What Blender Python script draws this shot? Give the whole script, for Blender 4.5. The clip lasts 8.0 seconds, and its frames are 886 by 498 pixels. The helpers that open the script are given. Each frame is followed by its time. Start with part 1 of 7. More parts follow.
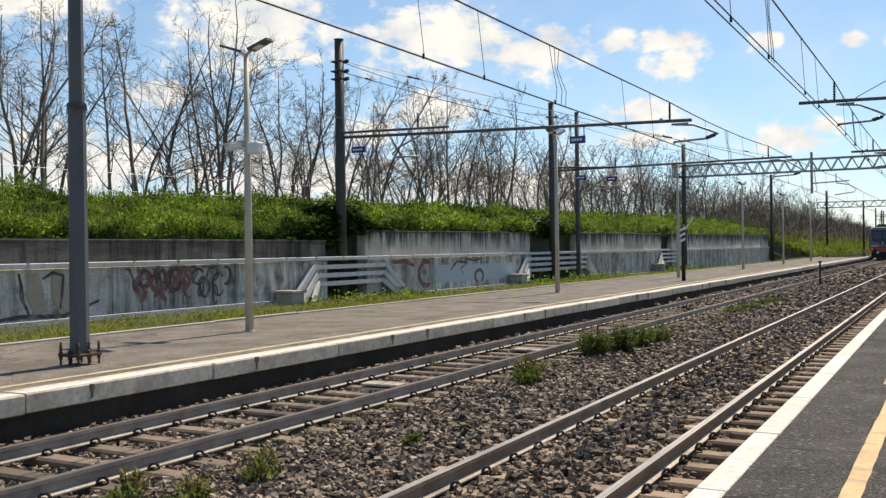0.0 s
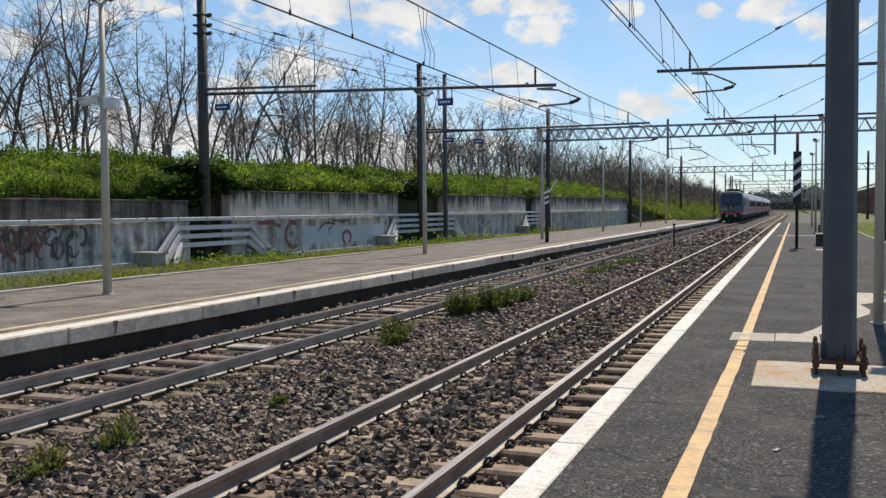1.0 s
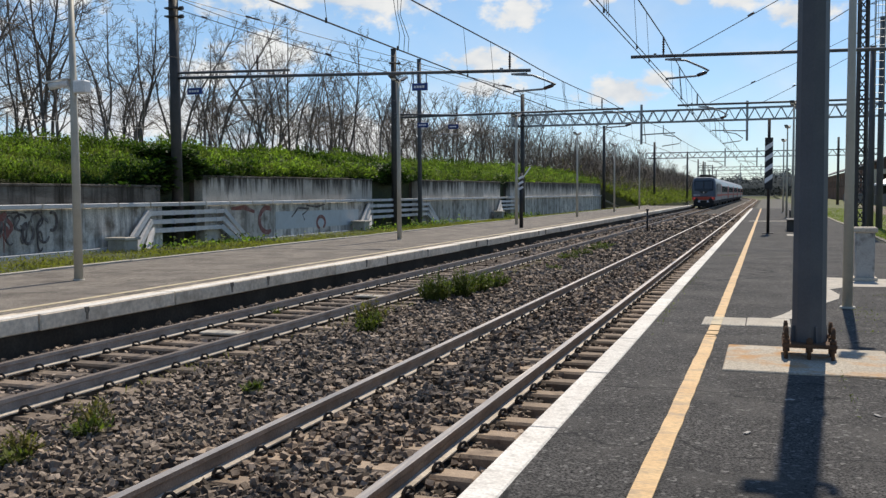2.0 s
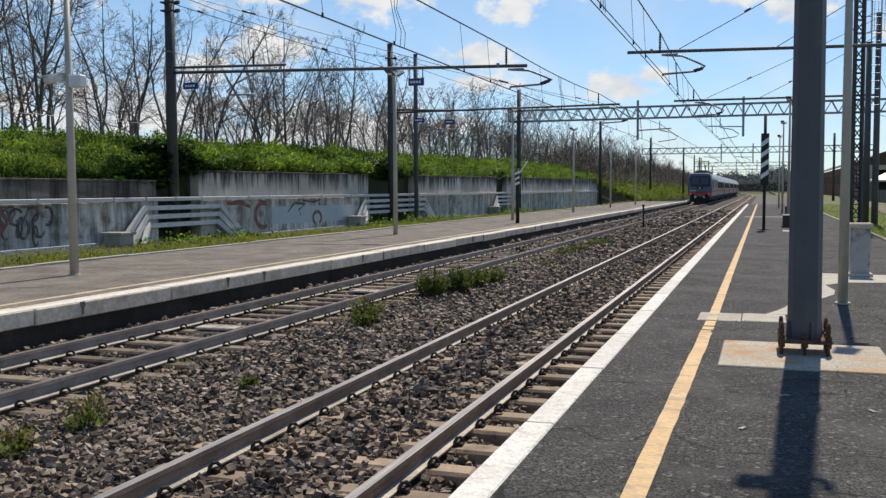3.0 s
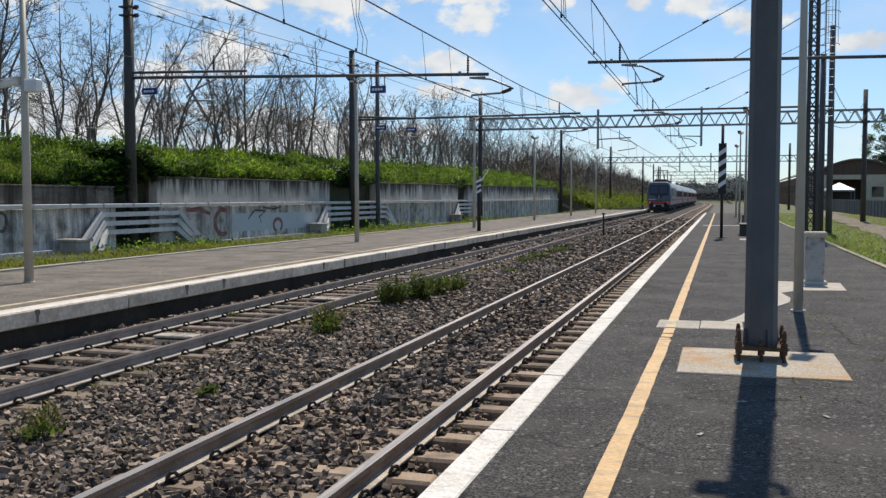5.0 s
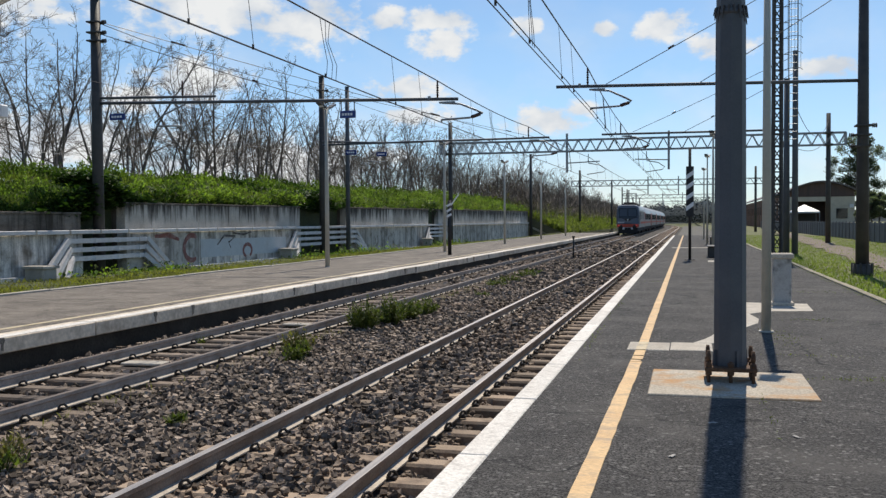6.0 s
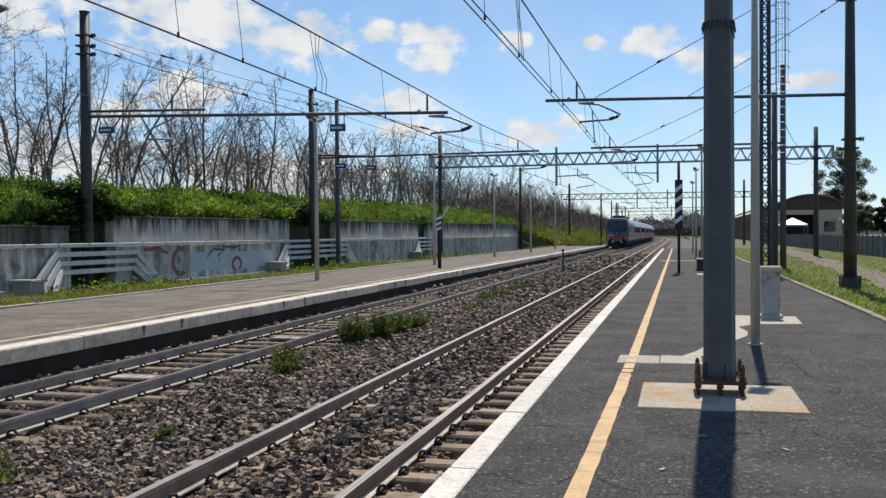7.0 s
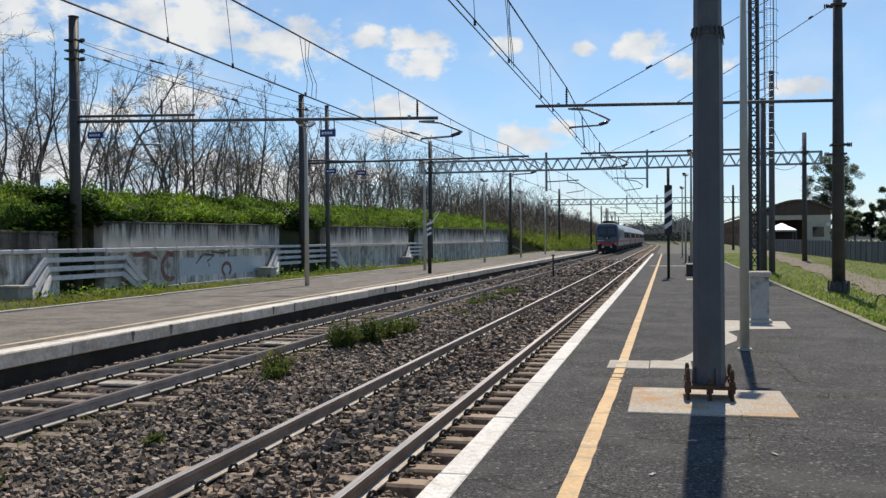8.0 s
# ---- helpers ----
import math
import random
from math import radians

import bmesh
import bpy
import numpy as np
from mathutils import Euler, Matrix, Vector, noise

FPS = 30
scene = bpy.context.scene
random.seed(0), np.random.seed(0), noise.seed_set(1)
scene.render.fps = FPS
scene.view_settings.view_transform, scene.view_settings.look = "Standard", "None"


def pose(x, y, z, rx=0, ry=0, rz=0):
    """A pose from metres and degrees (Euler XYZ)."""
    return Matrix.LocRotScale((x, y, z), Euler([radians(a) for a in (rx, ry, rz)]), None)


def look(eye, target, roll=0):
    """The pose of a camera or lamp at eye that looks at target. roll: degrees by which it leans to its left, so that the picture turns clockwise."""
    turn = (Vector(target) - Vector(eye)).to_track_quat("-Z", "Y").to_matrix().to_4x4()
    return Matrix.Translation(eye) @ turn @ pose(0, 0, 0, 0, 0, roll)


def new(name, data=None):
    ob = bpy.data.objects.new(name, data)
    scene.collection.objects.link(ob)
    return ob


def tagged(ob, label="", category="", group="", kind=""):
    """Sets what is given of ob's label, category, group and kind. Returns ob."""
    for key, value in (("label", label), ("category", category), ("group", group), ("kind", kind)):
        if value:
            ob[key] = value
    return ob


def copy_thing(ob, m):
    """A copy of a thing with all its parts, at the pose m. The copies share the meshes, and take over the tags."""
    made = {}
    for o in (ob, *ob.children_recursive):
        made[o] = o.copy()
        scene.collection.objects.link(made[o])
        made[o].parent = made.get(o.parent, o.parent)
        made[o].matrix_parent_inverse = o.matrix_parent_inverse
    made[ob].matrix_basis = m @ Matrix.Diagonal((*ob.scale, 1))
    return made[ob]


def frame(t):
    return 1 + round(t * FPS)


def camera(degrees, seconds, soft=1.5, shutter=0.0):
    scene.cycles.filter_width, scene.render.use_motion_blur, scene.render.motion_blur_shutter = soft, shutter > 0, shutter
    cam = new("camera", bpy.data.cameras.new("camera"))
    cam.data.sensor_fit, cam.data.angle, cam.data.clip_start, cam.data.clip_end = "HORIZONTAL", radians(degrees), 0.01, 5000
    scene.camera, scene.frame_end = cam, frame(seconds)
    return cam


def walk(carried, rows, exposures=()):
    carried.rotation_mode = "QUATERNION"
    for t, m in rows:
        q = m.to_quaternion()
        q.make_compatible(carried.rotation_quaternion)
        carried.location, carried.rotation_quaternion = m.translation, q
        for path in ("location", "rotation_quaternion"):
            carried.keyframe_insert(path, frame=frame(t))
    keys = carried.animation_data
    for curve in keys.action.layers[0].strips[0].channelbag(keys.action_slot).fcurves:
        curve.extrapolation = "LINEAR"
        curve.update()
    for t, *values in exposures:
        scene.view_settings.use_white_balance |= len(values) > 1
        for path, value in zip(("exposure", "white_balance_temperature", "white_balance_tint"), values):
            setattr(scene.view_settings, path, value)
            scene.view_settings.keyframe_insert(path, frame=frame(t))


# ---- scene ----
cam = camera(50.54, 8.0, soft=1.4)

# seconds, tilt, lean, turn
PATH = [
    (0.0, 90.02, 0.76, 28.62), (0.5, 88.29, 0.58, 24.67), (1.0, 87.58, 0.42, 20.57), (1.5, 87.06, 0.41, 19.31),
    (3.0, 86.39, 0.27, 18.79), (3.5, 86.39, 0.28, 18.73), (4.0, 86.53, 0.33, 18.64), (4.5, 86.50, 0.23, 18.11),
    (5.0, 86.85, 0.02, 16.45), (6.5, 88.89, 0.48, 14.32), (7.0, 89.12, 0.41, 14.03), (7.5, 89.21, 0.45, 13.67),
    (8.0, 89.44, 0.43, 13.43)]
EYE = (0.0, 0.0, 1.54)
walk(cam, [(t, pose(*EYE, rx, ry, rz)) for t, rx, ry, rz in PATH], exposures=[(0.0, 0.18, 7250, 10), (0.5, 0.0, 7000, 10), (1.0, -0.03, 6750, 10), (1.5, -0.05, 6650, 10), (8.0, -0.06, 6550, 10)])

# ---------------------------------------------------------------- world and sun
SUN_UP, SUN_TURN = radians(56), radians(3)
world = bpy.data.worlds.new("world")
scene.world = world
world.use_nodes = True
wn, wl = world.node_tree.nodes, world.node_tree.links
wn.clear()


def wnode(kind, **values):
    n = wn.new(kind)
    for key, value in values.items():
        if key == "operation":
            n.operation = value
        else:
            n.inputs[int(key[1:])].default_value = value
    return n


sky = wn.new("ShaderNodeTexSky")
sky.sky_type, sky.sun_disc = "NISHITA", False
sky.sun_elevation, sky.sun_rotation = SUN_UP, SUN_TURN
sky.air_density, sky.dust_density, sky.ozone_density = 1.0, 0.05, 0.9
coord = wn.new("ShaderNodeTexCoord")
split = wn.new("ShaderNodeSeparateXYZ")
wl.new(coord.outputs["Generated"], split.inputs[0])
turn = wnode("ShaderNodeMath", operation="ARCTAN2")
wl.new(split.outputs[0], turn.inputs[0]), wl.new(split.outputs[1], turn.inputs[1])
rise = wnode("ShaderNodeMath", operation="ARCSINE")
wl.new(split.outputs[2], rise.inputs[0])
sphere = wn.new("ShaderNodeCombineXYZ")
wl.new(turn.outputs[0], sphere.inputs[0]), wl.new(rise.outputs[0], sphere.inputs[1])
# fair-weather clouds: azimuth, elevation, half width, half height in degrees
CLOUDS = [(-28.5, 12.6, 5.2, 2.3), (-22.3, 11.6, 2.8, 1.7), (-17.8, 12.1, 1.5, 0.8), (-15.3, 12.0, 2.6, 0.7),
          (-14.6, 10.7, 2.1, 1.1), (-9.6, 11.6, 1.1, 0.6), (-4.9, 11.3, 0.9, 0.5), (-1.5, 11.3, 1.8, 1.0),
          (1.8, 10.1, 2.3, 0.8), (7.6, 8.5, 1.8, 0.7), (-16.6, 8.0, 2.4, 0.9), (-16.4, 6.4, 2.2, 0.7),
          (-8.6, 6.0, 2.7, 0.9), (-6.2, 6.6, 1.2, 0.6), (-29.5, 8.2, 3.4, 1.5), (-40.0, 13.2, 5.5, 3.2),
          (-52.0, 14.6, 5.0, 2.5), (-37.0, 4.6, 8.0, 1.8), (20.0, 14.0, 4.0, 1.6), (-50.0, 5.2, 6.0, 2.0),
          (-45.5, 9.3, 2.2, 0.9), (-25.0, 3.6, 9.0, 1.8), (-33.0, 7.2, 2.4, 0.9)]
nearest = None
for az, el, hw, hh in CLOUDS:
    a = wn.new("ShaderNodeVectorMath")
    a.operation = "MULTIPLY_ADD"
    wl.new(sphere.outputs[0], a.inputs[0])
    a.inputs[1].default_value = (1 / radians(hw), 1 / radians(hh), 0)
    a.inputs[2].default_value = (-az / hw, -el / hh, 0)
    b = wn.new("ShaderNodeVectorMath")
    b.operation = "LENGTH"
    wl.new(a.outputs[0], b.inputs[0])
    if nearest is None:
        nearest = b.outputs["Value"]
    else:
        c = wnode("ShaderNodeMath", operation="MINIMUM")
        wl.new(nearest, c.inputs[0]), wl.new(b.outputs["Value"], c.inputs[1])
        nearest = c.outputs[0]
stretch = wn.new("ShaderNodeVectorMath")
stretch.operation = "MULTIPLY"
wl.new(sphere.outputs[0], stretch.inputs[0])
stretch.inputs[1].default_value = (1.0, 1.5, 1.0)
puff = wn.new("ShaderNodeTexNoise")
wl.new(stretch.outputs[0], puff.inputs["Vector"])
puff.inputs["Scale"].default_value, puff.inputs["Detail"].default_value, puff.inputs["Roughness"].default_value = 34, 7, 0.6
ragged = wnode("ShaderNodeMath", operation="MULTIPLY_ADD", i1=2.6, i2=-1.3)
wl.new(puff.outputs["Fac"], ragged.inputs[0])
field = wnode("ShaderNodeMath", operation="SUBTRACT")
wl.new(ragged.outputs[0], field.inputs[0]), wl.new(nearest, field.inputs[1])
mask = wn.new("ShaderNodeMapRange")
mask.interpolation_type = "SMOOTHSTEP"
wl.new(field.outputs[0], mask.inputs[0])
mask.inputs[1].default_value, mask.inputs[2].default_value = -1.15, -0.45
# thin haze of small clouds low over the horizon
low = wn.new("ShaderNodeMapRange")
wl.new(rise.outputs[0], low.inputs[0])
low.inputs[1].default_value, low.inputs[2].default_value = radians(20), radians(3)
low.inputs[3].default_value, low.inputs[4].default_value = 0.0, 0.45
bank = wn.new("ShaderNodeTexNoise")
wl.new(stretch.outputs[0], bank.inputs["Vector"])
bank.inputs["Scale"].default_value, bank.inputs["Detail"].default_value = 9, 6
bankmask = wn.new("ShaderNodeMapRange")
wl.new(bank.outputs["Fac"], bankmask.inputs[0])
bankmask.inputs[1].default_value, bankmask.inputs[2].default_value = 0.44, 0.7
lowmask = wnode("ShaderNodeMath", operation="MULTIPLY")
wl.new(low.outputs[0], lowmask.inputs[0]), wl.new(bankmask.outputs[0], lowmask.inputs[1])
allmask = wnode("ShaderNodeMath", operation="MAXIMUM")
wl.new(mask.outputs[0], allmask.inputs[0]), wl.new(lowmask.outputs[0], allmask.inputs[1])
skylight = wn.new("ShaderNodeBackground")
skylight.inputs[1].default_value = 0.112
tint = wn.new("ShaderNodeMix")
tint.data_type, tint.blend_type = "RGBA", "MULTIPLY"
tint.inputs[0].default_value, tint.inputs[7].default_value = 1.0, (0.86, 0.985, 1.1, 1)
wl.new(sky.outputs[0], tint.inputs[6])
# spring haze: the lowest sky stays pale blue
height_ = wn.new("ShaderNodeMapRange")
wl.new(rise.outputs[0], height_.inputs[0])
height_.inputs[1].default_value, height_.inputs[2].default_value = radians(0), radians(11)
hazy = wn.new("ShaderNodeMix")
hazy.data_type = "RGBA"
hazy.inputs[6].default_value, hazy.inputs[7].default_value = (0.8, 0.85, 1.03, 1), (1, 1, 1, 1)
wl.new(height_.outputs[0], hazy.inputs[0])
deep = wn.new("ShaderNodeMix")
deep.data_type, deep.blend_type = "RGBA", "MULTIPLY"
deep.inputs[0].default_value = 1.0
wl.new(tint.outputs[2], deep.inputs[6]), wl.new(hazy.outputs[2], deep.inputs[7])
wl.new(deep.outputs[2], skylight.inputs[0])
cloudlight = wn.new("ShaderNodeBackground")
shade_ = wn.new("ShaderNodeTexNoise")
wl.new(stretch.outputs[0], shade_.inputs["Vector"])
shade_.inputs["Scale"].default_value, shade_.inputs["Detail"].default_value = 17, 4
belly = wn.new("ShaderNodeMapRange")
wl.new(shade_.outputs["Fac"], belly.inputs[0])
belly.inputs[1].default_value, belly.inputs[2].default_value = 0.36, 0.58
cloudtone = wn.new("ShaderNodeMix")
cloudtone.data_type = "RGBA"
cloudtone.inputs[6].default_value, cloudtone.inputs[7].default_value = (0.7, 0.77, 0.86, 1), (0.97, 0.99, 1.0, 1)
wl.new(belly.outputs[0], cloudtone.inputs[0]), wl.new(cloudtone.outputs[2], cloudlight.inputs[0])
cloudlight.inputs[1].default_value = 0.9
blend = wn.new("ShaderNodeMixShader")
wl.new(allmask.outputs[0], blend.inputs[0])
wl.new(skylight.outputs[0], blend.inputs[1]), wl.new(cloudlight.outputs[0], blend.inputs[2])
wout = wn.new("ShaderNodeOutputWorld")
wl.new(blend.outputs[0], wout.inputs[0])

sun = new("sun", bpy.data.lights.new("sun", "SUN"))
sun.data.energy, sun.data.angle, sun.data.color = 5.0, radians(0.53), (1.0, 0.915, 0.79)
sun.matrix_world = look((0, 0, 0), (-math.sin(SUN_TURN) * math.cos(SUN_UP), -math.cos(SUN_TURN) * math.cos(SUN_UP), -math.sin(SUN_UP)))


# ---------------------------------------------------------------- materials
def material(name, dark, light, scale=6.0, rough=0.8, metal=0.0, bump=0.3, fine=60.0, spread=0.0, stains=None,
             streaks=0.0, streak_top=None, leafy=0.0, island=False, depth=0.01, stretch=(1, 1, 1), contrast=(0.3, 0.7), grain_span=(0.72, 1.25), grain_in=(0.25, 0.75)):
    """A surface of two tones by noise at two scales, with relief; spread: tone by piece; stains: (colour, scale, amount)."""
    m = bpy.data.materials.new(name)
    m.use_nodes = True
    n, l = m.node_tree.nodes, m.node_tree.links
    bsdf, out = n["Principled BSDF"], n["Material Output"]
    place = n.new("ShaderNodeNewGeometry")
    size = n.new("ShaderNodeVectorMath")
    size.operation = "MULTIPLY"
    size.inputs[1].default_value = stretch
    l.new(place.outputs["Position"], size.inputs[0])

    def noise_at(s, detail=6, rough_=0.6):
        t = n.new("ShaderNodeTexNoise")
        t.inputs["Scale"].default_value, t.inputs["Detail"].default_value, t.inputs["Roughness"].default_value = s, detail, rough_
        l.new(size.outputs[0], t.inputs["Vector"])
        return t.outputs["Fac"]

    def mapped(value, a, b, c=0.0, d=1.0):
        r = n.new("ShaderNodeMapRange")
        l.new(value, r.inputs[0])
        for i, v in enumerate((a, b, c, d)):
            r.inputs[i + 1].default_value = v
        return r.outputs[0]

    def mixed(fac, a, b, kind="MIX"):
        x = n.new("ShaderNodeMix")
        x.data_type, x.blend_type = "RGBA", kind
        for socket, v in ((0, fac), (6, a), (7, b)):
            if isinstance(v, (int, float)):
                x.inputs[socket].default_value = v
            elif isinstance(v, tuple):
                x.inputs[socket].default_value = (*v, 1) if len(v) == 3 else v
            else:
                l.new(v, x.inputs[socket])
        return x.outputs[2]

    big, small = noise_at(scale), noise_at(fine, 3)
    colour = mixed(mapped(big, *contrast), dark, light)
    grain = mapped(small, *grain_in, *grain_span)
    shade = n.new("ShaderNodeCombineXYZ")
    for i in range(3):
        l.new(grain, shade.inputs[i])
    colour = mixed(1.0, colour, shade.outputs[0], "MULTIPLY")
    if stains:
        tone, s, amount = stains
        colour = mixed(mapped(noise_at(s, 5), 0.5, 0.68, 0.0, amount), colour, tone)
    if streaks:
        run = n.new("ShaderNodeVectorMath")
        run.operation = "MULTIPLY"
        run.inputs[1].default_value = (1.5, 1.5, 0.16)
        l.new(place.outputs["Position"], run.inputs[0])
        t = n.new("ShaderNodeTexNoise")
        t.inputs["Scale"].default_value, t.inputs["Detail"].default_value, t.inputs["Roughness"].default_value = 1.6, 9, 0.72
        l.new(run.outputs[0], t.inputs["Vector"])
        amount = t.outputs["Fac"]
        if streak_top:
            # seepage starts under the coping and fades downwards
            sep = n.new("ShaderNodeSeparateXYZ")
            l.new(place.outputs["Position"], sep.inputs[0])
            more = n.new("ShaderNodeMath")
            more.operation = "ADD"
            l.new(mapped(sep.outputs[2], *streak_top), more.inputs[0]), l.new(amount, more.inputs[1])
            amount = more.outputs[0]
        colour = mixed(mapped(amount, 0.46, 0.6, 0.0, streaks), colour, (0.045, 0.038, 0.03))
    if spread:
        if island:
            which = place.outputs["Random Per Island"]
        else:
            info = n.new("ShaderNodeObjectInfo")
            which = info.outputs["Random"]
        tone = mapped(which, 0, 1, 1 - spread, 1 + spread)
        shade = n.new("ShaderNodeCombineXYZ")
        for i in range(3):
            l.new(tone, shade.inputs[i])
        colour = mixed(1.0, colour, shade.outputs[0], "MULTIPLY")
    l.new(colour, bsdf.inputs["Base Color"])
    bsdf.inputs["Metallic"].default_value = metal
    l.new(mapped(big, 0.2, 0.8, max(rough - 0.12, 0.02), min(rough + 0.12, 1.0)), bsdf.inputs["Roughness"])
    if bump:
        relief = n.new("ShaderNodeBump")
        relief.inputs["Strength"].default_value, relief.inputs["Distance"].default_value = bump, depth
        l.new(small, relief.inputs["Height"])
        l.new(relief.outputs[0], bsdf.inputs["Normal"])
    if leafy or island:
        bsdf.inputs["Specular IOR Level"].default_value = 0.15
    if leafy:
        thin = n.new("ShaderNodeBsdfTranslucent")
        bright = mixed(1.0, colour, (1.05, 1.35, 0.5), "MULTIPLY")
        l.new(bright, thin.inputs["Color"])
        join = n.new("ShaderNodeMixShader")
        join.inputs[0].default_value = leafy
        l.new(bsdf.outputs[0], join.inputs[1]), l.new(thin.outputs[0], join.inputs[2])
        l.new(join.outputs[0], out.inputs["Surface"])
    return m


def asphalt(name, dark, light, cracks=0.9, patch=(0.1, 0.1, 0.1)):
    m = material(name, dark, light, scale=1.1, rough=0.85, bump=1.0, fine=64, grain_span=(0.05, 2.35), grain_in=(0.36, 0.64), contrast=(0.4, 0.6), stains=(patch, 0.9, 0.85), depth=0.012)
    n, l = m.node_tree.nodes, m.node_tree.links
    bsdf = n["Principled BSDF"]
    place = n.new("ShaderNodeNewGeometry")
    warp = n.new("ShaderNodeTexNoise")
    warp.inputs["Scale"].default_value, warp.inputs["Detail"].default_value = 1.3, 4
    l.new(place.outputs["Position"], warp.inputs["Vector"])
    add = n.new("ShaderNodeVectorMath")
    add.operation = "MULTIPLY_ADD"
    add.inputs[1].default_value = (1.4, 1.4, 0)
    l.new(warp.outputs["Color"], add.inputs[0]), l.new(place.outputs["Position"], add.inputs[2])
    cells = n.new("ShaderNodeTexVoronoi")
    cells.feature = "DISTANCE_TO_EDGE"
    cells.inputs["Scale"].default_value = 0.6
    long_ = n.new("ShaderNodeVectorMath")
    long_.operation = "MULTIPLY"
    long_.inputs[1].default_value = (0.34, 1.0, 1.0)
    l.new(add.outputs[0], long_.inputs[0]), l.new(long_.outputs[0], cells.inputs["Vector"])
    line = n.new("ShaderNodeMapRange")
    l.new(cells.outputs["Distance"], line.inputs[0])
    for i, v in enumerate((0.0015, 0.0075, cracks, 0.0)):
        line.inputs[i + 1].default_value = v
    grit = n.new("ShaderNodeTexVoronoi")
    grit.inputs["Scale"].default_value = 42
    l.new(place.outputs["Position"], grit.inputs["Vector"])
    pale = n.new("ShaderNodeMapRange")
    l.new(grit.outputs["Color"], pale.inputs[0])
    for i, v in enumerate((0.76, 1.0, 0.0, 0.65)):
        pale.inputs[i + 1].default_value = v
    old = bsdf.inputs["Base Color"].links[0].from_socket
    a = n.new("ShaderNodeMix")
    a.data_type = "RGBA"
    l.new(pale.outputs[0], a.inputs[0]), l.new(old, a.inputs[6])
    a.inputs[7].default_value = (0.3, 0.29, 0.27, 1)
    b = n.new("ShaderNodeMix")
    b.data_type = "RGBA"
    l.new(line.outputs[0], b.inputs[0]), l.new(a.outputs[2], b.inputs[6])
    b.inputs[7].default_value = (0.012, 0.012, 0.012, 1)
    l.new(b.outputs[2], bsdf.inputs["Base Color"])
    bsdf.inputs["Specular IOR Level"].default_value = 0.2
    return m


def plain(name, colour, rough=0.5, metal=0.0, glow=0.0):
    m = bpy.data.materials.new(name)
    m.use_nodes = True
    b = m.node_tree.nodes["Principled BSDF"]
    b.inputs["Base Color"].default_value = (*colour, 1)
    b.inputs["Roughness"].default_value, b.inputs["Metallic"].default_value = rough, metal
    if glow:
        b.inputs["Emission Color"].default_value, b.inputs["Emission Strength"].default_value = (*colour, 1), glow
    return m


M_ASPHALT = asphalt("asphalt_dark", (0.029, 0.027, 0.0255), (0.055, 0.052, 0.049), 0.95, patch=(0.085, 0.08, 0.073))
M_ASPHALT_OLD = asphalt("asphalt_bleached", (0.1, 0.087, 0.073), (0.175, 0.155, 0.13), 0.75, patch=(0.215, 0.19, 0.16))
M_WHITE = material("worn_white_paint", (0.58, 0.54, 0.48), (0.74, 0.71, 0.65), 2.5, 0.75, bump=0.4, fine=45, stains=((0.3, 0.27, 0.23), 12, 0.5), spread=0.06)
M_COPING = material("weathered_coping", (0.42, 0.36, 0.29), (0.56, 0.5, 0.41), 1.5, 0.85, bump=0.6, fine=30, stains=((0.22, 0.18, 0.135), 2.2, 0.7), spread=0.1)
M_FAR_COPING = material("cream_edge_concrete", (0.55, 0.46, 0.35), (0.7, 0.61, 0.49), 1.3, 0.9, bump=0.3, fine=14, stains=((0.3, 0.235, 0.17), 2.2, 0.7), spread=0.15)
M_SCRAP = material("grubby_paper", (0.3, 0.28, 0.25), (0.42, 0.4, 0.37), 20, 0.8, bump=0.1)
M_YELLOW = material("worn_yellow_paint", (0.53, 0.32, 0.12), (0.66, 0.45, 0.22), 2.0, 0.65, bump=0.5, fine=40, stains=((0.24, 0.19, 0.13), 6, 0.65), stretch=(0.7, 1.3, 1))
M_YELLOW_PALE = material("faded_yellow_paint", (0.46, 0.37, 0.22), (0.58, 0.48, 0.31), 2.0, 0.7, bump=0.3, stains=((0.22, 0.2, 0.17), 6, 0.7))
M_CONCRETE = material("pale_concrete", (0.36, 0.32, 0.26), (0.5, 0.46, 0.39), 2.0, 0.85, bump=0.4, fine=40, stains=((0.24, 0.22, 0.19), 5, 0.5), spread=0.08)
M_SLAB = material("rust_stained_slab", (0.33, 0.28, 0.21), (0.47, 0.42, 0.34), 1.6, 0.85, bump=0.5, fine=50, stains=((0.42, 0.22, 0.07), 2.3, 1.0), grain_in=(0.36, 0.64))
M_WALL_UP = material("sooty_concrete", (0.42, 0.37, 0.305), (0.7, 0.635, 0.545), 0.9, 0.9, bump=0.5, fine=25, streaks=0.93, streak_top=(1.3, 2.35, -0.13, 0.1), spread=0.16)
M_WALL_OLD = material("blackened_concrete", (0.09, 0.078, 0.064), (0.2, 0.178, 0.15), 1.4, 0.95, bump=0.6, fine=20, streaks=0.85, stains=((0.3, 0.28, 0.25), 1.1, 0.5), stretch=(1, 0.5, 2.5), spread=0.1)
M_WALL_LOW = material("whitewashed_concrete", (0.5, 0.45, 0.385), (0.78, 0.725, 0.65), 0.9, 0.85, bump=0.4, fine=25, stains=((0.22, 0.185, 0.145), 1.9, 0.85), streaks=0.6, spread=0.16)
# Grimy concrete, coloured darker still for the shade under the far coping.
M_DARKWALL = material("grimy_shaded_concrete", (0.028, 0.022, 0.016), (0.08, 0.066, 0.052), 0.8, 0.9, bump=0.5, fine=25, streaks=0.5)
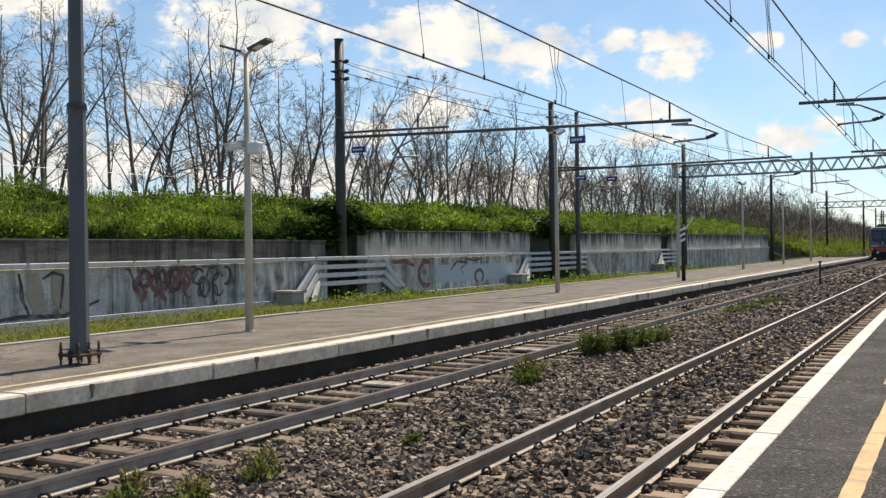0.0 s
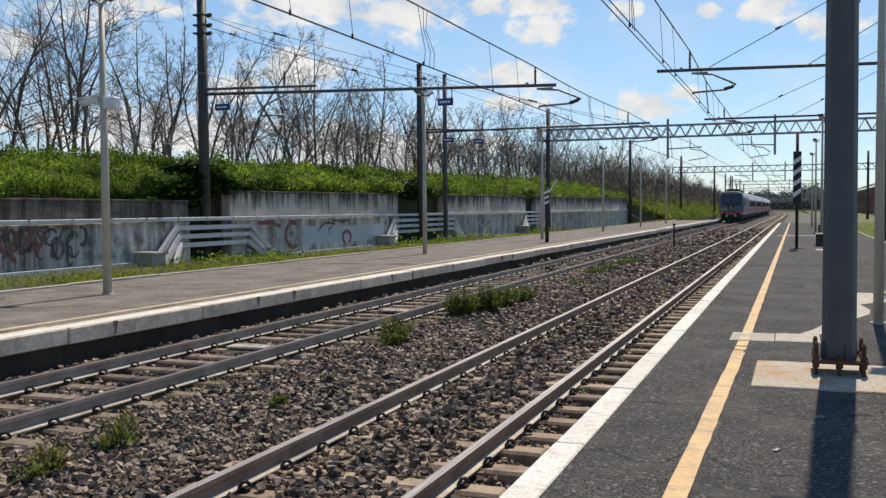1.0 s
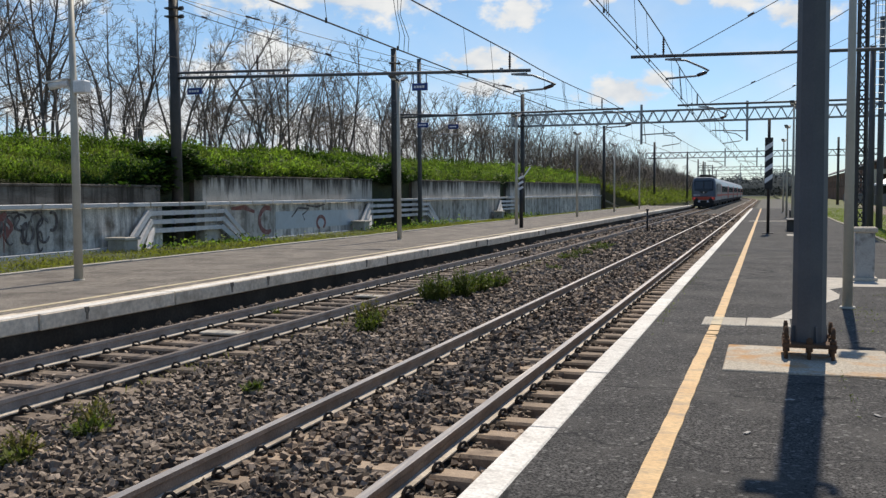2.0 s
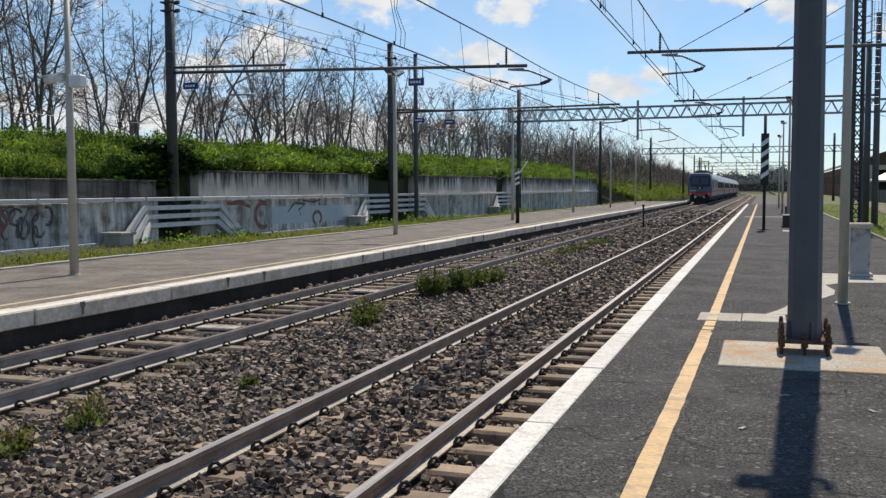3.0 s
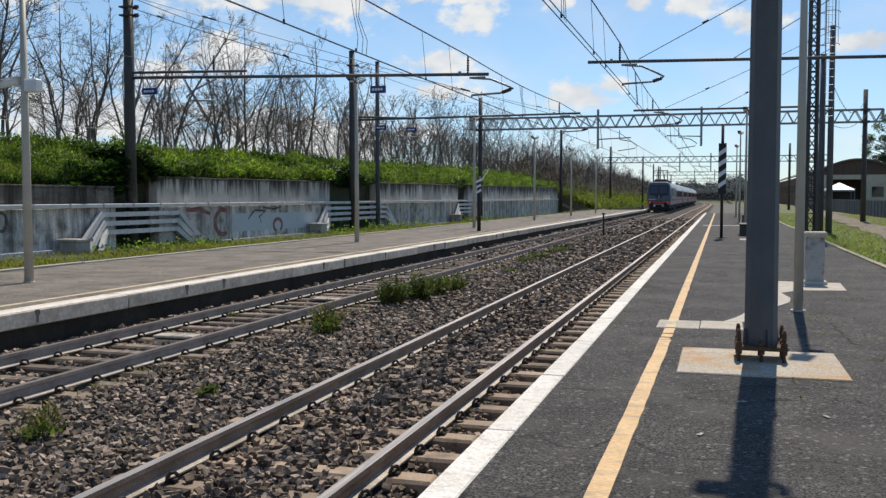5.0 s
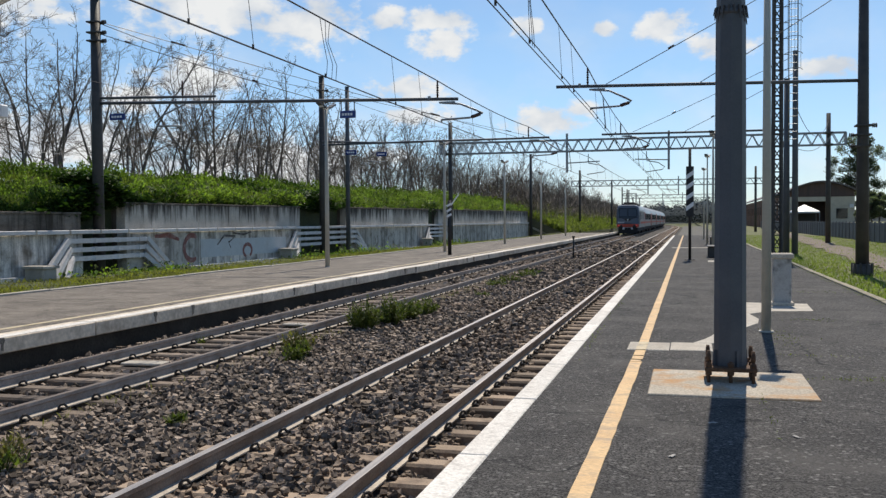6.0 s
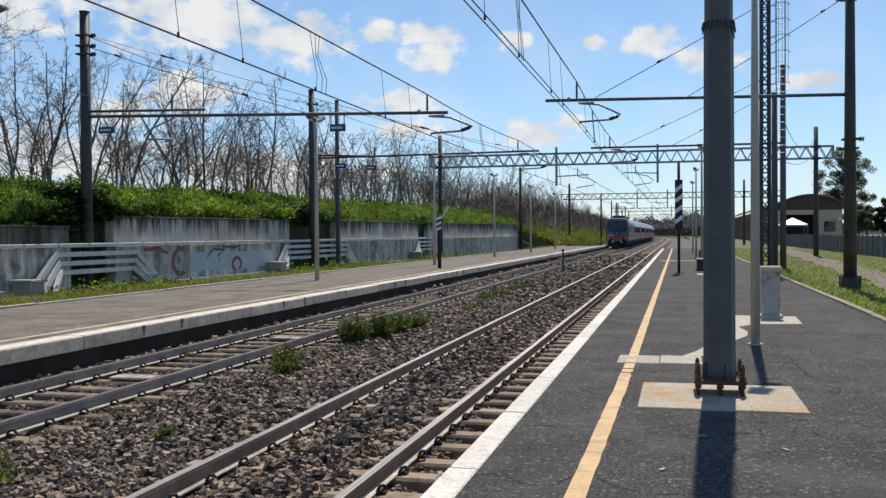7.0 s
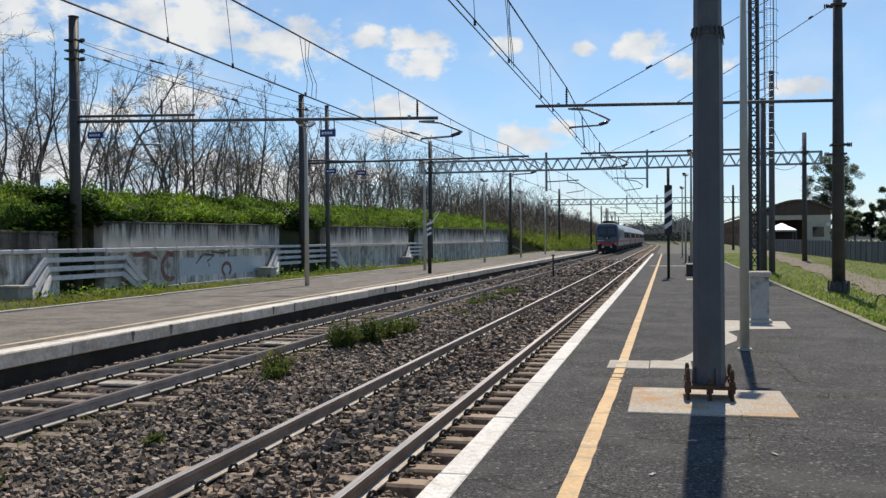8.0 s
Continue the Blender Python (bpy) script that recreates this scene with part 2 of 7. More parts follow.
# Recess walls get a darker brown, so their shadow is painted in.
M_RECESS = material("brown_shaded_concrete", (0.085, 0.068, 0.052), (0.19, 0.158, 0.126), 0.9, 0.95, bump=0.5, fine=25, streaks=0.6)
for m_ in (M_WALL_LOW, M_WALL_UP, M_WALL_OLD, M_DARKWALL, M_RECESS):
    m_.node_tree.nodes["Principled BSDF"].inputs["Specular IOR Level"].default_value = 0.12
M_DUCT = material("white_cable_duct", (0.5, 0.49, 0.48), (0.66, 0.65, 0.64), 1.5, 0.7, bump=0.15, stains=((0.36, 0.345, 0.33), 3, 0.6))
M_BALLAST = material("ballast_stone", (0.09, 0.07, 0.053), (0.34, 0.272, 0.212), 7.0, 0.85, bump=0.5, fine=120, spread=0.78, island=True, stains=((0.2, 0.13, 0.08), 0.5, 0.35))
# Bed tone is dropped low to paint the deep shade between stones.
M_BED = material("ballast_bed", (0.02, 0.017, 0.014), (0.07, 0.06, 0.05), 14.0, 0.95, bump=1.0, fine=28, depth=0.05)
M_BED_PALE = material("pale_gravel", (0.075, 0.07, 0.06), (0.13, 0.12, 0.105), 2.0, 0.95, bump=0.8, fine=20, depth=0.03, stains=((0.1, 0.11, 0.05), 0.3, 0.6))
M_SLEEPER = material("tan_sleeper_concrete", (0.19, 0.135, 0.09), (0.38, 0.29, 0.205), 3.0, 0.85, bump=0.5, spread=0.35, stains=((0.1, 0.07, 0.05), 3.0, 0.8))
M_SLEEPER_FAR = material("brown_sleeper_concrete", (0.13, 0.095, 0.068), (0.29, 0.225, 0.165), 3.0, 0.85, bump=0.5, spread=0.4, stains=((0.07, 0.05, 0.037), 3.0, 0.85))
M_RAILTOP = material("polished_rail_steel", (0.33, 0.285, 0.24), (0.47, 0.42, 0.37), 1.5, 0.42, metal=0.85, bump=0.05, stretch=(30, 0.6, 1))
M_RAILTOP_FAR = material("dull_brown_rail_top", (0.1, 0.075, 0.058), (0.19, 0.15, 0.12), 1.5, 0.6, metal=0.3, bump=0.05, stretch=(30, 0.6, 1))
M_RAIL = material("rusty_rail_steel", (0.19, 0.14, 0.105), (0.33, 0.258, 0.2), 3.0, 0.6, metal=0.0, bump=0.25, stains=((0.2, 0.1, 0.05), 4, 0.4))
# Paler rail steel: light on the far webs is put into the colour.
M_RAIL_FAR = material("grey_brown_lit_rail_steel", (0.21, 0.18, 0.16), (0.36, 0.315, 0.285), 3.0, 0.6, metal=0.0, bump=0.25, stains=((0.16, 0.11, 0.08), 4, 0.5))
M_RAIL.node_tree.nodes["Principled BSDF"].inputs["Specular IOR Level"].default_value = 0.15
M_CLIP = material("dark_rail_clip", (0.02, 0.018, 0.016), (0.06, 0.05, 0.045), 20, 0.6, metal=0.4, bump=0.2)
M_POLE_DARK = material("brown_black_pole_paint", (0.035, 0.032, 0.03), (0.075, 0.068, 0.062), 1.8, 0.6, bump=0.2, stains=((0.1, 0.08, 0.06), 2, 0.4))
M_POLE_GREY = material("blue_grey_pole_paint", (0.068, 0.073, 0.083), (0.1, 0.105, 0.115), 1.4, 0.6, bump=0.06, stains=((0.15, 0.148, 0.14), 2.0, 0.35), grain_span=(0.88, 1.12))
M_LAMP_POLE = material("pale_grey_lamp_paint", (0.42, 0.385, 0.31), (0.52, 0.485, 0.405), 1.6, 0.5, bump=0.04, stains=((0.3, 0.275, 0.23), 3, 0.3), grain_span=(0.9, 1.08))
M_GALV = material("galvanised_steel", (0.2, 0.21, 0.22), (0.32, 0.33, 0.34), 3.0, 0.5, metal=0.5, bump=0.1)
M_RUST = material("rusted_iron", (0.05, 0.028, 0.018), (0.14, 0.08, 0.045), 5.0, 0.85, metal=0.2, bump=0.5)
M_WIRE = plain("dark_copper_wire", (0.05, 0.045, 0.042), 0.5, 0.6)
M_INSULATOR = plain("brown_insulator", (0.06, 0.03, 0.02), 0.25)
M_BARK = material("grey_brown_bark", (0.095, 0.078, 0.063), (0.24, 0.2, 0.165), 4.0, 0.9, bump=0.6, fine=30, depth=0.02, spread=0.3)
M_TWIG = material("bare_twig", (0.1, 0.08, 0.063), (0.2, 0.163, 0.132), 2.0, 0.85, bump=0.0, spread=0.25)
M_SPRAY = material("bare_twig_spray", (0.1, 0.083, 0.068), (0.23, 0.195, 0.16), 0.5, 0.85, bump=0.0, spread=0.35, island=True)
M_SOIL = material("broken_dirty_concrete", (0.1, 0.085, 0.068), (0.2, 0.175, 0.145), 8.0, 0.95, bump=0.8, fine=40)
M_BANK = material("bank_soil", (0.03, 0.035, 0.015), (0.06, 0.075, 0.025), 2.0, 0.95, bump=0.8, fine=12, depth=0.05)
M_LEAF = material("bank_herb_leaf", (0.036, 0.066, 0.017), (0.225, 0.285, 0.066), 0.55, 0.6, bump=0.0, spread=0.6, island=True, leafy=0.45, contrast=(0.4, 0.62))
M_LEAF_DARK = material("ivy_leaf", (0.02, 0.045, 0.012), (0.045, 0.08, 0.02), 0.8, 0.5, bump=0.0, spread=0.4, island=True, leafy=0.3)
M_GRASS = material("spring_grass", (0.12, 0.12, 0.028), (0.26, 0.225, 0.075), 0.6, 0.6, bump=0.0, spread=0.4, island=True, leafy=0.55)
M_HERB_GRASS = material("bank_grass_blade", (0.07, 0.09, 0.026), (0.22, 0.225, 0.075), 0.5, 0.6, bump=0.0, spread=0.45, island=True, leafy=0.5)
M_WEED_DRY = material("half_dry_weed", (0.13, 0.11, 0.04), (0.25, 0.22, 0.085), 4.0, 0.7, bump=0.0, spread=0.45, island=True, leafy=0.35)
M_WEED = material("track_weed_leaf", (0.06, 0.085, 0.02), (0.16, 0.17, 0.05), 4.0, 0.55, bump=0.0, spread=0.4, island=True, leafy=0.4)
M_FIELD = material("field_ground", (0.075, 0.09, 0.027), (0.135, 0.145, 0.042), 0.22, 0.95, bump=0.7, fine=9, stains=((0.2, 0.15, 0.1), 0.16, 0.6), depth=0.05)
M_KERB = material("mossy_kerb", (0.2, 0.175, 0.12), (0.34, 0.3, 0.22), 2.0, 0.9, bump=0.5, stains=((0.14, 0.15, 0.06), 3, 0.5), spread=0.15)
M_FIELD_GRASS = material("field_grass", (0.14, 0.175, 0.045), (0.27, 0.275, 0.085), 0.4, 0.6, bump=0.0, spread=0.35, island=True, leafy=0.5)
M_DIRT = material("bare_dirt", (0.12, 0.092, 0.064), (0.21, 0.165, 0.12), 0.8, 0.95, bump=0.6, fine=10, depth=0.03)
M_SCRUB = material("budding_scrub", (0.15, 0.125, 0.08), (0.28, 0.235, 0.14), 0.3, 0.8, bump=0.0, spread=0.4, island=True, leafy=0.3)
# Blue in the tone stands in for distance haze, painted into leaves and hill.
M_FARWOOD = material("haze_blue_woodland", (0.018, 0.027, 0.031), (0.034, 0.047, 0.052), 0.05, 0.95, bump=0.0, spread=0.12, island=True)
M_BLUE = plain("blue_sign_enamel", (0.012, 0.04, 0.2), 0.4)
M_SIGN_WHITE = plain("sign_white", (0.75, 0.76, 0.78), 0.5)
M_BLACK = plain("matt_black", (0.012, 0.012, 0.014), 0.6)
M_CCTV = material("white_camera_shell", (0.66, 0.66, 0.65), (0.78, 0.78, 0.77), 5, 0.4, bump=0.03)


# ---------------------------------------------------------------- building blocks
def box(bm, x0, x1, y0, y1, z0, z1, bevel=0.0):
    r = bmesh.ops.create_cube(bm, size=1.0)
    vs = r["verts"]
    for v in vs:
        v.co = ((x0 + x1) / 2 + v.co.x * (x1 - x0), (y0 + y1) / 2 + v.co.y * (y1 - y0), (z0 + z1) / 2 + v.co.z * (z1 - z0))
    if bevel:
        es = list({e for v in vs for e in v.link_edges})
        bmesh.ops.bevel(bm, geom=es, offset=bevel, segments=1, affect="EDGES", profile=0.5)


def tube(bm, pts, radii, sides=8, cap=True):
    """A tube along a polyline."""
    pts = [Vector(p) for p in pts]
    if isinstance(radii, (int, float)):
        radii = [radii] * len(pts)
    rings = []
    ref = None
    for i, p in enumerate(pts):
        d = (pts[min(i + 1, len(pts) - 1)] - pts[max(i - 1, 0)]).normalized()
        if ref is None:
            ref = Vector((1, 0, 0)) if abs(d.x) < 0.8 else Vector((0, 0, 1))
        u = (ref - d * ref.dot(d)).normalized()
        w = d.cross(u)
        ref = u
        rings.append([bm.verts.new(p + (u * math.cos(6.2832 * k / sides) + w * math.sin(6.2832 * k / sides)) * radii[i]) for k in range(sides)])
    for a, b in zip(rings, rings[1:]):
        for k in range(sides):
            f = bm.faces.new((a[k], a[(k + 1) % sides], b[(k + 1) % sides], b[k]))
            f.smooth = sides > 5
    if cap:
        bm.faces.new(rings[0][::-1]), bm.faces.new(rings[-1])


def bar(bm, a, b, w, h):
    """A square bar from a to b, w wide and h high."""
    a, b = Vector(a), Vector(b)
    d = (b - a).normalized()
    side = d.cross(Vector((0, 0, 1)))
    side = side.normalized() if side.length > 1e-4 else Vector((1, 0, 0))
    up = side.cross(d)
    vs = [bm.verts.new(p + side * sx * w / 2 + up * sz * h / 2) for p in (a, b) for sx, sz in ((-1, -1), (1, -1), (1, 1), (-1, 1))]
    for q in ((0, 1, 2, 3), (7, 6, 5, 4), (0, 4, 5, 1), (1, 5, 6, 2), (2, 6, 7, 3), (3, 7, 4, 0)):
        bm.faces.new([vs[i] for i in q])
    return vs


def part(name, bm, mat, parent=None, label="", at=None, smooth=False):
    me = bpy.data.meshes.new(name)
    bmesh.ops.recalc_face_normals(bm, faces=bm.faces)
    bm.to_mesh(me)
    bm.free()
    for m in mat if isinstance(mat, (list, tuple)) else [mat]:
        me.materials.append(m)
    if smooth:
        for p in me.polygons:
            p.use_smooth = True
    ob = new(name, me)
    if parent:
        ob.parent = parent
    if at:
        ob.location = at
    if label:
        tagged(ob, label)
    return ob


def piece(name, me, parent, at=(0, 0, 0), rz=0.0, scale=(1, 1, 1)):
    ob = new(name, me)
    ob.parent = parent
    ob.location, ob.rotation_euler, ob.scale = at, (0, 0, rz), scale
    return ob


def mesh_of(bm, name, mat):
    me = bpy.data.meshes.new(name)
    bmesh.ops.recalc_face_normals(bm, faces=bm.faces)
    bm.to_mesh(me)
    bm.free()
    for m in mat if isinstance(mat, (list, tuple)) else [mat]:
        me.materials.append(m)
    return me


def thing(name, at, label, category, group="", kind="", rz=0.0):
    ob = new(name)
    ob.matrix_basis = pose(*at, 0, 0, rz)
    ob.empty_display_size = 0.2
    return tagged(ob, label, category, group, kind)


def raw(name, verts, faces, mat, smooth=False):
    me = bpy.data.meshes.new(name)
    me.from_pydata(verts, [], faces)
    me.materials.append(mat)
    if smooth:
        me.polygons.foreach_set("use_smooth", [True] * len(me.polygons))
    return me


def bend(x, y):
    """The line's plan: straight, then a wide curve to the left far down the line."""
    return x - max(0.0, y - 250.0) ** 2 / 2600.0


RAIL = -0.38                       # rail top; platforms are at 0
NEAR, FAR = -3.17, -7.62           # track centres
EDGE_N, EDGE_F = -1.475, -9.02     # platform edges
BACK_F, WALL = -14.35, -19.3


# ---------------------------------------------------------------- ground
def crest(y):
    return 3.0 + 0.9 * min(max((y - 20) / 70, 0), 1)


def wall_top(y):
    return 1.92 if y < 27.9 else 2.28 + 0.45 * min(max((y - 28) / 85, 0), 1)


def ground_height(x, y):
    if x > WALL - 0.6:
        if -17 < x < 3.4:
            return -0.9
        if x >= 3.4:
            return -0.12 - 0.2 * min((x - 3.4) / 6, 1) + 0.05 * noise.noise((x * 0.3, y * 0.3, 0))
        return -0.9 if y < 117 else -0.3
    if y < 117:
        t = min(max((WALL - 0.6 - x) / 4.6, 0), 1)
        return (wall_top(y) - 0.12) * (1 - t) + crest(y) * t + 0.1 * noise.noise((x * 0.4, y * 0.4, 3))
    t = min(max((-14.5 - x) / 9, 0), 1)
    return -0.3 * (1 - t) + crest(y) * t + 0.25 * noise.noise((x * 0.3, y * 0.3, 3))


xs = [-900, -300, -120, -70, -45, -34, -28, -26, -25, -24.2, -23.5, -22.6, -21.8, -21, -20.4, WALL - 0.61, WALL - 0.59, -17.2, -16.9, -12, -8, -3, 0, 3.3, 3.41, 4, 5, 6, 7, 8, 9, 10, 12, 15, 20, 30, 50, 90, 200, 500, 1200]
ys = [-500, -200, -90, -50, -30, -20, -12] + [-8 + 2 * i for i in range(62)] + [116.9, 117.1, 119, 122, 126, 132, 140, 150, 165, 180, 200, 225, 250, 290, 340, 420, 600, 1000, 2500]
verts = [(x, y, ground_height(x, y)) for y in ys for x in xs]
W = len(xs)
faces = [(j * W + i, j * W + i + 1, (j + 1) * W + i + 1, (j + 1) * W + i) for j in range(len(ys) - 1) for i in range(W - 1)]
ground_mesh = raw("ground", verts, faces, M_FIELD)
ground_mesh.materials.append(M_BANK)
for p in ground_mesh.polygons:
    c = p.center
    p.material_index = 1 if -60 < c.x < WALL - 0.5 or (c.y > 117 and -30 < c.x < -14) else 0
tagged(new("ground", ground_mesh), "grassy ground with a raised bank beside the line", "ground", kind="structure")


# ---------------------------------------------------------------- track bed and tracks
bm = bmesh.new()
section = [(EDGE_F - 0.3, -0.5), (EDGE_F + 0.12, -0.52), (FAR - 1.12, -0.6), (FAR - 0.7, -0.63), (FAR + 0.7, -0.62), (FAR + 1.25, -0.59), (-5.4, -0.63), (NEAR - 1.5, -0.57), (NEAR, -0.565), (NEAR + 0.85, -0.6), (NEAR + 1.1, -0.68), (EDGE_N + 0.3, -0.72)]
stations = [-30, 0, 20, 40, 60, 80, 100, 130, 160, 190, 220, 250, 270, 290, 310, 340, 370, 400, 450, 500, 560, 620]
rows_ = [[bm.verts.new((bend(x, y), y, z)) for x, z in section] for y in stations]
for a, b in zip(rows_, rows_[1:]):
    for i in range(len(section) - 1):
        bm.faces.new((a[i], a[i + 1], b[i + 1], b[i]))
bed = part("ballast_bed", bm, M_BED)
tagged(bed, "ballast bed under both tracks, darkened as the shade between stones", "track bed", kind="structure")

PROFILE = [(-0.036, 0.0), (0.036, 0.0), (0.037, -0.035), (0.012, -0.052), (0.009, -0.125), (0.07, -0.142), (0.07, -0.155), (-0.07, -0.155), (-0.07, -0.142), (-0.009, -0.125), (-0.012, -0.052), (-0.037, -0.035)]


def rail_mesh(x):
    bm = bmesh.new()
    rings = [[bm.verts.new((bend(x, y) + px, y, RAIL + pz)) for px, pz in PROFILE] for y in stations]
    k = len(PROFILE)
    for a, b in zip(rings, rings[1:]):
        for i in range(k):
            f = bm.faces.new((a[i], a[(i + 1) % k], b[(i + 1) % k], b[i]))
            # Foot faces take the pale coping material: sunlight on the foot, painted as colour.
            f.material_index = 0 if i == 0 else 2 if i in (4, 5, 7, 8) else 1
    return bm


bm = bmesh.new()
box(bm, -1.2, 1.2, -0.115, 0.115, RAIL - 0.36, RAIL - 0.165, 0.025)
SLEEPER = mesh_of(bm, "sleeper", M_SLEEPER)
SLEEPER_FAR = SLEEPER.copy()
SLEEPER_FAR.materials[0] = M_SLEEPER_FAR
bm = bmesh.new()
tube(bm, [(-0.03, -0.05, 0.0), (-0.025, -0.048, 0.045), (-0.01, -0.02, 0.078), (0.01, 0.02, 0.078), (0.025, 0.048, 0.045), (0.03, 0.05, 0.0)], 0.019, 5)
box(bm, -0.06, 0.045, -0.035, 0.035, -0.012, 0.03, 0.008)
CLIP = mesh_of(bm, "rail_clip", M_CLIP)
PITCH = 0.615
tracks = {}
for name, centre, label in (("track", NEAR, "ballasted railway track with tan sleepers beside the white platform edge"),
                            ("track", FAR, "ballasted railway track along the far platform under a train")):
    tr = thing(name, (0, 0, 0), label, "railway track", kind="structure")
    tracks[centre] = tr
    for s in (-0.753, 0.753):
        part("rail", rail_mesh(centre + s), [M_RAILTOP if centre == NEAR else M_RAILTOP_FAR, M_RAIL if centre == NEAR else M_RAIL_FAR, M_COPING], tr)
    rnd = random.Random(int(-centre * 10))
    far_bm = bmesh.new()
    for i in range(-32, 720):
        y = 0.4 + i * PITCH
        if i < 150:
            piece("sleeper", SLEEPER if centre == NEAR else SLEEPER_FAR, tr, (centre + rnd.uniform(-0.03, 0.03), y, rnd.uniform(-0.02, 0.012)), rnd.uniform(-0.012, 0.012))
        else:
            bar(far_bm, (bend(centre, y) - 1.2, y, RAIL - 0.19), (bend(centre, y) + 1.2, y, RAIL - 0.19), 0.22, 0.08)
        if 4 <= i < 78:
            for s in (-0.753, 0.753):
                for d in (-1, 1):
                    piece("rail_clip", CLIP, tr, (centre + s + d * 0.105, y, RAIL - 0.155), 0 if d > 0 else math.pi, (0.8, 0.8, 0.78))
        elif i < 260:
            for s in (-0.753, 0.753):
                for d in (-1, 1):
                    bar(far_bm, (bend(centre + s + d * 0.1, y), y - 0.05, RAIL - 0.13), (bend(centre + s + d * 0.1, y), y + 0.05, RAIL - 0.13), 0.09, 0.05)
    tagged(part("far_sleepers", far_bm, M_SLEEPER, tr), kind="stuff")


def stones(name, spots, label, seed):
    """Loose angular stones joined into one object; spots: x, y, z, size."""
    rng = np.random.default_rng(seed)
    n = len(spots)
    base = np.array([(-1, -1, -1), (1, -1, -1), (1, 1, -1), (-1, 1, -1), (-1, -1, 1), (1, -1, 1), (1, 1, 1), (-1, 1, 1)], float)
    quad = np.array([(0, 3, 2, 1), (4, 5, 6, 7), (0, 1, 5, 4), (1, 2, 6, 5), (2, 3, 7, 6), (3, 0, 4, 7)])
    v = base[None] * rng.uniform(0.35, 1.0, (n, 8, 3)) * np.array([1.0, 0.85, 0.8])
    a, b = rng.uniform(0, 6.28, n), rng.uniform(-1.3, 1.3, n)
    ca, sa, cb, sb = np.cos(a), np.sin(a), np.cos(b), np.sin(b)
    x, y, z = v[..., 0], v[..., 1], v[..., 2]
    y, z = y * cb[:, None] - z * sb[:, None], y * sb[:, None] + z * cb[:, None]
    x, y = x * ca[:, None] - y * sa[:, None], x * sa[:, None] + y * ca[:, None]
    v = np.stack([x, y, z], -1) * spots[:, None, 3:4] * 0.62 + spots[:, None, :3]
    f = (quad[None] + 8 * np.arange(n)[:, None, None]).reshape(-1, 4)
    me = raw(name, v.reshape(-1, 3).tolist(), f.tolist(), M_BALLAST)
    return tagged(new(name, me), label, "gravel", kind="stuff")


def scatter_stones():
    rng = np.random.default_rng(5)
    out = []
    for y0, y1, per, size in ((-19.0, 2.0, 60, 0.075), (2.0, 9, 400, 0.05), (9, 17, 290, 0.057), (17, 30, 150, 0.071), (30, 52, 48, 0.11), (52, 90, 14, 0.17)):
        k = int((y1 - y0) * (EDGE_N - EDGE_F) * per)
        x, y = rng.uniform(EDGE_F + 0.05, EDGE_N - 0.03, k), rng.uniform(y0, y1, k)
        s = size * rng.uniform(0.5, 1.45, k)
        lift = np.zeros(k)
        keep = np.ones(k, bool)
        for c in (NEAR, FAR):
            d = np.abs(x - c)
            for r in (0.753,):
                keep &= ~(np.abs(d - r) < 0.095)
            phase = np.abs((y - 0.4 + PITCH / 2) % PITCH - PITCH / 2)
            on = (d < 1.22) & (phase < 0.12)
            bare = np.where(c == FAR, 0.96, np.where(d < 0.4, 0.25, np.where(x > c, 0.97, 0.86)))
            keep &= ~(on & (rng.uniform(0, 1, k) < bare * (1.0 if y0 < 30 else 0.7)))
            keep &= ~((c == FAR) & (d < 1.22) & ~on & (rng.uniform(0, 1, k) < 0.25))
            lift = np.where(on, 0.03, lift)
        shoulder = np.interp(x, [p[0] for p in section], [p[1] for p in section])
        z = shoulder + lift + s * rng.uniform(-0.1, 0.6, k)
        out.append(np.stack([x, y, z, s], 1)[keep])
    return np.concatenate(out)


stones("ballast", scatter_stones(), "grey-brown crushed ballast stones between the rails", 6)


# ---------------------------------------------------------------- near platform
near = thing("pavement", (0, 0, 0), "dark cracked asphalt platform with a white edge and a yellow line", "platform", kind="structure")
bm = bmesh.new()
box(bm, EDGE_N + 0.2, 3.42, -40, 96, -0.7, -0.004)
part("asphalt_surface", bm, M_ASPHALT, near)
bm = bmesh.new()
box(bm, EDGE_N + 0.05, EDGE_N + 0.19, -40, 97, -0.8, -0.13)
part("edge_wall", bm, M_COPING, near)
bm = bmesh.new()
box(bm, 0, 0.205, 0, 1.985, -0.14, 0.004, 0.012)
NCOPE = mesh_of(bm, "edge_slab", M_WHITE)
for i in range(60):
    piece("edge_slab", NCOPE, near, (EDGE_N + 0.002 * math.sin(i * 7.1), -24 + 2 * i, 0.0015 * math.sin(i * 3.3)))
bm = bmesh.new()
box(bm, 0, 0.14, 0, 2.47, -0.3, 0.03, 0.012)
KERB = mesh_of(bm, "kerb", M_KERB)
for i in range(46):
    piece("kerb", KERB, near, (3.43 + 0.006 * math.sin(i * 2.7), -16 + 2.48 * i, 0.006 * math.sin(i * 5.1)), 0.003 * math.sin(i))


bm = bmesh.new()
box(bm, EDGE_N + 0.35, 3.3, 96.05, 240, -0.6, -0.09, 0.02)
part("gravel_path", bm, M_BED_PALE, near, "grey gravel strip beyond the platform end")


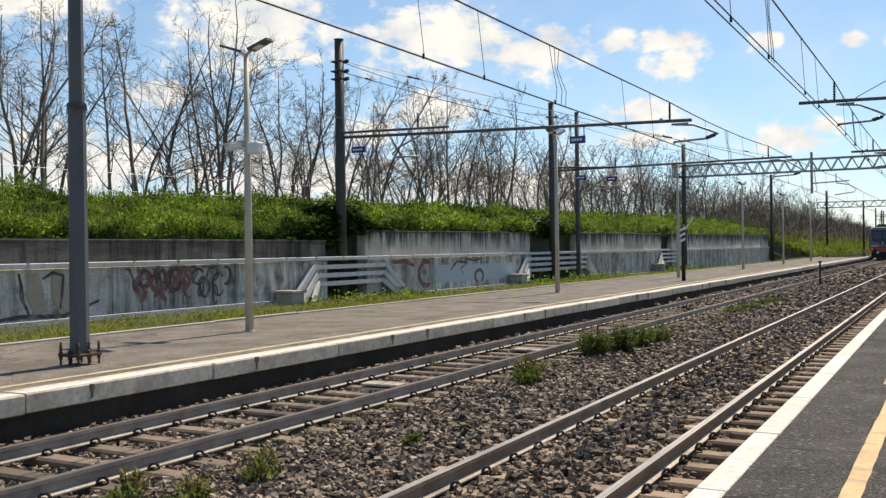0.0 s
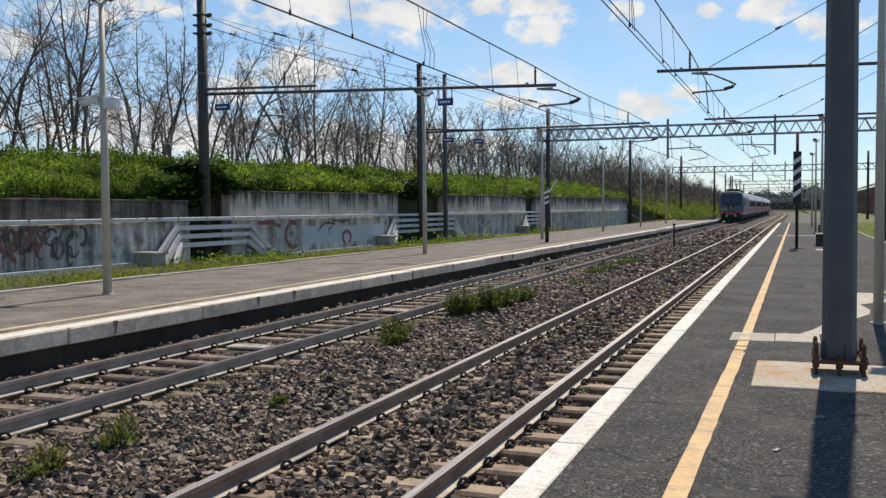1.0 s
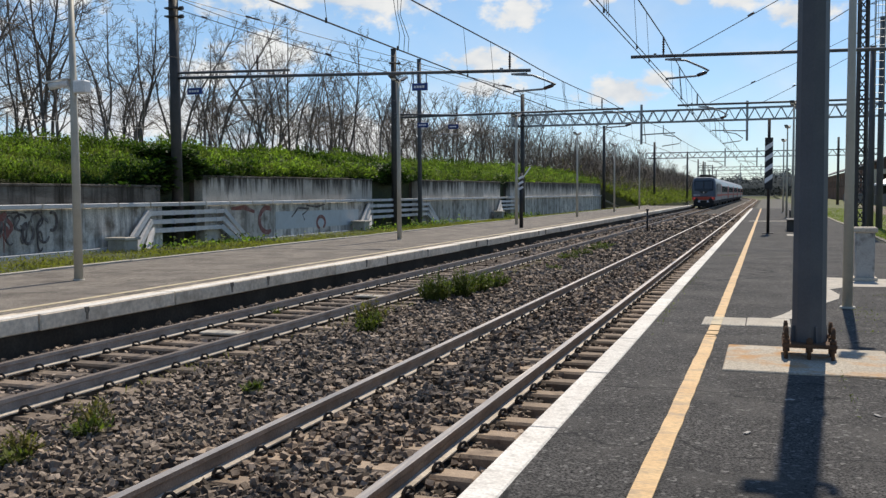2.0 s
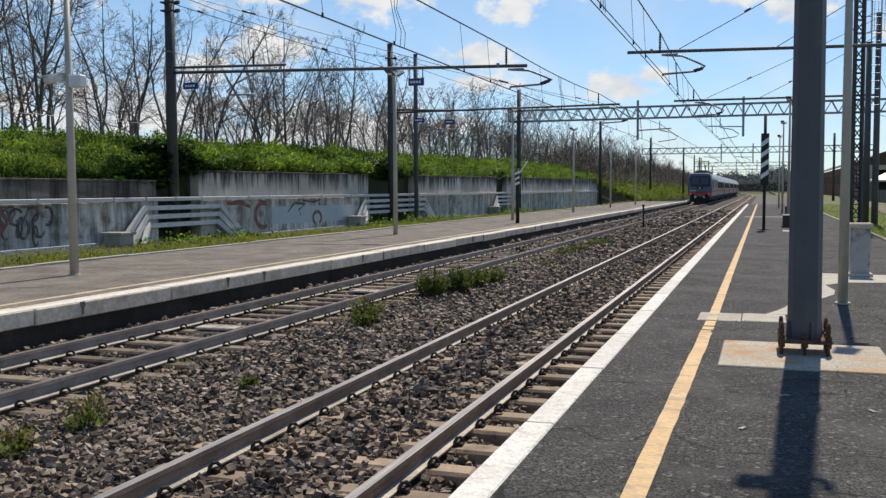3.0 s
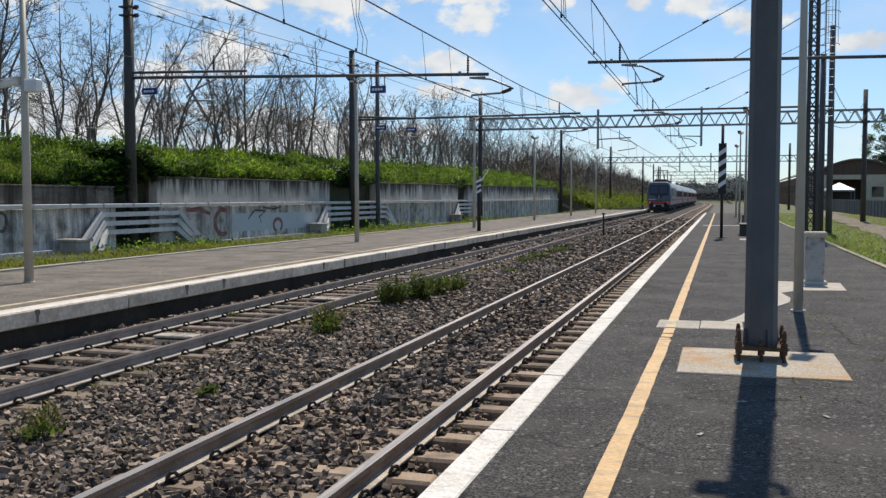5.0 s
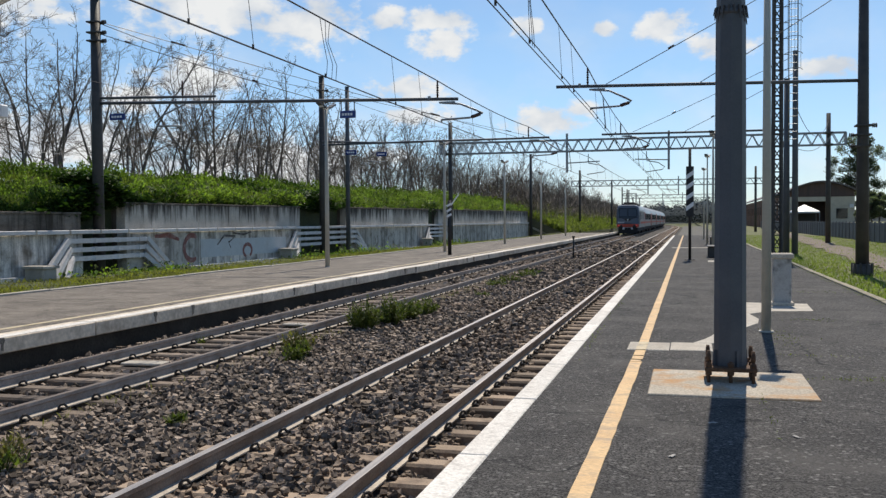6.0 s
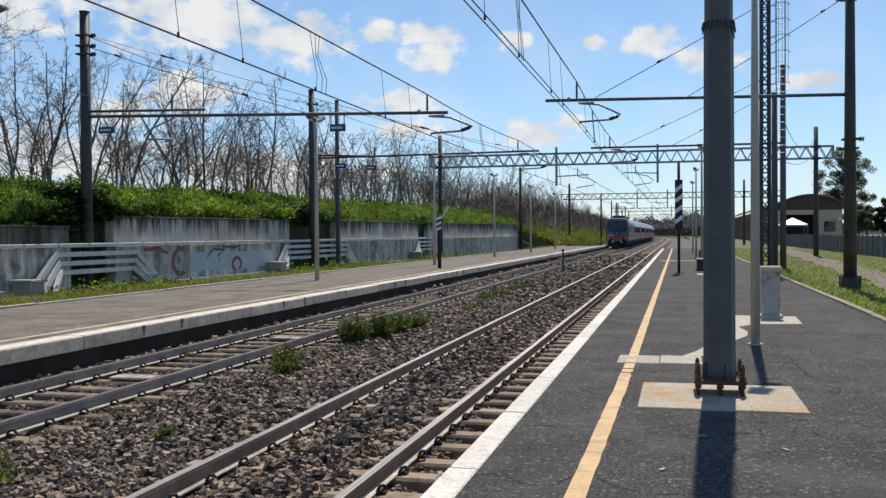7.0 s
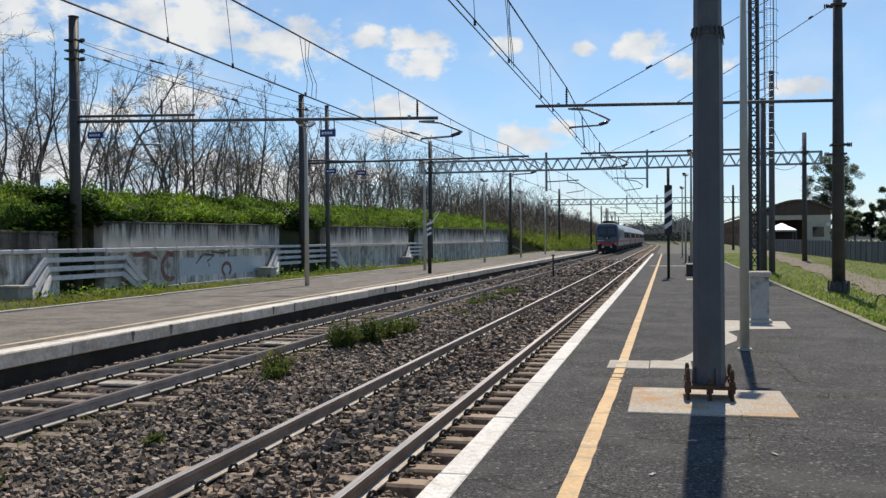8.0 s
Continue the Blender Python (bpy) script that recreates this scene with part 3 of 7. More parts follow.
def painted_line(name, x0, x1, w, y0, y1, mat, parent, label, seed, z=0.001):
    """A worn painted line with a ragged outline, 3 mm thick, broken here and there."""
    rnd = random.Random(seed)
    bm = bmesh.new()
    y = y0
    prev = None
    while y < y1:
        step = min(0.25, (y1 - y0) / 4) if y < 30 else 1.5
        c = x0 + (x1 - x0) * (y - y0) / (y1 - y0)
        a, b = c - w / 2 + rnd.uniform(-0.005, 0.004), c + w / 2 + rnd.uniform(-0.004, 0.005)
        row = [bm.verts.new((a, y, z + 0.003)), bm.verts.new((b, y, z + 0.003))]
        if prev:
            bm.faces.new((prev[0], prev[1], row[1], row[0]))
        prev = row
        if rnd.random() < 0.2:
            prev = None
            y += 0.012
        else:
            y += step
    low = bmesh.ops.extrude_face_region(bm, geom=bm.faces[:])
    for v in low["geom"]:
        if isinstance(v, bmesh.types.BMVert):
            v.co.z -= 0.008
    return part(name, bm, mat, parent, label)


painted_line("yellow_line", -0.65, -0.55, 0.122, -4, 10.45, M_YELLOW, near, "worn yellow safety line", 3)
painted_line("yellow_line", -0.562, -0.556, 0.105, 10.36, 10.52, M_YELLOW, near, "chipped scrap of yellow line", 5, 0.004)
painted_line("yellow_line", -0.549, -0.547, 0.118, 10.56, 10.88, M_YELLOW, near, "worn yellow safety line", 6)
painted_line("yellow_line", -0.543, -0.541, 0.115, 11.29, 12.2, M_YELLOW_PALE, near, "faded yellow line across the tactile slab", 7, 0.0095)
painted_line("yellow_line", -0.545, -0.51, 0.118, 10.86, 95, M_YELLOW, near, "worn yellow safety line", 4)

# tactile crossing slabs and repair slabs in the platform
bm = bmesh.new()
box(bm, 0, 0.49, 0, 0.72, -0.05, 0.006, 0.006)
for i in range(11):
    box(bm, 0.03 + i * 0.04, 0.05 + i * 0.04, 0.03, 0.69, 0.004, 0.011)
TACT = mesh_of(bm, "tactile_slab", M_CONCRETE)
for i in range(2):
    piece("tactile_slab", TACT, near, (-0.71 + 0.5 * i, 11.3 + 0.05 * i, 0))
for i in range(4):
    piece("tactile_slab", TACT, near, (-0.9 + 0.5 * i, 53.0, 0))
bm = bmesh.new()
box(bm, -0.35, 1.09, 8.42, 9.84, -0.1, 0.012, 0.01)
part("base_slab", bm, M_SLAB, near, "rust-stained pale concrete slab")
bm = bmesh.new()
v = [bm.verts.new((x, y, 0.004)) for x, y in ((0.06, 12.1), (0.5, 12.11), (0.62, 12.7), (0.78, 13.95), (1.0, 14.6), (1.05, 15.2), (0.96, 16.0), (1.3, 16.5), (2.02, 16.65), (2.08, 18.1), (1.0, 18.2), (0.9, 16.7), (0.74, 15.6), (0.5, 14.0), (0.29, 12.85), (0.2, 12.5))]
bm.faces.new(v)
low = bmesh.ops.extrude_face_region(bm, geom=bm.faces[:])
for q in low["geom"]:
    if isinstance(q, bmesh.types.BMVert):
        q.co.z -= 0.03
part("repair_patch", bm, M_CONCRETE, near, "pale concrete repair patch")
bm = bmesh.new()
box(bm, 0.7, 1.6, 35.5, 36.6, -0.1, 0.007, 0.008)
part("repair_slab", bm, M_CONCRETE, near, "pale concrete repair patch")

# ---------------------------------------------------------------- far platform
far = thing("pavement", (0, 0, 0), "sun-bleached asphalt platform with a white edge beyond the tracks", "platform", kind="structure")
bm = bmesh.new()
box(bm, BACK_F + 0.12, EDGE_F - 0.42, -40, 118, -0.7, -0.004)
part("asphalt_surface", bm, M_ASPHALT_OLD, far)
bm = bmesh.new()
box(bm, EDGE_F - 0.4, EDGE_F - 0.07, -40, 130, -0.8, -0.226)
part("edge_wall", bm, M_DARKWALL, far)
bm = bmesh.new()
box(bm, -0.41, 0, 0, 2.97, -0.22, 0.0, 0.014)
FCOPE = mesh_of(bm, "edge_slab", M_FAR_COPING)
bm = bmesh.new()
box(bm, -0.24, -0.012, 0, 2.96, -0.002, 0.004)
FPAINT = mesh_of(bm, "painted_band", M_WHITE)
for i in range(52):
    dx, dz = 0.008 * math.sin(i * 4.4), 0.006 * math.sin(i * 2.9)
    s = piece("edge_slab", FCOPE, far, (EDGE_F + dx, -26 + 2.99 * i, dz))
    piece("painted_band", FPAINT, s)
painted_line("yellow_line", EDGE_F - 0.72, EDGE_F - 0.75, 0.12, -6, 110, M_YELLOW_PALE, far, "faded yellow safety line", 8)
bm = bmesh.new()
box(bm, -0.06, 0.06, 0, 2.97, -0.3, 0.03, 0.01)
BKERB = mesh_of(bm, "kerb", M_CONCRETE)
for i in range(50):
    piece("kerb", BKERB, far, (BACK_F + 0.01 * math.sin(i * 3.1), -26 + 2.98 * i, 0.008 * math.sin(i * 1.9)))
bm = bmesh.new()
a = [bm.verts.new((BACK_F - 0.05, y, -0.02)) for y in range(-40, 120, 4)]
def verge(x, y):
    """The verge falls towards the wall, and more so farther along."""
    return -0.03 - (0.1 + 0.36 * min(max((y - 10) / 100, 0), 1)) * min(max((BACK_F - x) / 4.9, 0), 1)


b = [bm.verts.new((-17, y, verge(-17, y))) for y in range(-40, 120, 4)]
c = [bm.verts.new((WALL + 0.02, y, verge(WALL, y))) for y in range(-40, 120, 4)]
for p, q in ((a, b), (b, c)):
    for i in range(len(a) - 1):
        bm.faces.new((p[i], p[i + 1], q[i + 1], q[i]))
tagged(part("grass_verge", bm, M_BANK), "weedy verge between the far platform and the wall", "verge", kind="structure")

# ---------------------------------------------------------------- retaining wall
# stretches of the plan: y from, y to; gaps between them are the mast recesses
wall = thing("wall_west", (0, 0, 0), "long stained concrete retaining wall with whitewashed lower part and graffiti", "retaining wall", kind="structure")
STRETCHES = [(-40, 26.9), (29.4, 44.9), (51.6, 69.6), (72.6, 115.5)]
for y0, y1 in STRETCHES:
    k = max(1, round((y1 - y0) / 4.9))
    w = (y1 - y0) / k
    for i in range(k):
        a, b = y0 + i * w + 0.008, y0 + (i + 1) * w - 0.008
        zt = wall_top((a + b) / 2)
        bm = bmesh.new()
        box(bm, WALL - 0.4, WALL, a, b, -0.6, 1.2, 0.012)
        for z in (0.28, 0.62, 0.95):
            box(bm, WALL - 0.02, WALL + 0.004, a + 0.02, b - 0.02, z, z + 0.012)
        part("lower_panel", bm, M_WALL_LOW, wall)
        bm = bmesh.new()
        box(bm, WALL - 0.42, WALL - 0.06, a, b, 1.203, zt - 0.07, 0.012)
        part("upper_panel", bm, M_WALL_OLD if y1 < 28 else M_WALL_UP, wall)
        bm = bmesh.new()
        box(bm, WALL - 0.46, WALL - 0.02, a, b, zt - 0.068, zt, 0.012)
        part("wall_cap", bm, M_WALL_OLD, wall, "blackened wall coping")
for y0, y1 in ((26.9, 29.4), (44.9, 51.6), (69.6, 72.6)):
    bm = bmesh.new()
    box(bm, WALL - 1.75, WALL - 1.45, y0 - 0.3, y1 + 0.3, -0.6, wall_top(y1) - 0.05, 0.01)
    part("recess_back", bm, M_RECESS, wall, "recess wall darkened in colour for its shade")
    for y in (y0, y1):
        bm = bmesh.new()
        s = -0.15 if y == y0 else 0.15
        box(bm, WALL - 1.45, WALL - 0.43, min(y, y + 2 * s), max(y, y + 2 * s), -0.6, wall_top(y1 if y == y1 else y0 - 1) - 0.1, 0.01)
        part("recess_side", bm, M_RECESS, wall, "recess wall darkened in colour for its shade")
bm = bmesh.new()
box(bm, WALL - 5, WALL - 0.1, 115.5, 115.9, -0.6, wall_top(110) - 0.1, 0.01)
part("end_panel", bm, M_WALL_UP, wall)
# base ledge, painted white
for y0, y1, z in ((-40, 24.2, -0.03), (33.5, 43.0, -0.16), (54.5, 67.5, -0.27), (75, 115, -0.42)):
    bm = bmesh.new()
    box(bm, WALL + 0.004, WALL + 0.15, y0, y1, -0.9, z, 0.01)
    part("base_ledge", bm, M_DUCT, wall, "white-painted footing ledge")
# long white duct with collars along the wall
duct = thing("cable_duct", (0, 0, 0), "long white cable duct with dark collars fixed along the wall", "cable duct", kind="structure")
bm = bmesh.new()
box(bm, WALL + 0.005, WALL + 0.17, -40, 115.3, 1.205, 1.335, 0.015)
part("duct_run", bm, M_DUCT, duct)
bm = bmesh.new()
box(bm, WALL + 0.004, WALL + 0.18, -0.035, 0.035, 1.195, 1.345)
COLLAR = mesh_of(bm, "collar", M_WALL_UP)
for i in range(78):
    piece("collar", COLLAR, duct, (0, -9.6 + 1.62 * i, 0))


def drop_ducts(ya, yb, n, box_left=True):
    """Ducts that climb from the verge, cross a mast recess and come down again."""
    t = thing("cable_duct", (0, 0, 0), "white cable ducts bending round a mast recess in the wall", "cable duct", "ducts at the recesses", "structure")
    for k in range(n):
        z = 0.98 - 0.29 * k
        x = WALL + 0.12
        bm = bmesh.new()
        bar(bm, (x, ya + 0.1 * k, z), (x, yb - 0.1 * k, z), 0.13, 0.15)
        y = ya + 0.1
        while y < yb:
            bar(bm, (x, y, z), (x, y + 0.06, z), 0.15, 0.18)
            y += 1.3
        part("duct_run", bm, M_DUCT, t)
    for k in range(3):
        z = 0.98 - 0.29 * k
        bm = bmesh.new()
        bar(bm, (WALL + 0.14, ya + 0.06 + 0.1 * k, z + 0.04), (WALL + 0.25 + 0.12 * k, ya - 1.35 + 0.42 * k, -0.2), 0.14, 0.18)
        part("sloping_duct", bm, M_DUCT, t)
        bm = bmesh.new()
        bar(bm, (WALL + 0.14, yb - 0.06 - 0.1 * k, z + 0.04), (WALL + 0.3 + 0.1 * k, yb + 1.7 - 0.5 * k, -0.35), 0.13, 0.17)
        part("sloping_duct", bm, M_DUCT, t)
    bm = bmesh.new()
    box(bm, WALL + 0.2, WALL + 0.85, ya - 2.1, ya - 1.45, -0.5, 0.22, 0.03)
    box(bm, WALL + 0.14, WALL + 0.91, ya - 2.16, ya - 1.39, 0.2, 0.29, 0.015)
    part("cable_chest", bm, M_CONCRETE, t, "pale concrete cable chest")


drop_ducts(25.9, 30.5, 3)
drop_ducts(43.9, 52.9, 3)
drop_ducts(69.0, 73.6, 3)


# ---------------------------------------------------------------- masts, booms and gantries
def base_plate(t, r, z=0.0, mat=M_RUST):
    """Two stacked rusty plates with tall anchor bolts round a mast foot."""
    bm = bmesh.new()
    box(bm, -r, r, -r, r, z + 0.105, z + 0.145, 0.008)
    part("base_plate", bm, mat, t, "rusted base plate")
    for i in range(8):
        a = i * math.pi / 4
        x, y = (r - 0.035) * max(-1, min(1, 1.42 * math.cos(a))), (r - 0.035) * max(-1, min(1, 1.42 * math.sin(a)))
        bm = bmesh.new()
        top = 0.3 if i % 2 else 0.2
        tube(bm, [(x, y, z - 0.01), (x, y, z + top)], 0.017, 6)
        tube(bm, [(x, y, z + 0.145), (x, y, z + 0.185)], 0.03, 6)
        tube(bm, [(x, y, z + 0.07), (x, y, z + 0.105)], 0.03, 6)
        if i % 2:
            tube(bm, [(x, y, z + 0.2), (x, y, z + 0.28)], 0.021, 6)
        part("anchor_bolt", bm, mat, t)


def flat_sides(ob):
    for p in ob.data.polygons:
        p.use_smooth = False


def big_column(x, y, label, flood):
    """A stepped steel column on a bolted foot."""
    t = thing("steel_column", (x, y, 0.012), label, "column", "stepped steel columns")
    if not flood:
        t.scale = (0.88, 0.88, 1.03)
    base_plate(t, 0.235)
    bm = bmesh.new()
    tube(bm, [(0, 0, 0.12), (0, 0, 3.5)], [0.15, 0.137], 8)
    flat_sides(part("lower_tube", bm, M_POLE_GREY, t))
    bm = bmesh.new()
    tube(bm, [(0, 0, 3.46), (0, 0, 8.6)], [0.132, 0.1] if flood else [0.12, 0.095], 8)
    flat_sides(part("upper_tube", bm, M_POLE_GREY, t))
    for k in range(4):
        a = k * math.pi / 2 + 0.4
        bm = bmesh.new()
        bar(bm, (0.15 * math.cos(a), 0.15 * math.sin(a), 0.14), (0.14 * math.cos(a), 0.14 * math.sin(a), 0.29), 0.02, 0.05)
        part("stiffener", bm, M_POLE_GREY, t)
    bm = bmesh.new()
    tube(bm, [(0, 0, 3.45), (0, 0, 3.5)], [0.14, 0.142], 8)
    part("joint_ring", bm, M_POLE_GREY, t)
    for k in range(18):
        a = k * 6.2832 / 18
        bm = bmesh.new()
        tube(bm, [(0.136 * math.cos(a), 0.136 * math.sin(a), 3.53), (0.158 * math.cos(a), 0.158 * math.sin(a), 3.42 + 0.05 * math.sin(k * 5))], [0.012, 0.004], 4)
        part("bird_spike", bm, M_POLE_DARK, t)
    if flood:
        bm = bmesh.new()
        bar(bm, (-0.22, 0, 6.1), (0.17, 0, 6.0), 0.05, 0.05)
        part("cross_arm", bm, M_POLE_GREY, t)
        for sx, s in ((-0.2, 0.085), (0.17, 0.035)):
            bm = bmesh.new()
            box(bm, sx - s, sx + s, -0.2, -0.04, 5.95, 5.95 + 2.2 * s, 0.02)
            part("floodlight", bm, M_BLACK, t, "dark floodlight housing")
    return t


big_column(0.385, 9.33, "blue-grey stepped steel column on a rusty bolted foot", True)
big_column(-10.76, 9.08, "blue-grey stepped steel column on the far platform", False)


def mast(x, y, z0, z1, r0, r1, mat, label, foot=0.0, sides=10, clamps=()):
    t = thing("catenary_mast", (x, y, z0), label, "catenary mast", "catenary masts")
    bm = bmesh.new()
    tube(bm, [(0, 0, -0.2), (0, 0, (z1 - z0) * 0.5), (0, 0, z1 - z0)], [r0, (r0 + r1) / 2, r1], sides)
    part("pole", bm, mat, t)
    bm = bmesh.new()
    tube(bm, [(0, 0, z1 - z0), (0, 0, z1 - z0 + 0.03)], r1 + 0.015, sides)
    part("cap", bm, mat, t)
    bm = bmesh.new()
    box(bm, -r0 - 0.2, r0 + 0.2, -r0 - 0.2, r0 + 0.2, -0.5, 0.02, 0.02)
    part("footing", bm, M_COPING, t, "concrete footing")
    if foot:
        bm = bmesh.new()
        tube(bm, [(0, 0, -0.1), (0, 0, 0.42)], foot, 12)
        part("sleeve", bm, M_POLE_DARK, t)
        for k in range(10):
            a = k * 0.628
            bm = bmesh.new()
            tube(bm, [(foot * math.cos(a), foot * math.sin(a), 0), (foot * math.cos(a), foot * math.sin(a), 0.46)], 0.03, 5)
            part("bolt", bm, M_POLE_DARK, t)
    for z, side in clamps:
        bm = bmesh.new()
        bar(bm, (-r0 - 0.02, 0, z - z0), (r0 + 0.02, 0, z - z0), r0 * 2 + 0.05, 0.05)
        tube(bm, [(side * r0, 0, z - z0), (side * (r0 + 0.14), 0, z - z0)], 0.035, 6)
        for k in range(3):
            tube(bm, [(side * (r0 + 0.06 + 0.05 * k), 0, z - z0), (side * (r0 + 0.085 + 0.05 * k), 0, z - z0)], 0.07, 8)
        part("clamp", bm, M_POLE_DARK, t)
    return t


def boom(y, xa, za, xb, zb, drop, contact, label, extra=None):
    """A boom across the track: tube, insulator post for the upper wire, hooked arm for the contact wire."""
    t = thing("catenary_boom", (0, y, 0), label, "catenary boom", "catenary booms")
    bm = bmesh.new()
    tube(bm, [(xa, 0, za), (xb, 0, zb)], 0.052, 8)
    part("tube", bm, M_POLE_GREY, t)

    def height(x):
        return za + (zb - za) * (x - xa) / (xb - xa)
    dx, dz = drop
    bm = bmesh.new()
    tube(bm, [(dx, 0, height(dx)), (dx, 0, dz)], 0.028, 8)
    for k in range(5):
        z = height(dx) + 0.12 + (dz - height(dx) - 0.2) * k / 5
        tube(bm, [(dx, 0, z), (dx, 0, z + 0.035)], [0.05, 0.025], 10)
    part("post_insulator", bm, M_INSULATOR, t)
    bm = bmesh.new()
    box(bm, dx - 0.3, dx - 0.22, -0.05, 0.05, height(dx) - 0.02, height(dx) + 0.1, 0.01)
    part("wire_saddle", bm, M_GALV, t)
    bm = bmesh.new()
    box(bm, dx + 0.05, dx + 0.55, -0.03, 0.03, height(dx) - 0.14, height(dx) - 0.08, 0.01)
    part("bracket", bm, M_GALV, t)
    cx, cz = contact
    top = height(dx) - 0.12
    bm = bmesh.new()
    knee = cx + 1.3
    tube(bm, [(dx + 0.15, 0, top), (cx + 0.6, 0, top - 0.05), (cx + 1.1, 0, cz + (top - cz) * 0.55), (knee, 0, cz + (top - cz) * 0.38), (cx + 1.22, 0, cz + 0.2), (cx + 0.9, 0, cz + 0.1), (cx, 0, cz + 0.06)], 0.032, 8)
    part("steady_arm", bm, M_GALV, t)
    bm = bmesh.new()
    tube(bm, [(cx + 0.95, 0, cz + 0.115), (cx + 1.22, 0, cz + 0.2)], 0.055, 8)
    part("rod_insulator", bm, M_INSULATOR, t)
    bm = bmesh.new()
    tube(bm, [(cx, 0, cz + 0.06), (cx, 0, cz)], 0.025, 6)
    part("wire_clamp", bm, M_GALV, t)
    if extra:
        x1, zz, post = extra
        bm = bmesh.new()
        tube(bm, [(xa, 0, za + 0.17), (x1, 0, zz + 0.19)], 0.045, 8)
        part("upper_tube", bm, M_POLE_GREY, t)
        bm = bmesh.new()
        tube(bm, [(post, 0, zz + 0.19), (post, 0, zz + 0.75)], 0.03, 8)
        for k in range(4):
            tube(bm, [(post, 0, zz + 0.3 + 0.09 * k), (post, 0, zz + 0.335 + 0.09 * k)], [0.055, 0.03], 8)
        part("post_insulator", bm, M_INSULATOR, t)
        bm = bmesh.new()
        tube(bm, [(post + 0.1, 0, zz - 0.03), (post - 0.7, 0, zz - 0.35), (post - 1.05, 0, zz - 0.6), (post - 0.95, 0, zz - 0.72), (post, 0, zz - 0.74)], 0.03, 8)
        part("steady_arm", bm, M_GALV, t)
    return t


def name_sign(x, y, z, w, h, label):
    t = thing("station_sign", (x, y, z), label, "sign", "blue hanging signs")
    bm = bmesh.new()
    box(bm, -w / 2, w / 2, -0.03, 0.03, -h, 0, 0.01)
    board = part("board", bm, M_BLUE, t)
    for i in range(4):
        bm = bmesh.new()
        a = -w * 0.36 + i * w * 0.18
        box(bm, a, a + w * 0.13, -0.036, -0.031, -h * 0.66, -h * 0.34)
        part("lettering_bar", bm, M_SIGN_WHITE, board)
    for sx in (-0.42, 0.42):
        bm = bmesh.new()
        tube(bm, [(sx * w, 0, -0.02), (sx * w, 0, 0.34)], 0.018, 6)
        part("hanger", bm, M_GALV, t)


DARKLABEL = "dark brown steel catenary mast standing in a wall recess"
mast(-19.45, 28.0, -0.3, 9.15, 0.2, 0.16, M_POLE_DARK, DARKLABEL, clamps=((8.35, 1), (8.0, 1), (7.72, 1)))
boom(28.0, -19.3, 5.62, -6.82, 5.28, (-7.47, 5.86), (-7.35, 4.6), "long grey steel boom reaching over the far track", extra=(-15.0, 5.5, -16.2))
name_sign(-18.66, 28.0, 5.25, 0.58, 0.22, "small blue enamel sign hanging under a boom")
name_sign(-10.4, 28.0, 5.05, 0.52, 0.23, "small blue enamel sign hanging under a boom")
mast(-19.1, 47.4, -0.3, 9.35, 0.19, 0.15, M_POLE_DARK, DARKLABEL, clamps=((8.6, 1), (8.0, 1)))
mast(-18.8, 50.5, -0.3, 9.2, 0.13, 0.12, M_POLE_GREY, "slim grey steel mast beside a wall recess")
boom(47.0, -18.9, 5.66, -6.75, 5.72, (-7.81, 6.26), (-7.6, 4.75), "long grey steel boom reaching over the far track", extra=(-14.2, 5.45, -15.4))
name_sign(-17.3, 47.0, 5.35, 0.6, 0.25, "small blue enamel sign hanging under a boom")
name_sign(-15.6, 47.0, 5.2, 0.55, 0.22, "small blue enamel sign hanging under a boom")
mast(5.06, 30.5, -0.25, 10.2, 0.2, 0.125, M_POLE_DARK, "tall dark steel catenary mast on grass behind the platform", foot=0.29, clamps=((8.55, -1), (4.33, 1), (4.05, -1), (3.72, -1)))
boom(30.5, 5.0, 5.68, -4.15, 5.87, (-3.14, 6.44), (-3.05, 5.08), "long grey steel boom reaching over the near track")
mast(4.85, 47.0, -0.3, 9.4, 0.15, 0.12, M_POLE_GREY, "slim grey steel mast behind the near platform")
mast(4.5, 47.3, -0.3, 8.15, 0.15, 0.13, M_POLE_GREY, "shorter grey steel mast behind the near platform")
boom(48.0, 4.85, 5.84, -4.24, 5.87, (-3.3, 6.41), (-3.15, 5.06), "long grey steel boom reaching over the near track")
mast(-19.0, 116.0, -0.4, 9.8, 0.2, 0.16, M_POLE_DARK, "dark catenary mast at the end of the wall")
for x, y, z1 in ((-14.9, 191, 9.6), (-16.3, 270, 10.0), (-15.9, 300, 10.0), (-15.6, 232, 9.5), (9.9, 190, 9.5), (-18.5, 330, 9.5)):
    mast(x, y, -0.4, z1, 0.2, 0.15, M_POLE_DARK, "dark catenary mast far down the line")


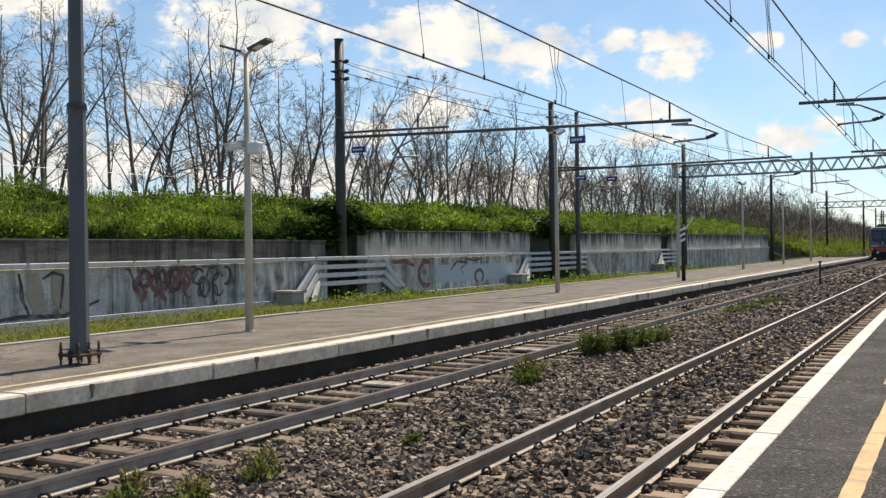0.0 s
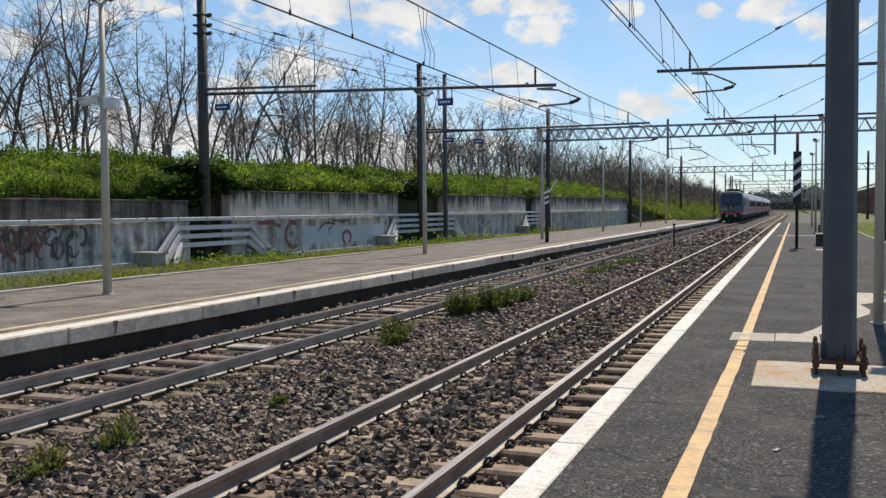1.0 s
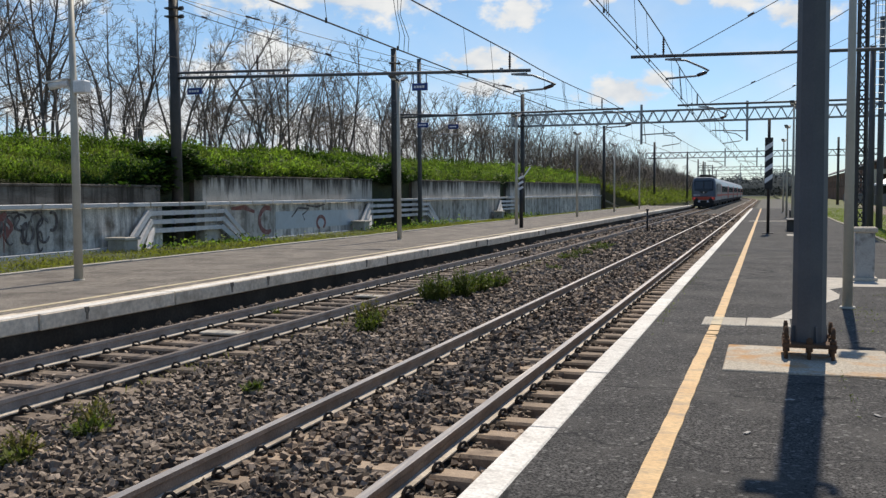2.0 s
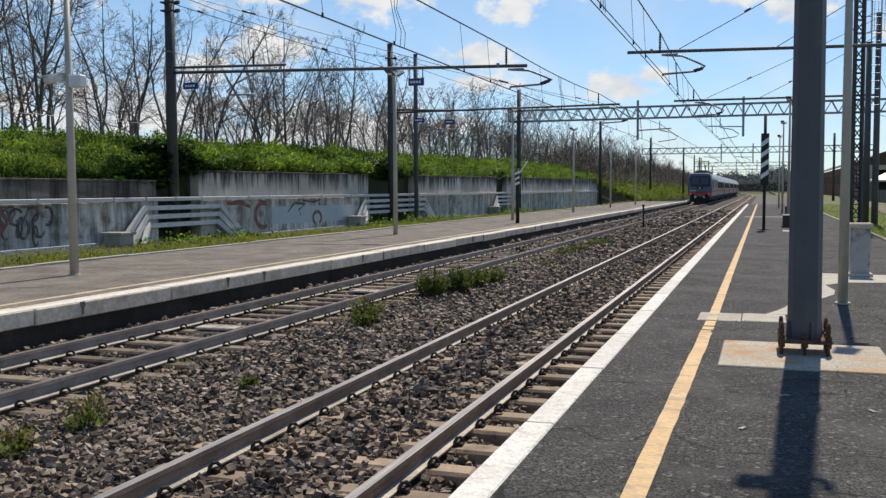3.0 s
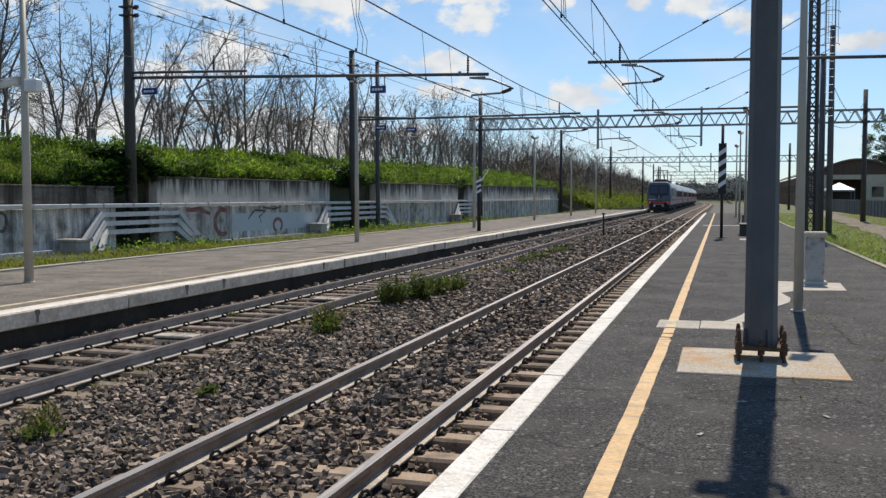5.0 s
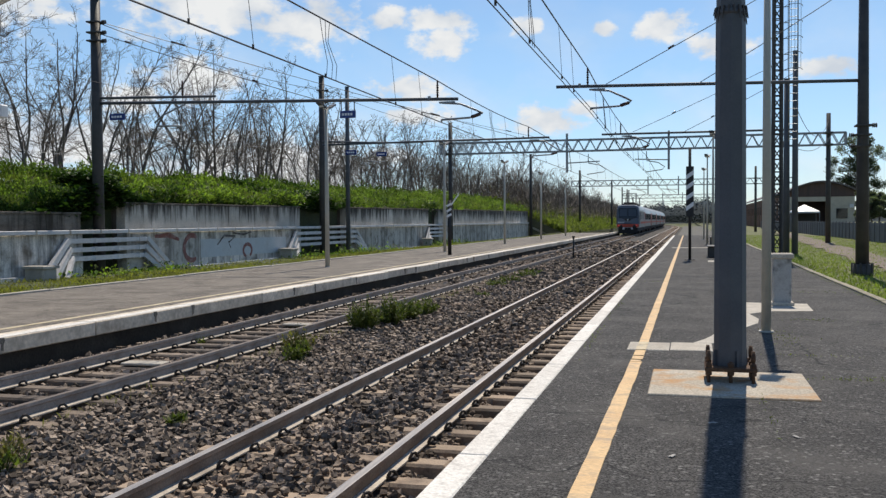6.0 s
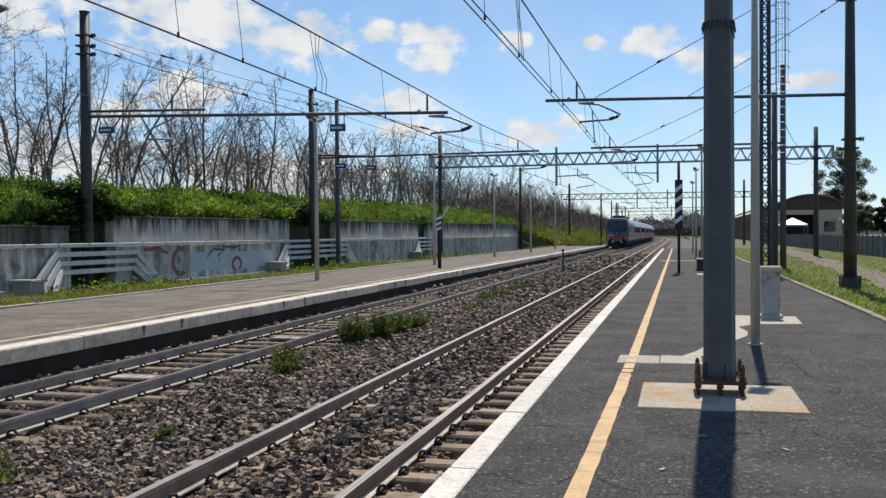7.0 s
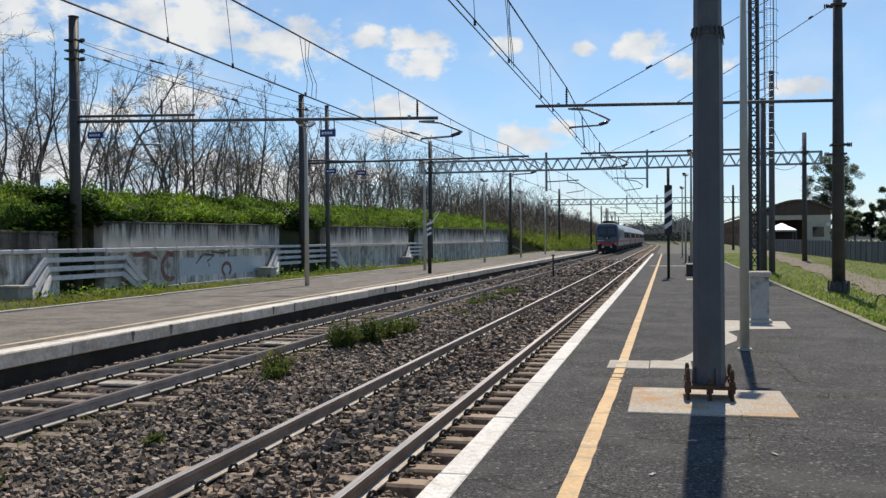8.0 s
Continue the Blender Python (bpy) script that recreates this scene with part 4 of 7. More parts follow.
def gantry(y, x0, x1, zb, zt, legs, drops, label, bay=0.95):
    t = thing("signal_gantry", (0, y, 0), label, "gantry", "lattice gantries")
    for z, nm in ((zb, "bottom_chord"), (zt, "top_chord")):
        bm = bmesh.new()
        for d in (-0.3, 0.3):
            bar(bm, (x0, d, z), (x1, d, z), 0.1, 0.11)
        part(nm, bm, M_GALV, t)
    n = round((x1 - x0) / bay)
    for i in range(n):
        a, b = x0 + (x1 - x0) * i / n, x0 + (x1 - x0) * (i + 1) / n
        bm = bmesh.new()
        for d in (-0.3, 0.3):
            m = (a + b) / 2
            bar(bm, (a, d, zt), (m, d, zb), 0.05, 0.06)
            bar(bm, (m, d, zb), (b, d, zt), 0.05, 0.06)
        bar(bm, (a, -0.3, zt), (b, 0.3, zt), 0.045, 0.045)
        part("lattice_brace", bm, M_GALV, t)
    for x in (x0, x1):
        for d in (-0.3, 0.3):
            bm = bmesh.new()
            bar(bm, (x, d, zb), (x, d, zt), 0.1, 0.1)
            part("end_post", bm, M_GALV, t)
    for x, top in legs:
        bm = bmesh.new()
        tube(bm, [(x, 0, -0.6), (x, 0, top)], [0.2, 0.16], 10)
        part("leg", bm, M_POLE_DARK, t)
        for z in (zb, zt):
            bm = bmesh.new()
            box(bm, x - 0.3, x + 0.3, -0.36, 0.36, z - 0.08, z + 0.08, 0.02)
            part("leg_clamp", bm, M_POLE_DARK, t)
    for x, low, s in drops:
        bm = bmesh.new()
        bar(bm, (x, -0.34, zt + 0.5), (x, -0.34, low), 0.17, 0.17)
        part("drop_post", bm, M_GALV, t)
        bm = bmesh.new()
        tube(bm, [(x, -0.34, low + 0.75), (x + s * 2.6, -0.34, low + 0.85)], 0.045, 8)
        tube(bm, [(x + s * 1.7, -0.34, low + 0.8), (x + s * 1.7, -0.34, low + 1.45)], 0.035, 8)
        part("boom_tube", bm, M_GALV, t)
        bm = bmesh.new()
        k = x + s * 1.7
        tube(bm, [(k, -0.34, low + 0.72), (k + 0.9, -0.34, low + 0.55), (k + 1.4, -0.34, low + 0.2), (k + 1.2, -0.34, low), (k - 0.1, -0.34, low - 0.18)], 0.035, 8)
        part("steady_arm", bm, M_GALV, t)
    return t


gantry(76, -20.0, 11.4, 7.12, 8.02, ((-19.2, 9.75), (10.2, 9.5)), ((-9.45, 5.4, 1), (-1.5, 5.5, -1)), "long grey lattice gantry spanning both tracks")
gantry(150, -18.0, 15.5, 6.95, 7.8, ((-16.7, 9.5), (9.85, 9.6)), ((-6.1, 5.55, -1), (-1.5, 5.5, -1)), "long grey lattice gantry far down the line", 1.3)
gantry(232, -15.5, 9.0, 6.8, 7.6, ((-14.4, 9.0), (8.2, 9.0)), ((-6.0, 5.3, -1), (-1.4, 5.3, -1)), "grey lattice gantry far down the line", 1.6)
gantry(320, -16.5, 7.0, 6.8, 7.6, ((-15.8, 9.0), (6.2, 9.0)), ((-8.0, 5.3, -1), (-3.4, 5.3, -1)), "grey lattice gantry far down the line", 1.8)


# ---------------------------------------------------------------- overhead wires
def sagged(a, b, sag, n=9):
    return [(a[0] + (b[0] - a[0]) * t, a[1] + (b[1] - a[1]) * t, a[2] + (b[2] - a[2]) * t - 4 * sag * t * (1 - t)) for t in [i / n for i in range(n + 1)]]


def line_of_wire(name, spans, sag, r, label, twin=0.0, thin=0.0):
    t = thing(name, (0, 0, 0), label, "overhead wire", "overhead wires")
    for a, b in zip(spans, spans[1:]):
        for o in ((-twin, twin) if twin else (0,)):
            bm = bmesh.new()
            pts = sagged((a[0] + o, a[1], a[2]), (b[0] + o, b[1], b[2]), sag)
            tube(bm, pts, r if a[1] < 60 else r * 1.4, 5)
            part("span", bm, M_WIRE, t)
    return t


FAR_C = [(-7.4, -32, 4.6), (-7.4, 28, 4.6), (-7.65, 47, 4.75), (-7.6, 76, 4.9), (-7.5, 116, 5.0), (-7.7, 150, 5.1), (-7.5, 191, 5.1), (-7.6, 232, 5.0)]
FAR_M = [(-7.6, -32, 6.1), (-7.5, 28, 5.88), (-7.8, 47, 6.28), (-7.7, 76, 6.6), (-7.6, 116, 6.6), (-7.6, 150, 6.6), (-7.6, 191, 6.5), (-7.6, 232, 6.5)]
NEAR_C = [(-3.1, -30, 5.1), (-3.05, 30.5, 5.08), (-3.2, 48, 5.06), (-3.1, 76, 5.2), (-3.2, 116, 5.2), (-3.1, 150, 5.2), (-3.2, 191, 5.2), (-3.1, 232, 5.1)]
NEAR_M = [(-3.1, -30, 6.7), (-3.14, 30.5, 6.44), (-3.3, 48, 6.42), (-3.2, 76, 6.6), (-3.2, 116, 6.6), (-3.2, 150, 6.6), (-3.2, 191, 6.6), (-3.2, 232, 6.5)]
line_of_wire("contact_wire", FAR_C, 0.0, 0.016, "dark contact wire over the far track")
line_of_wire("messenger_wire", FAR_M, 0.12, 0.018, "dark upper wire carrying the contact wire of the far track")
line_of_wire("contact_wire", NEAR_C, 0.0, 0.012, "twin dark contact wires over the near track", twin=0.06)
line_of_wire("messenger_wire", NEAR_M, 0.12, 0.018, "dark upper wire carrying the contact wires of the near track")
line_of_wire("feeder_wire", [(-19.25, 28, 8.3), (-18.9, 47.4, 8.6), (-19, 76, 9.2), (-18.8, 116, 9.4)], 0.3, 0.014, "dark feeder wire along the wall masts")
line_of_wire("feeder_wire", [(-19.5, -30, 6.6), (-19.25, 28, 6.3), (-18.9, 47.4, 6.6), (-19, 76, 7.2), (-18.8, 116, 7.6)], 0.3, 0.009, "thin feeder wire along the wall masts")
# stays from the wall masts to the far catenary and from the near mast to its boom
for a, b, lab in (((-19.25, 28.0, 8.35), (-8.4, 47.0, 5.78), "thin insulated stay wire running from a mast to a boom"),
                  ((-19.25, 28.0, 7.95), (-11.5, 28.0, 5.45), "thin insulated stay wire running from a mast to its boom"),
                  ((-18.9, 47.4, 8.6), (-10.6, 76, 8.0), "thin insulated stay wire running from a mast to a gantry"),
                  ((4.9, 30.5, 8.6), (0.3, 30.5, 5.8), "thin insulated stay wire holding up the near boom"),
                  ((5.0, 30.5, 9.9), (-2.55, 30.5, 5.9), "thin insulated stay wire holding up the near boom"),
                  ((4.8, 47.0, 8.4), (-0.2, 48, 5.9), "thin insulated stay wire holding up the near boom"),
                  ((4.8, 47.0, 9.2), (-2.7, 48, 5.95), "thin insulated stay wire holding up the near boom")):
    t = thing("stay_wire", (0, 0, 0), lab, "stay wire", "stay wires")
    bm = bmesh.new()
    tube(bm, sagged(a, b, 0.04, 4), 0.013, 5)
    part("wire", bm, M_WIRE, t)
    for f in (0.12, 0.72):
        p = [a[i] + (b[i] - a[i]) * f for i in range(3)]
        q = [a[i] + (b[i] - a[i]) * (f + 0.025) for i in range(3)]
        bm = bmesh.new()
        tube(bm, [p, q], 0.035, 7)
        part("insulator", bm, M_INSULATOR, t)
t = thing("slack_cable", (0, 0, 0), "slack dark cable hanging between masts", "cable")
bm = bmesh.new()
tube(bm, sagged((4.85, 47, 6.9), (10.2, 76, 8.9), 1.3, 12), 0.016, 5)
tube(bm, sagged((4.85, 47, 4.9), (10.2, 76, 7.7), 0.5, 12), 0.016, 5)
part("wire", bm, M_WIRE, t)


def dropper(y, cx, cz, mx, mz, loose):
    """A hanger between the two wires: a straight rod or a loose jumper loop."""
    t = thing("wire_hanger", (0, 0, 0), "thin dark hanger joining upper and contact wires", "wire hanger", "wire hangers")
    bm = bmesh.new()
    if loose:
        for k, d in enumerate((0.0, 0.3, 0.55)):
            tube(bm, [(mx, y + d, mz), (mx + 0.03, y + d * 0.5 + 0.1, mz - 0.45), (cx - 0.04, y + d + 0.22, cz + 0.35), (cx, y + d + 0.05, cz)], 0.007, 4)
    else:
        tube(bm, [(mx, y, mz), (cx, y + 0.03, cz)], 0.006, 4)
    part("rod", bm, M_WIRE, t)
    bm = bmesh.new()
    tube(bm, [(cx, y, cz - 0.02), (cx, y, cz + 0.07)], 0.022, 6)
    part("grip", bm, M_WIRE, t)


def wire_at(spans, y, sag):
    for a, b in zip(spans, spans[1:]):
        if a[1] <= y <= b[1]:
            f = (y - a[1]) / (b[1] - a[1])
            return a[0] + (b[0] - a[0]) * f, a[2] + (b[2] - a[2]) * f - 4 * sag * f * (1 - f)


for C, M in ((FAR_C, FAR_M), (NEAR_C, NEAR_M)):
    for y, loose in ((8, 0), (13, 0), (15.2, 0), (18.6, 1), (23.5, 0), (26, 0), (33, 0), (36.5, 1), (40, 0), (43.5, 0), (52, 0), (57, 0), (63, 1), (69, 0), (82, 0), (90, 0), (98, 0), (107, 0)):
        cx, cz = wire_at(C, y, 0.0)
        mx, mz = wire_at(M, y, 0.12)
        dropper(y, cx, cz, mx, mz, loose)


# ---------------------------------------------------------------- platform lamps, signal board, small fittings
def lamp_post(x, y, z0, height, with_camera, label, span=0.58, rz=0.0, girth=1.0):
    t = thing("lamp_post", (x, y, z0), label, "lamp post", "platform lamp posts", rz=rz)
    bm = bmesh.new()
    tube(bm, [(0, 0, -0.05), (0, 0, height * 0.5), (0, 0, height)], [0.083 * girth, 0.07 * girth, 0.05 * girth], 10)
    part("pole", bm, M_LAMP_POLE, t)
    bm = bmesh.new()
    tube(bm, [(0, 0, -0.02), (0, 0, 0.02)], 0.1, 10)
    part("collar", bm, M_LAMP_POLE, t)
    for s in (-1, 1):
        bm = bmesh.new()
        tube(bm, [(0, 0, height - 0.03), (s * 0.16, 0, height + 0.06)], 0.03, 7)
        part("bracket", bm, M_LAMP_POLE, t)
        bm = bmesh.new()
        vs = bar(bm, (s * 0.12, 0, height + 0.05), (s * span, 0, height + 0.2), 0.24, 0.05)
        for v in vs[4:]:
            v.co.y *= 0.8
        head = part("lamp_head", bm, M_POLE_GREY, t, "flat grey lamp head")
        bm = bmesh.new()
        bar(bm, (s * 0.22, 0, height + 0.055), (s * (span - 0.08), 0, height + 0.16), 0.16, 0.014)
        part("lens", bm, M_SIGN_WHITE, head)
    if with_camera:
        bm = bmesh.new()
        box(bm, 0.06, 0.32, -0.1, 0.1, 3.43, 3.66, 0.02)
        part("junction_box", bm, M_CCTV, t, "pale grey junction box")
        bm = bmesh.new()
        tube(bm, [(-0.02, -0.02, 3.52), (-0.16, -0.05, 3.56)], 0.03, 7)
        part("camera_bracket", bm, M_CCTV, t)
        bm = bmesh.new()
        tube(bm, [(-0.06, -0.06, 3.63), (-0.42, -0.12, 3.57)], 0.075, 10)
        bar(bm, (-0.02, -0.06, 3.7), (-0.5, -0.13, 3.63), 0.17, 0.02)
        housing = part("camera_housing", bm, M_CCTV, t, "white surveillance camera housing")
        bm = bmesh.new()
        tube(bm, [(-0.42, -0.12, 3.57), (-0.44, -0.123, 3.567)], 0.06, 10)
        part("camera_lens", bm, M_BLACK, housing)
    return t


lamp_post(-12.05, 14.2, 0, 5.4, True, "pale lamp post with two flat heads and a white surveillance camera")
for i in range(1, 6):
    lamp_post(-12.03 + 0.02 * i, 14.2 + 16.0 * i, 0, 5.4, False, "pale lamp post with two flat heads on the far platform", 0.42, 72)
for i in range(5):
    lamp_post(1.03 + 0.04 * i, 13.5 + 16.1 * i, 0, 5.45, False, "pale lamp post with two flat heads on the near platform", 0.42, 75, 0.8)

t = thing("marker_post", (0.05, 37.2, 0), "black post carrying a black board with white diagonal stripes", "marker post")
bm = bmesh.new()
tube(bm, [(0, 0, 0), (0, 0, 4.3)], 0.055, 8)
part("post", bm, M_BLACK, t)
bm = bmesh.new()
box(bm, -0.145, 0.145, -0.1, -0.06, 1.66, 3.58, 0.008)
board = part("board", bm, M_BLACK, t)
for i in range(4):
    z = 1.95 + 0.4 * i
    bm = bmesh.new()
    v = [bm.verts.new(p) for p in ((-0.14, -0.104, z - 0.08), (0.14, -0.104, z + 0.12), (0.14, -0.104, z + 0.29), (-0.14, -0.104, z + 0.09))]
    bm.faces.new(v)
    w = bmesh.ops.extrude_face_region(bm, geom=bm.faces[:])
    for g in w["geom"]:
        if isinstance(g, bmesh.types.BMVert):
            g.co.y += 0.003
    part("white_stripe", bm, M_SIGN_WHITE, board)
bm = bmesh.new()
box(bm, -0.2, 0.2, -0.2, 0.2, 0, 0.03, 0.01)
part("foot", bm, M_BLACK, t)
t = thing("marker_post", (-10.62, 41.8, 0), "slim black post with white spiral stripes on the far platform", "marker post")
bm = bmesh.new()
tube(bm, [(0, 0, 0), (0, 0, 2.5)], 0.09, 8)
part("post", bm, M_BLACK, t)
for i in range(3):
    bm = bmesh.new()
    bar(bm, (-0.11, -0.095, 1.75 + 0.24 * i), (0.11, -0.095, 1.87 + 0.24 * i), 0.02, 0.1)
    part("white_stripe", bm, M_SIGN_WHITE, t)
bm = bmesh.new()
bar(bm, (0.05, 0, 2.25), (0.42, 0, 2.75), 0.05, 0.05)
part("arm", bm, M_SIGN_WHITE, t)
# concrete pedestal
t = thing("concrete_pedestal", (1.62, 17.8, 0), "whitewashed concrete pedestal with a stained cap", "pedestal")
bm = bmesh.new()
box(bm, -0.15, 0.15, -0.15, 0.15, 0.05, 0.84, 0.015)
part("shaft", bm, material("stained_whitewash", (0.32, 0.31, 0.29), (0.55, 0.54, 0.51), 3, 0.85, bump=0.4, stains=((0.1, 0.095, 0.085), 3, 0.95)), t)
bm = bmesh.new()
box(bm, -0.19, 0.19, -0.19, 0.19, 0.835, 0.93, 0.02)
part("cap", bm, M_COPING, t)
bm = bmesh.new()
box(bm, -0.2, 0.2, -0.2, 0.2, 0, 0.06, 0.01)
part("plinth", bm, M_COPING, t)
# benches far down the near platform
for x, y in ((0.98, 40.2), (1.5, 60.5)):
    t = thing("platform_bench", (x, y, 0), "dark grey platform bench seen end-on", "bench", "platform benches")
    bm = bmesh.new()
    box(bm, -0.24, 0.24, -1.0, 1.0, 0.42, 0.48, 0.02)
    part("seat", bm, M_POLE_DARK, t)
    bm = bmesh.new()
    bar(bm, (0.24, -1.0, 0.7), (0.24, 1.0, 0.7), 0.05, 0.42)
    part("backrest", bm, M_POLE_DARK, t)
    for sy in (-0.8, 0.8):
        bm = bmesh.new()
        box(bm, -0.2, 0.22, sy - 0.06, sy + 0.06, 0, 0.43, 0.02)
        part("leg", bm, M_POLE_DARK, t)
# dark post at the track side
t = thing("track_post", (-6.15, 52.0, -0.62), "short dark post standing in the ballast", "post")
bm = bmesh.new()
tube(bm, [(0, 0, -0.1), (0, 0, 1.25)], 0.05, 7)
box(bm, -0.08, 0.08, -0.08, 0.08, 1.22, 1.3, 0.01)
part("shaft", bm, M_BLACK, t)


# bent steel hoop in the grass
t = thing("steel_hoop", (5.2, 25.3, -0.3), "small bent steel hoop standing in the grass", "hoop")
bm = bmesh.new()
tube(bm, [(-0.13, 0, -0.1), (-0.13, 0, 0.22), (-0.08, 0, 0.36), (0.02, 0, 0.4), (0.11, 0, 0.34), (0.14, 0.02, 0.2), (0.14, 0.03, -0.1)], 0.018, 7)
part("bent_rod", bm, M_POLE_DARK, t)

# lattice lighting tower with ladder cage
t = thing("lattice_tower", (3.62, 42.0, -0.2), "tall dark lattice lighting tower with a caged ladder", "lattice tower")
corners = [(-0.17, -0.17), (0.17, -0.17), (0.17, 0.17), (-0.17, 0.17)]
TOP = 16.0
for cx, cy in corners:
    bm = bmesh.new()
    bar(bm, (cx, cy, 0), (cx * 0.8, cy * 0.8, TOP), 0.1, 0.1)
    part("corner_leg", bm, M_POLE_DARK, t)
for i in range(30):
    bm = bmesh.new()
    z = i * TOP / 30
    for k in range(4):
        a, b = corners[k], corners[(k + 1) % 4]
        bar(bm, (*a, z), (*b, z + TOP / 30), 0.045, 0.045)
        bar(bm, (*a, z), (*b, z), 0.04, 0.04)
    part("lattice_brace", bm, M_POLE_DARK, t)
for sx in (0.45, 0.8):
    bm = bmesh.new()
    tube(bm, [(sx, 0, 5.0), (sx, 0, TOP)], 0.022, 6)
    part("ladder_rail", bm, M_GALV, t)
for i in range(34):
    bm = bmesh.new()
    tube(bm, [(0.45, 0, 5.1 + i * 0.32), (0.8, 0, 5.1 + i * 0.32)], 0.014, 5)
    part("rung", bm, M_GALV, t)
for i in range(12):
    bm = bmesh.new()
    z = 8.0 + i * 0.66
    tube(bm, [(0.625 + 0.36 * math.cos(a), 0.05 - 0.62 * max(0, math.sin(a)), z) for a in [k * math.pi / 8 for k in range(9)]], 0.014, 5)
    bar(bm, (0.15, 0, z), (0.46, 0, z), 0.03, 0.03)
    part("cage_hoop", bm, M_GALV, t)
for k in range(5):
    a = (k + 2) * math.pi / 8
    bm = bmesh.new()
    tube(bm, [(0.625 + 0.36 * math.cos(a), 0.05 - 0.62 * math.sin(a), 8.0), (0.625 + 0.36 * math.cos(a), 0.05 - 0.62 * math.sin(a), TOP)], 0.01, 5)
    part("cage_bar", bm, M_GALV, t)


# ---------------------------------------------------------------- train
M_T_GREY = material("train_silver_paint", (0.34, 0.36, 0.38), (0.42, 0.44, 0.46), 0.8, 0.35, metal=0.2, bump=0.03, stains=((0.25, 0.25, 0.25), 0.8, 0.3))
M_T_DARK = material("train_slate_paint", (0.075, 0.1, 0.14), (0.1, 0.125, 0.165), 0.8, 0.35, bump=0.03)
M_T_RED = material("train_red_paint", (0.5, 0.05, 0.025), (0.6, 0.075, 0.035), 0.8, 0.4, bump=0.03)
M_T_GLASS = plain("tinted_glass", (0.012, 0.014, 0.018), 0.08)
M_T_UNDER = material("sooty_underframe", (0.012, 0.011, 0.01), (0.035, 0.032, 0.03), 2, 0.8, bump=0.2)
M_T_ROOF = material("train_roof_grey", (0.3, 0.31, 0.32), (0.38, 0.39, 0.4), 0.5, 0.5, bump=0.05)
M_HEAD = plain("headlight_glass", (0.7, 0.7, 0.68), 0.15)
M_TAIL = plain("red_tail_light", (0.8, 0.1, 0.08), 0.3, glow=0.3)
M_T_PANE = plain("windscreen_glass", (0.045, 0.055, 0.07), 0.06)


def shell(bm, outline, y0, y1, nose=0.0):
    """A body of constant section along y; a nose is rounded at its edges and leans back towards the roof."""
    top = max(z for _, z in outline)
    low = min(z for _, z in outline)

    def ring(y, k, lean):
        return [bm.verts.new((x * k, y + lean * max(0, (z - low) / (top - low) - 0.36) ** 1.3, low + (z - low) * (1 - (1 - k) * 0.4))) for x, z in outline]
    if nose:
        rings = [ring(y0, 0.88, nose), ring(y0 + 0.06, 0.945, nose), ring(y0 + 0.2, 0.982, nose), ring(y0 + 0.5, 1.0, nose), ring(y0 + 1.2 + nose, 1.0, 0), ring(y1, 1.0, 0)]
    else:
        rings = [ring(y0, 1.0, 0), ring(y1, 1.0, 0)]
    k = len(outline)
    for p, q in zip(rings, rings[1:]):
        for i in range(k):
            bm.faces.new((p[i], p[(i + 1) % k], q[(i + 1) % k], q[i]))
    bm.faces.new(rings[0]), bm.faces.new(rings[-1])


def wheel(bm, x, y):
    tube(bm, [(x - 0.07, y, 0.5), (x + 0.07, y, 0.5)], 0.5, 18)


BODY = [(-1.49, 0.95), (1.49, 0.95), (1.5, 2.2), (1.4, 3.3), (1.32, 3.6), (1.14, 3.8), (0.8, 3.9), (-0.8, 3.9), (-1.14, 3.8), (-1.32, 3.6), (-1.4, 3.3), (-1.5, 2.2)]
TRAIN_Y = 124.0
loco = thing("locomotive", (FAR, TRAIN_Y, RAIL), "slate and silver electric locomotive with a red bumper beam", "locomotive")
bm = bmesh.new()
shell(bm, BODY, 0, 15.3, 0.55)
part("body", bm, M_T_GREY, loco)
bm = bmesh.new()
shell(bm, [(x * 1.006, 1.4 + (z - 0.95) * 0.852) for x, z in BODY], -0.03, 0.85, 0.5)
part("cab_front", bm, M_T_DARK, loco, "slate-blue cab front")
bm = bmesh.new()
MASK = ((-0.3, 1.85), (0.3, 1.85), (0.5, 2.1), (1.14, 2.2), (1.2, 3.3), (1.08, 3.5), (-1.08, 3.5), (-1.2, 3.3), (-1.14, 2.2), (-0.5, 2.1))


def rake(z):
    """How far the cab front leans back at a height above the rail."""
    return 0.55 * max(0, (z - 0.95) / 2.95 - 0.4) ** 1.3


v = [bm.verts.new((x, rake(z) - 0.07, z)) for x, z in MASK]
w = [bm.verts.new((x, rake(z) + 0.16, z)) for x, z in MASK]
bm.faces.new(v), bm.faces.new(w[::-1])
for i in range(len(MASK)):
    bm.faces.new((v[i], w[i], w[(i + 1) % len(MASK)], v[(i + 1) % len(MASK)]))
screen = part("windscreen", bm, M_T_GLASS, loco, "dark two-pane windscreen")
bm = bmesh.new()
bar(bm, (0, rake(2.35) - 0.09, 2.35), (0, rake(3.4) - 0.09, 3.4), 0.06, 0.05)
part("screen_pillar", bm, M_T_UNDER, screen)
for sx in (-0.57, 0.57):
    bm = bmesh.new()
    bar(bm, (sx, rake(2.45) - 0.085, 2.45), (sx, rake(3.38) - 0.085, 3.38), 0.98, 0.03)
    part("pane", bm, M_T_PANE, screen, "blue-grey reflecting windscreen pane")
bm = bmesh.new()
for k in range(5):
    box(bm, -1.25 + 0.17 * k, -1.14 + 0.17 * k, -0.06, 0.1, 1.6, 1.7)
part("number_bars", bm, M_SIGN_WHITE, loco, "row of small white bars")
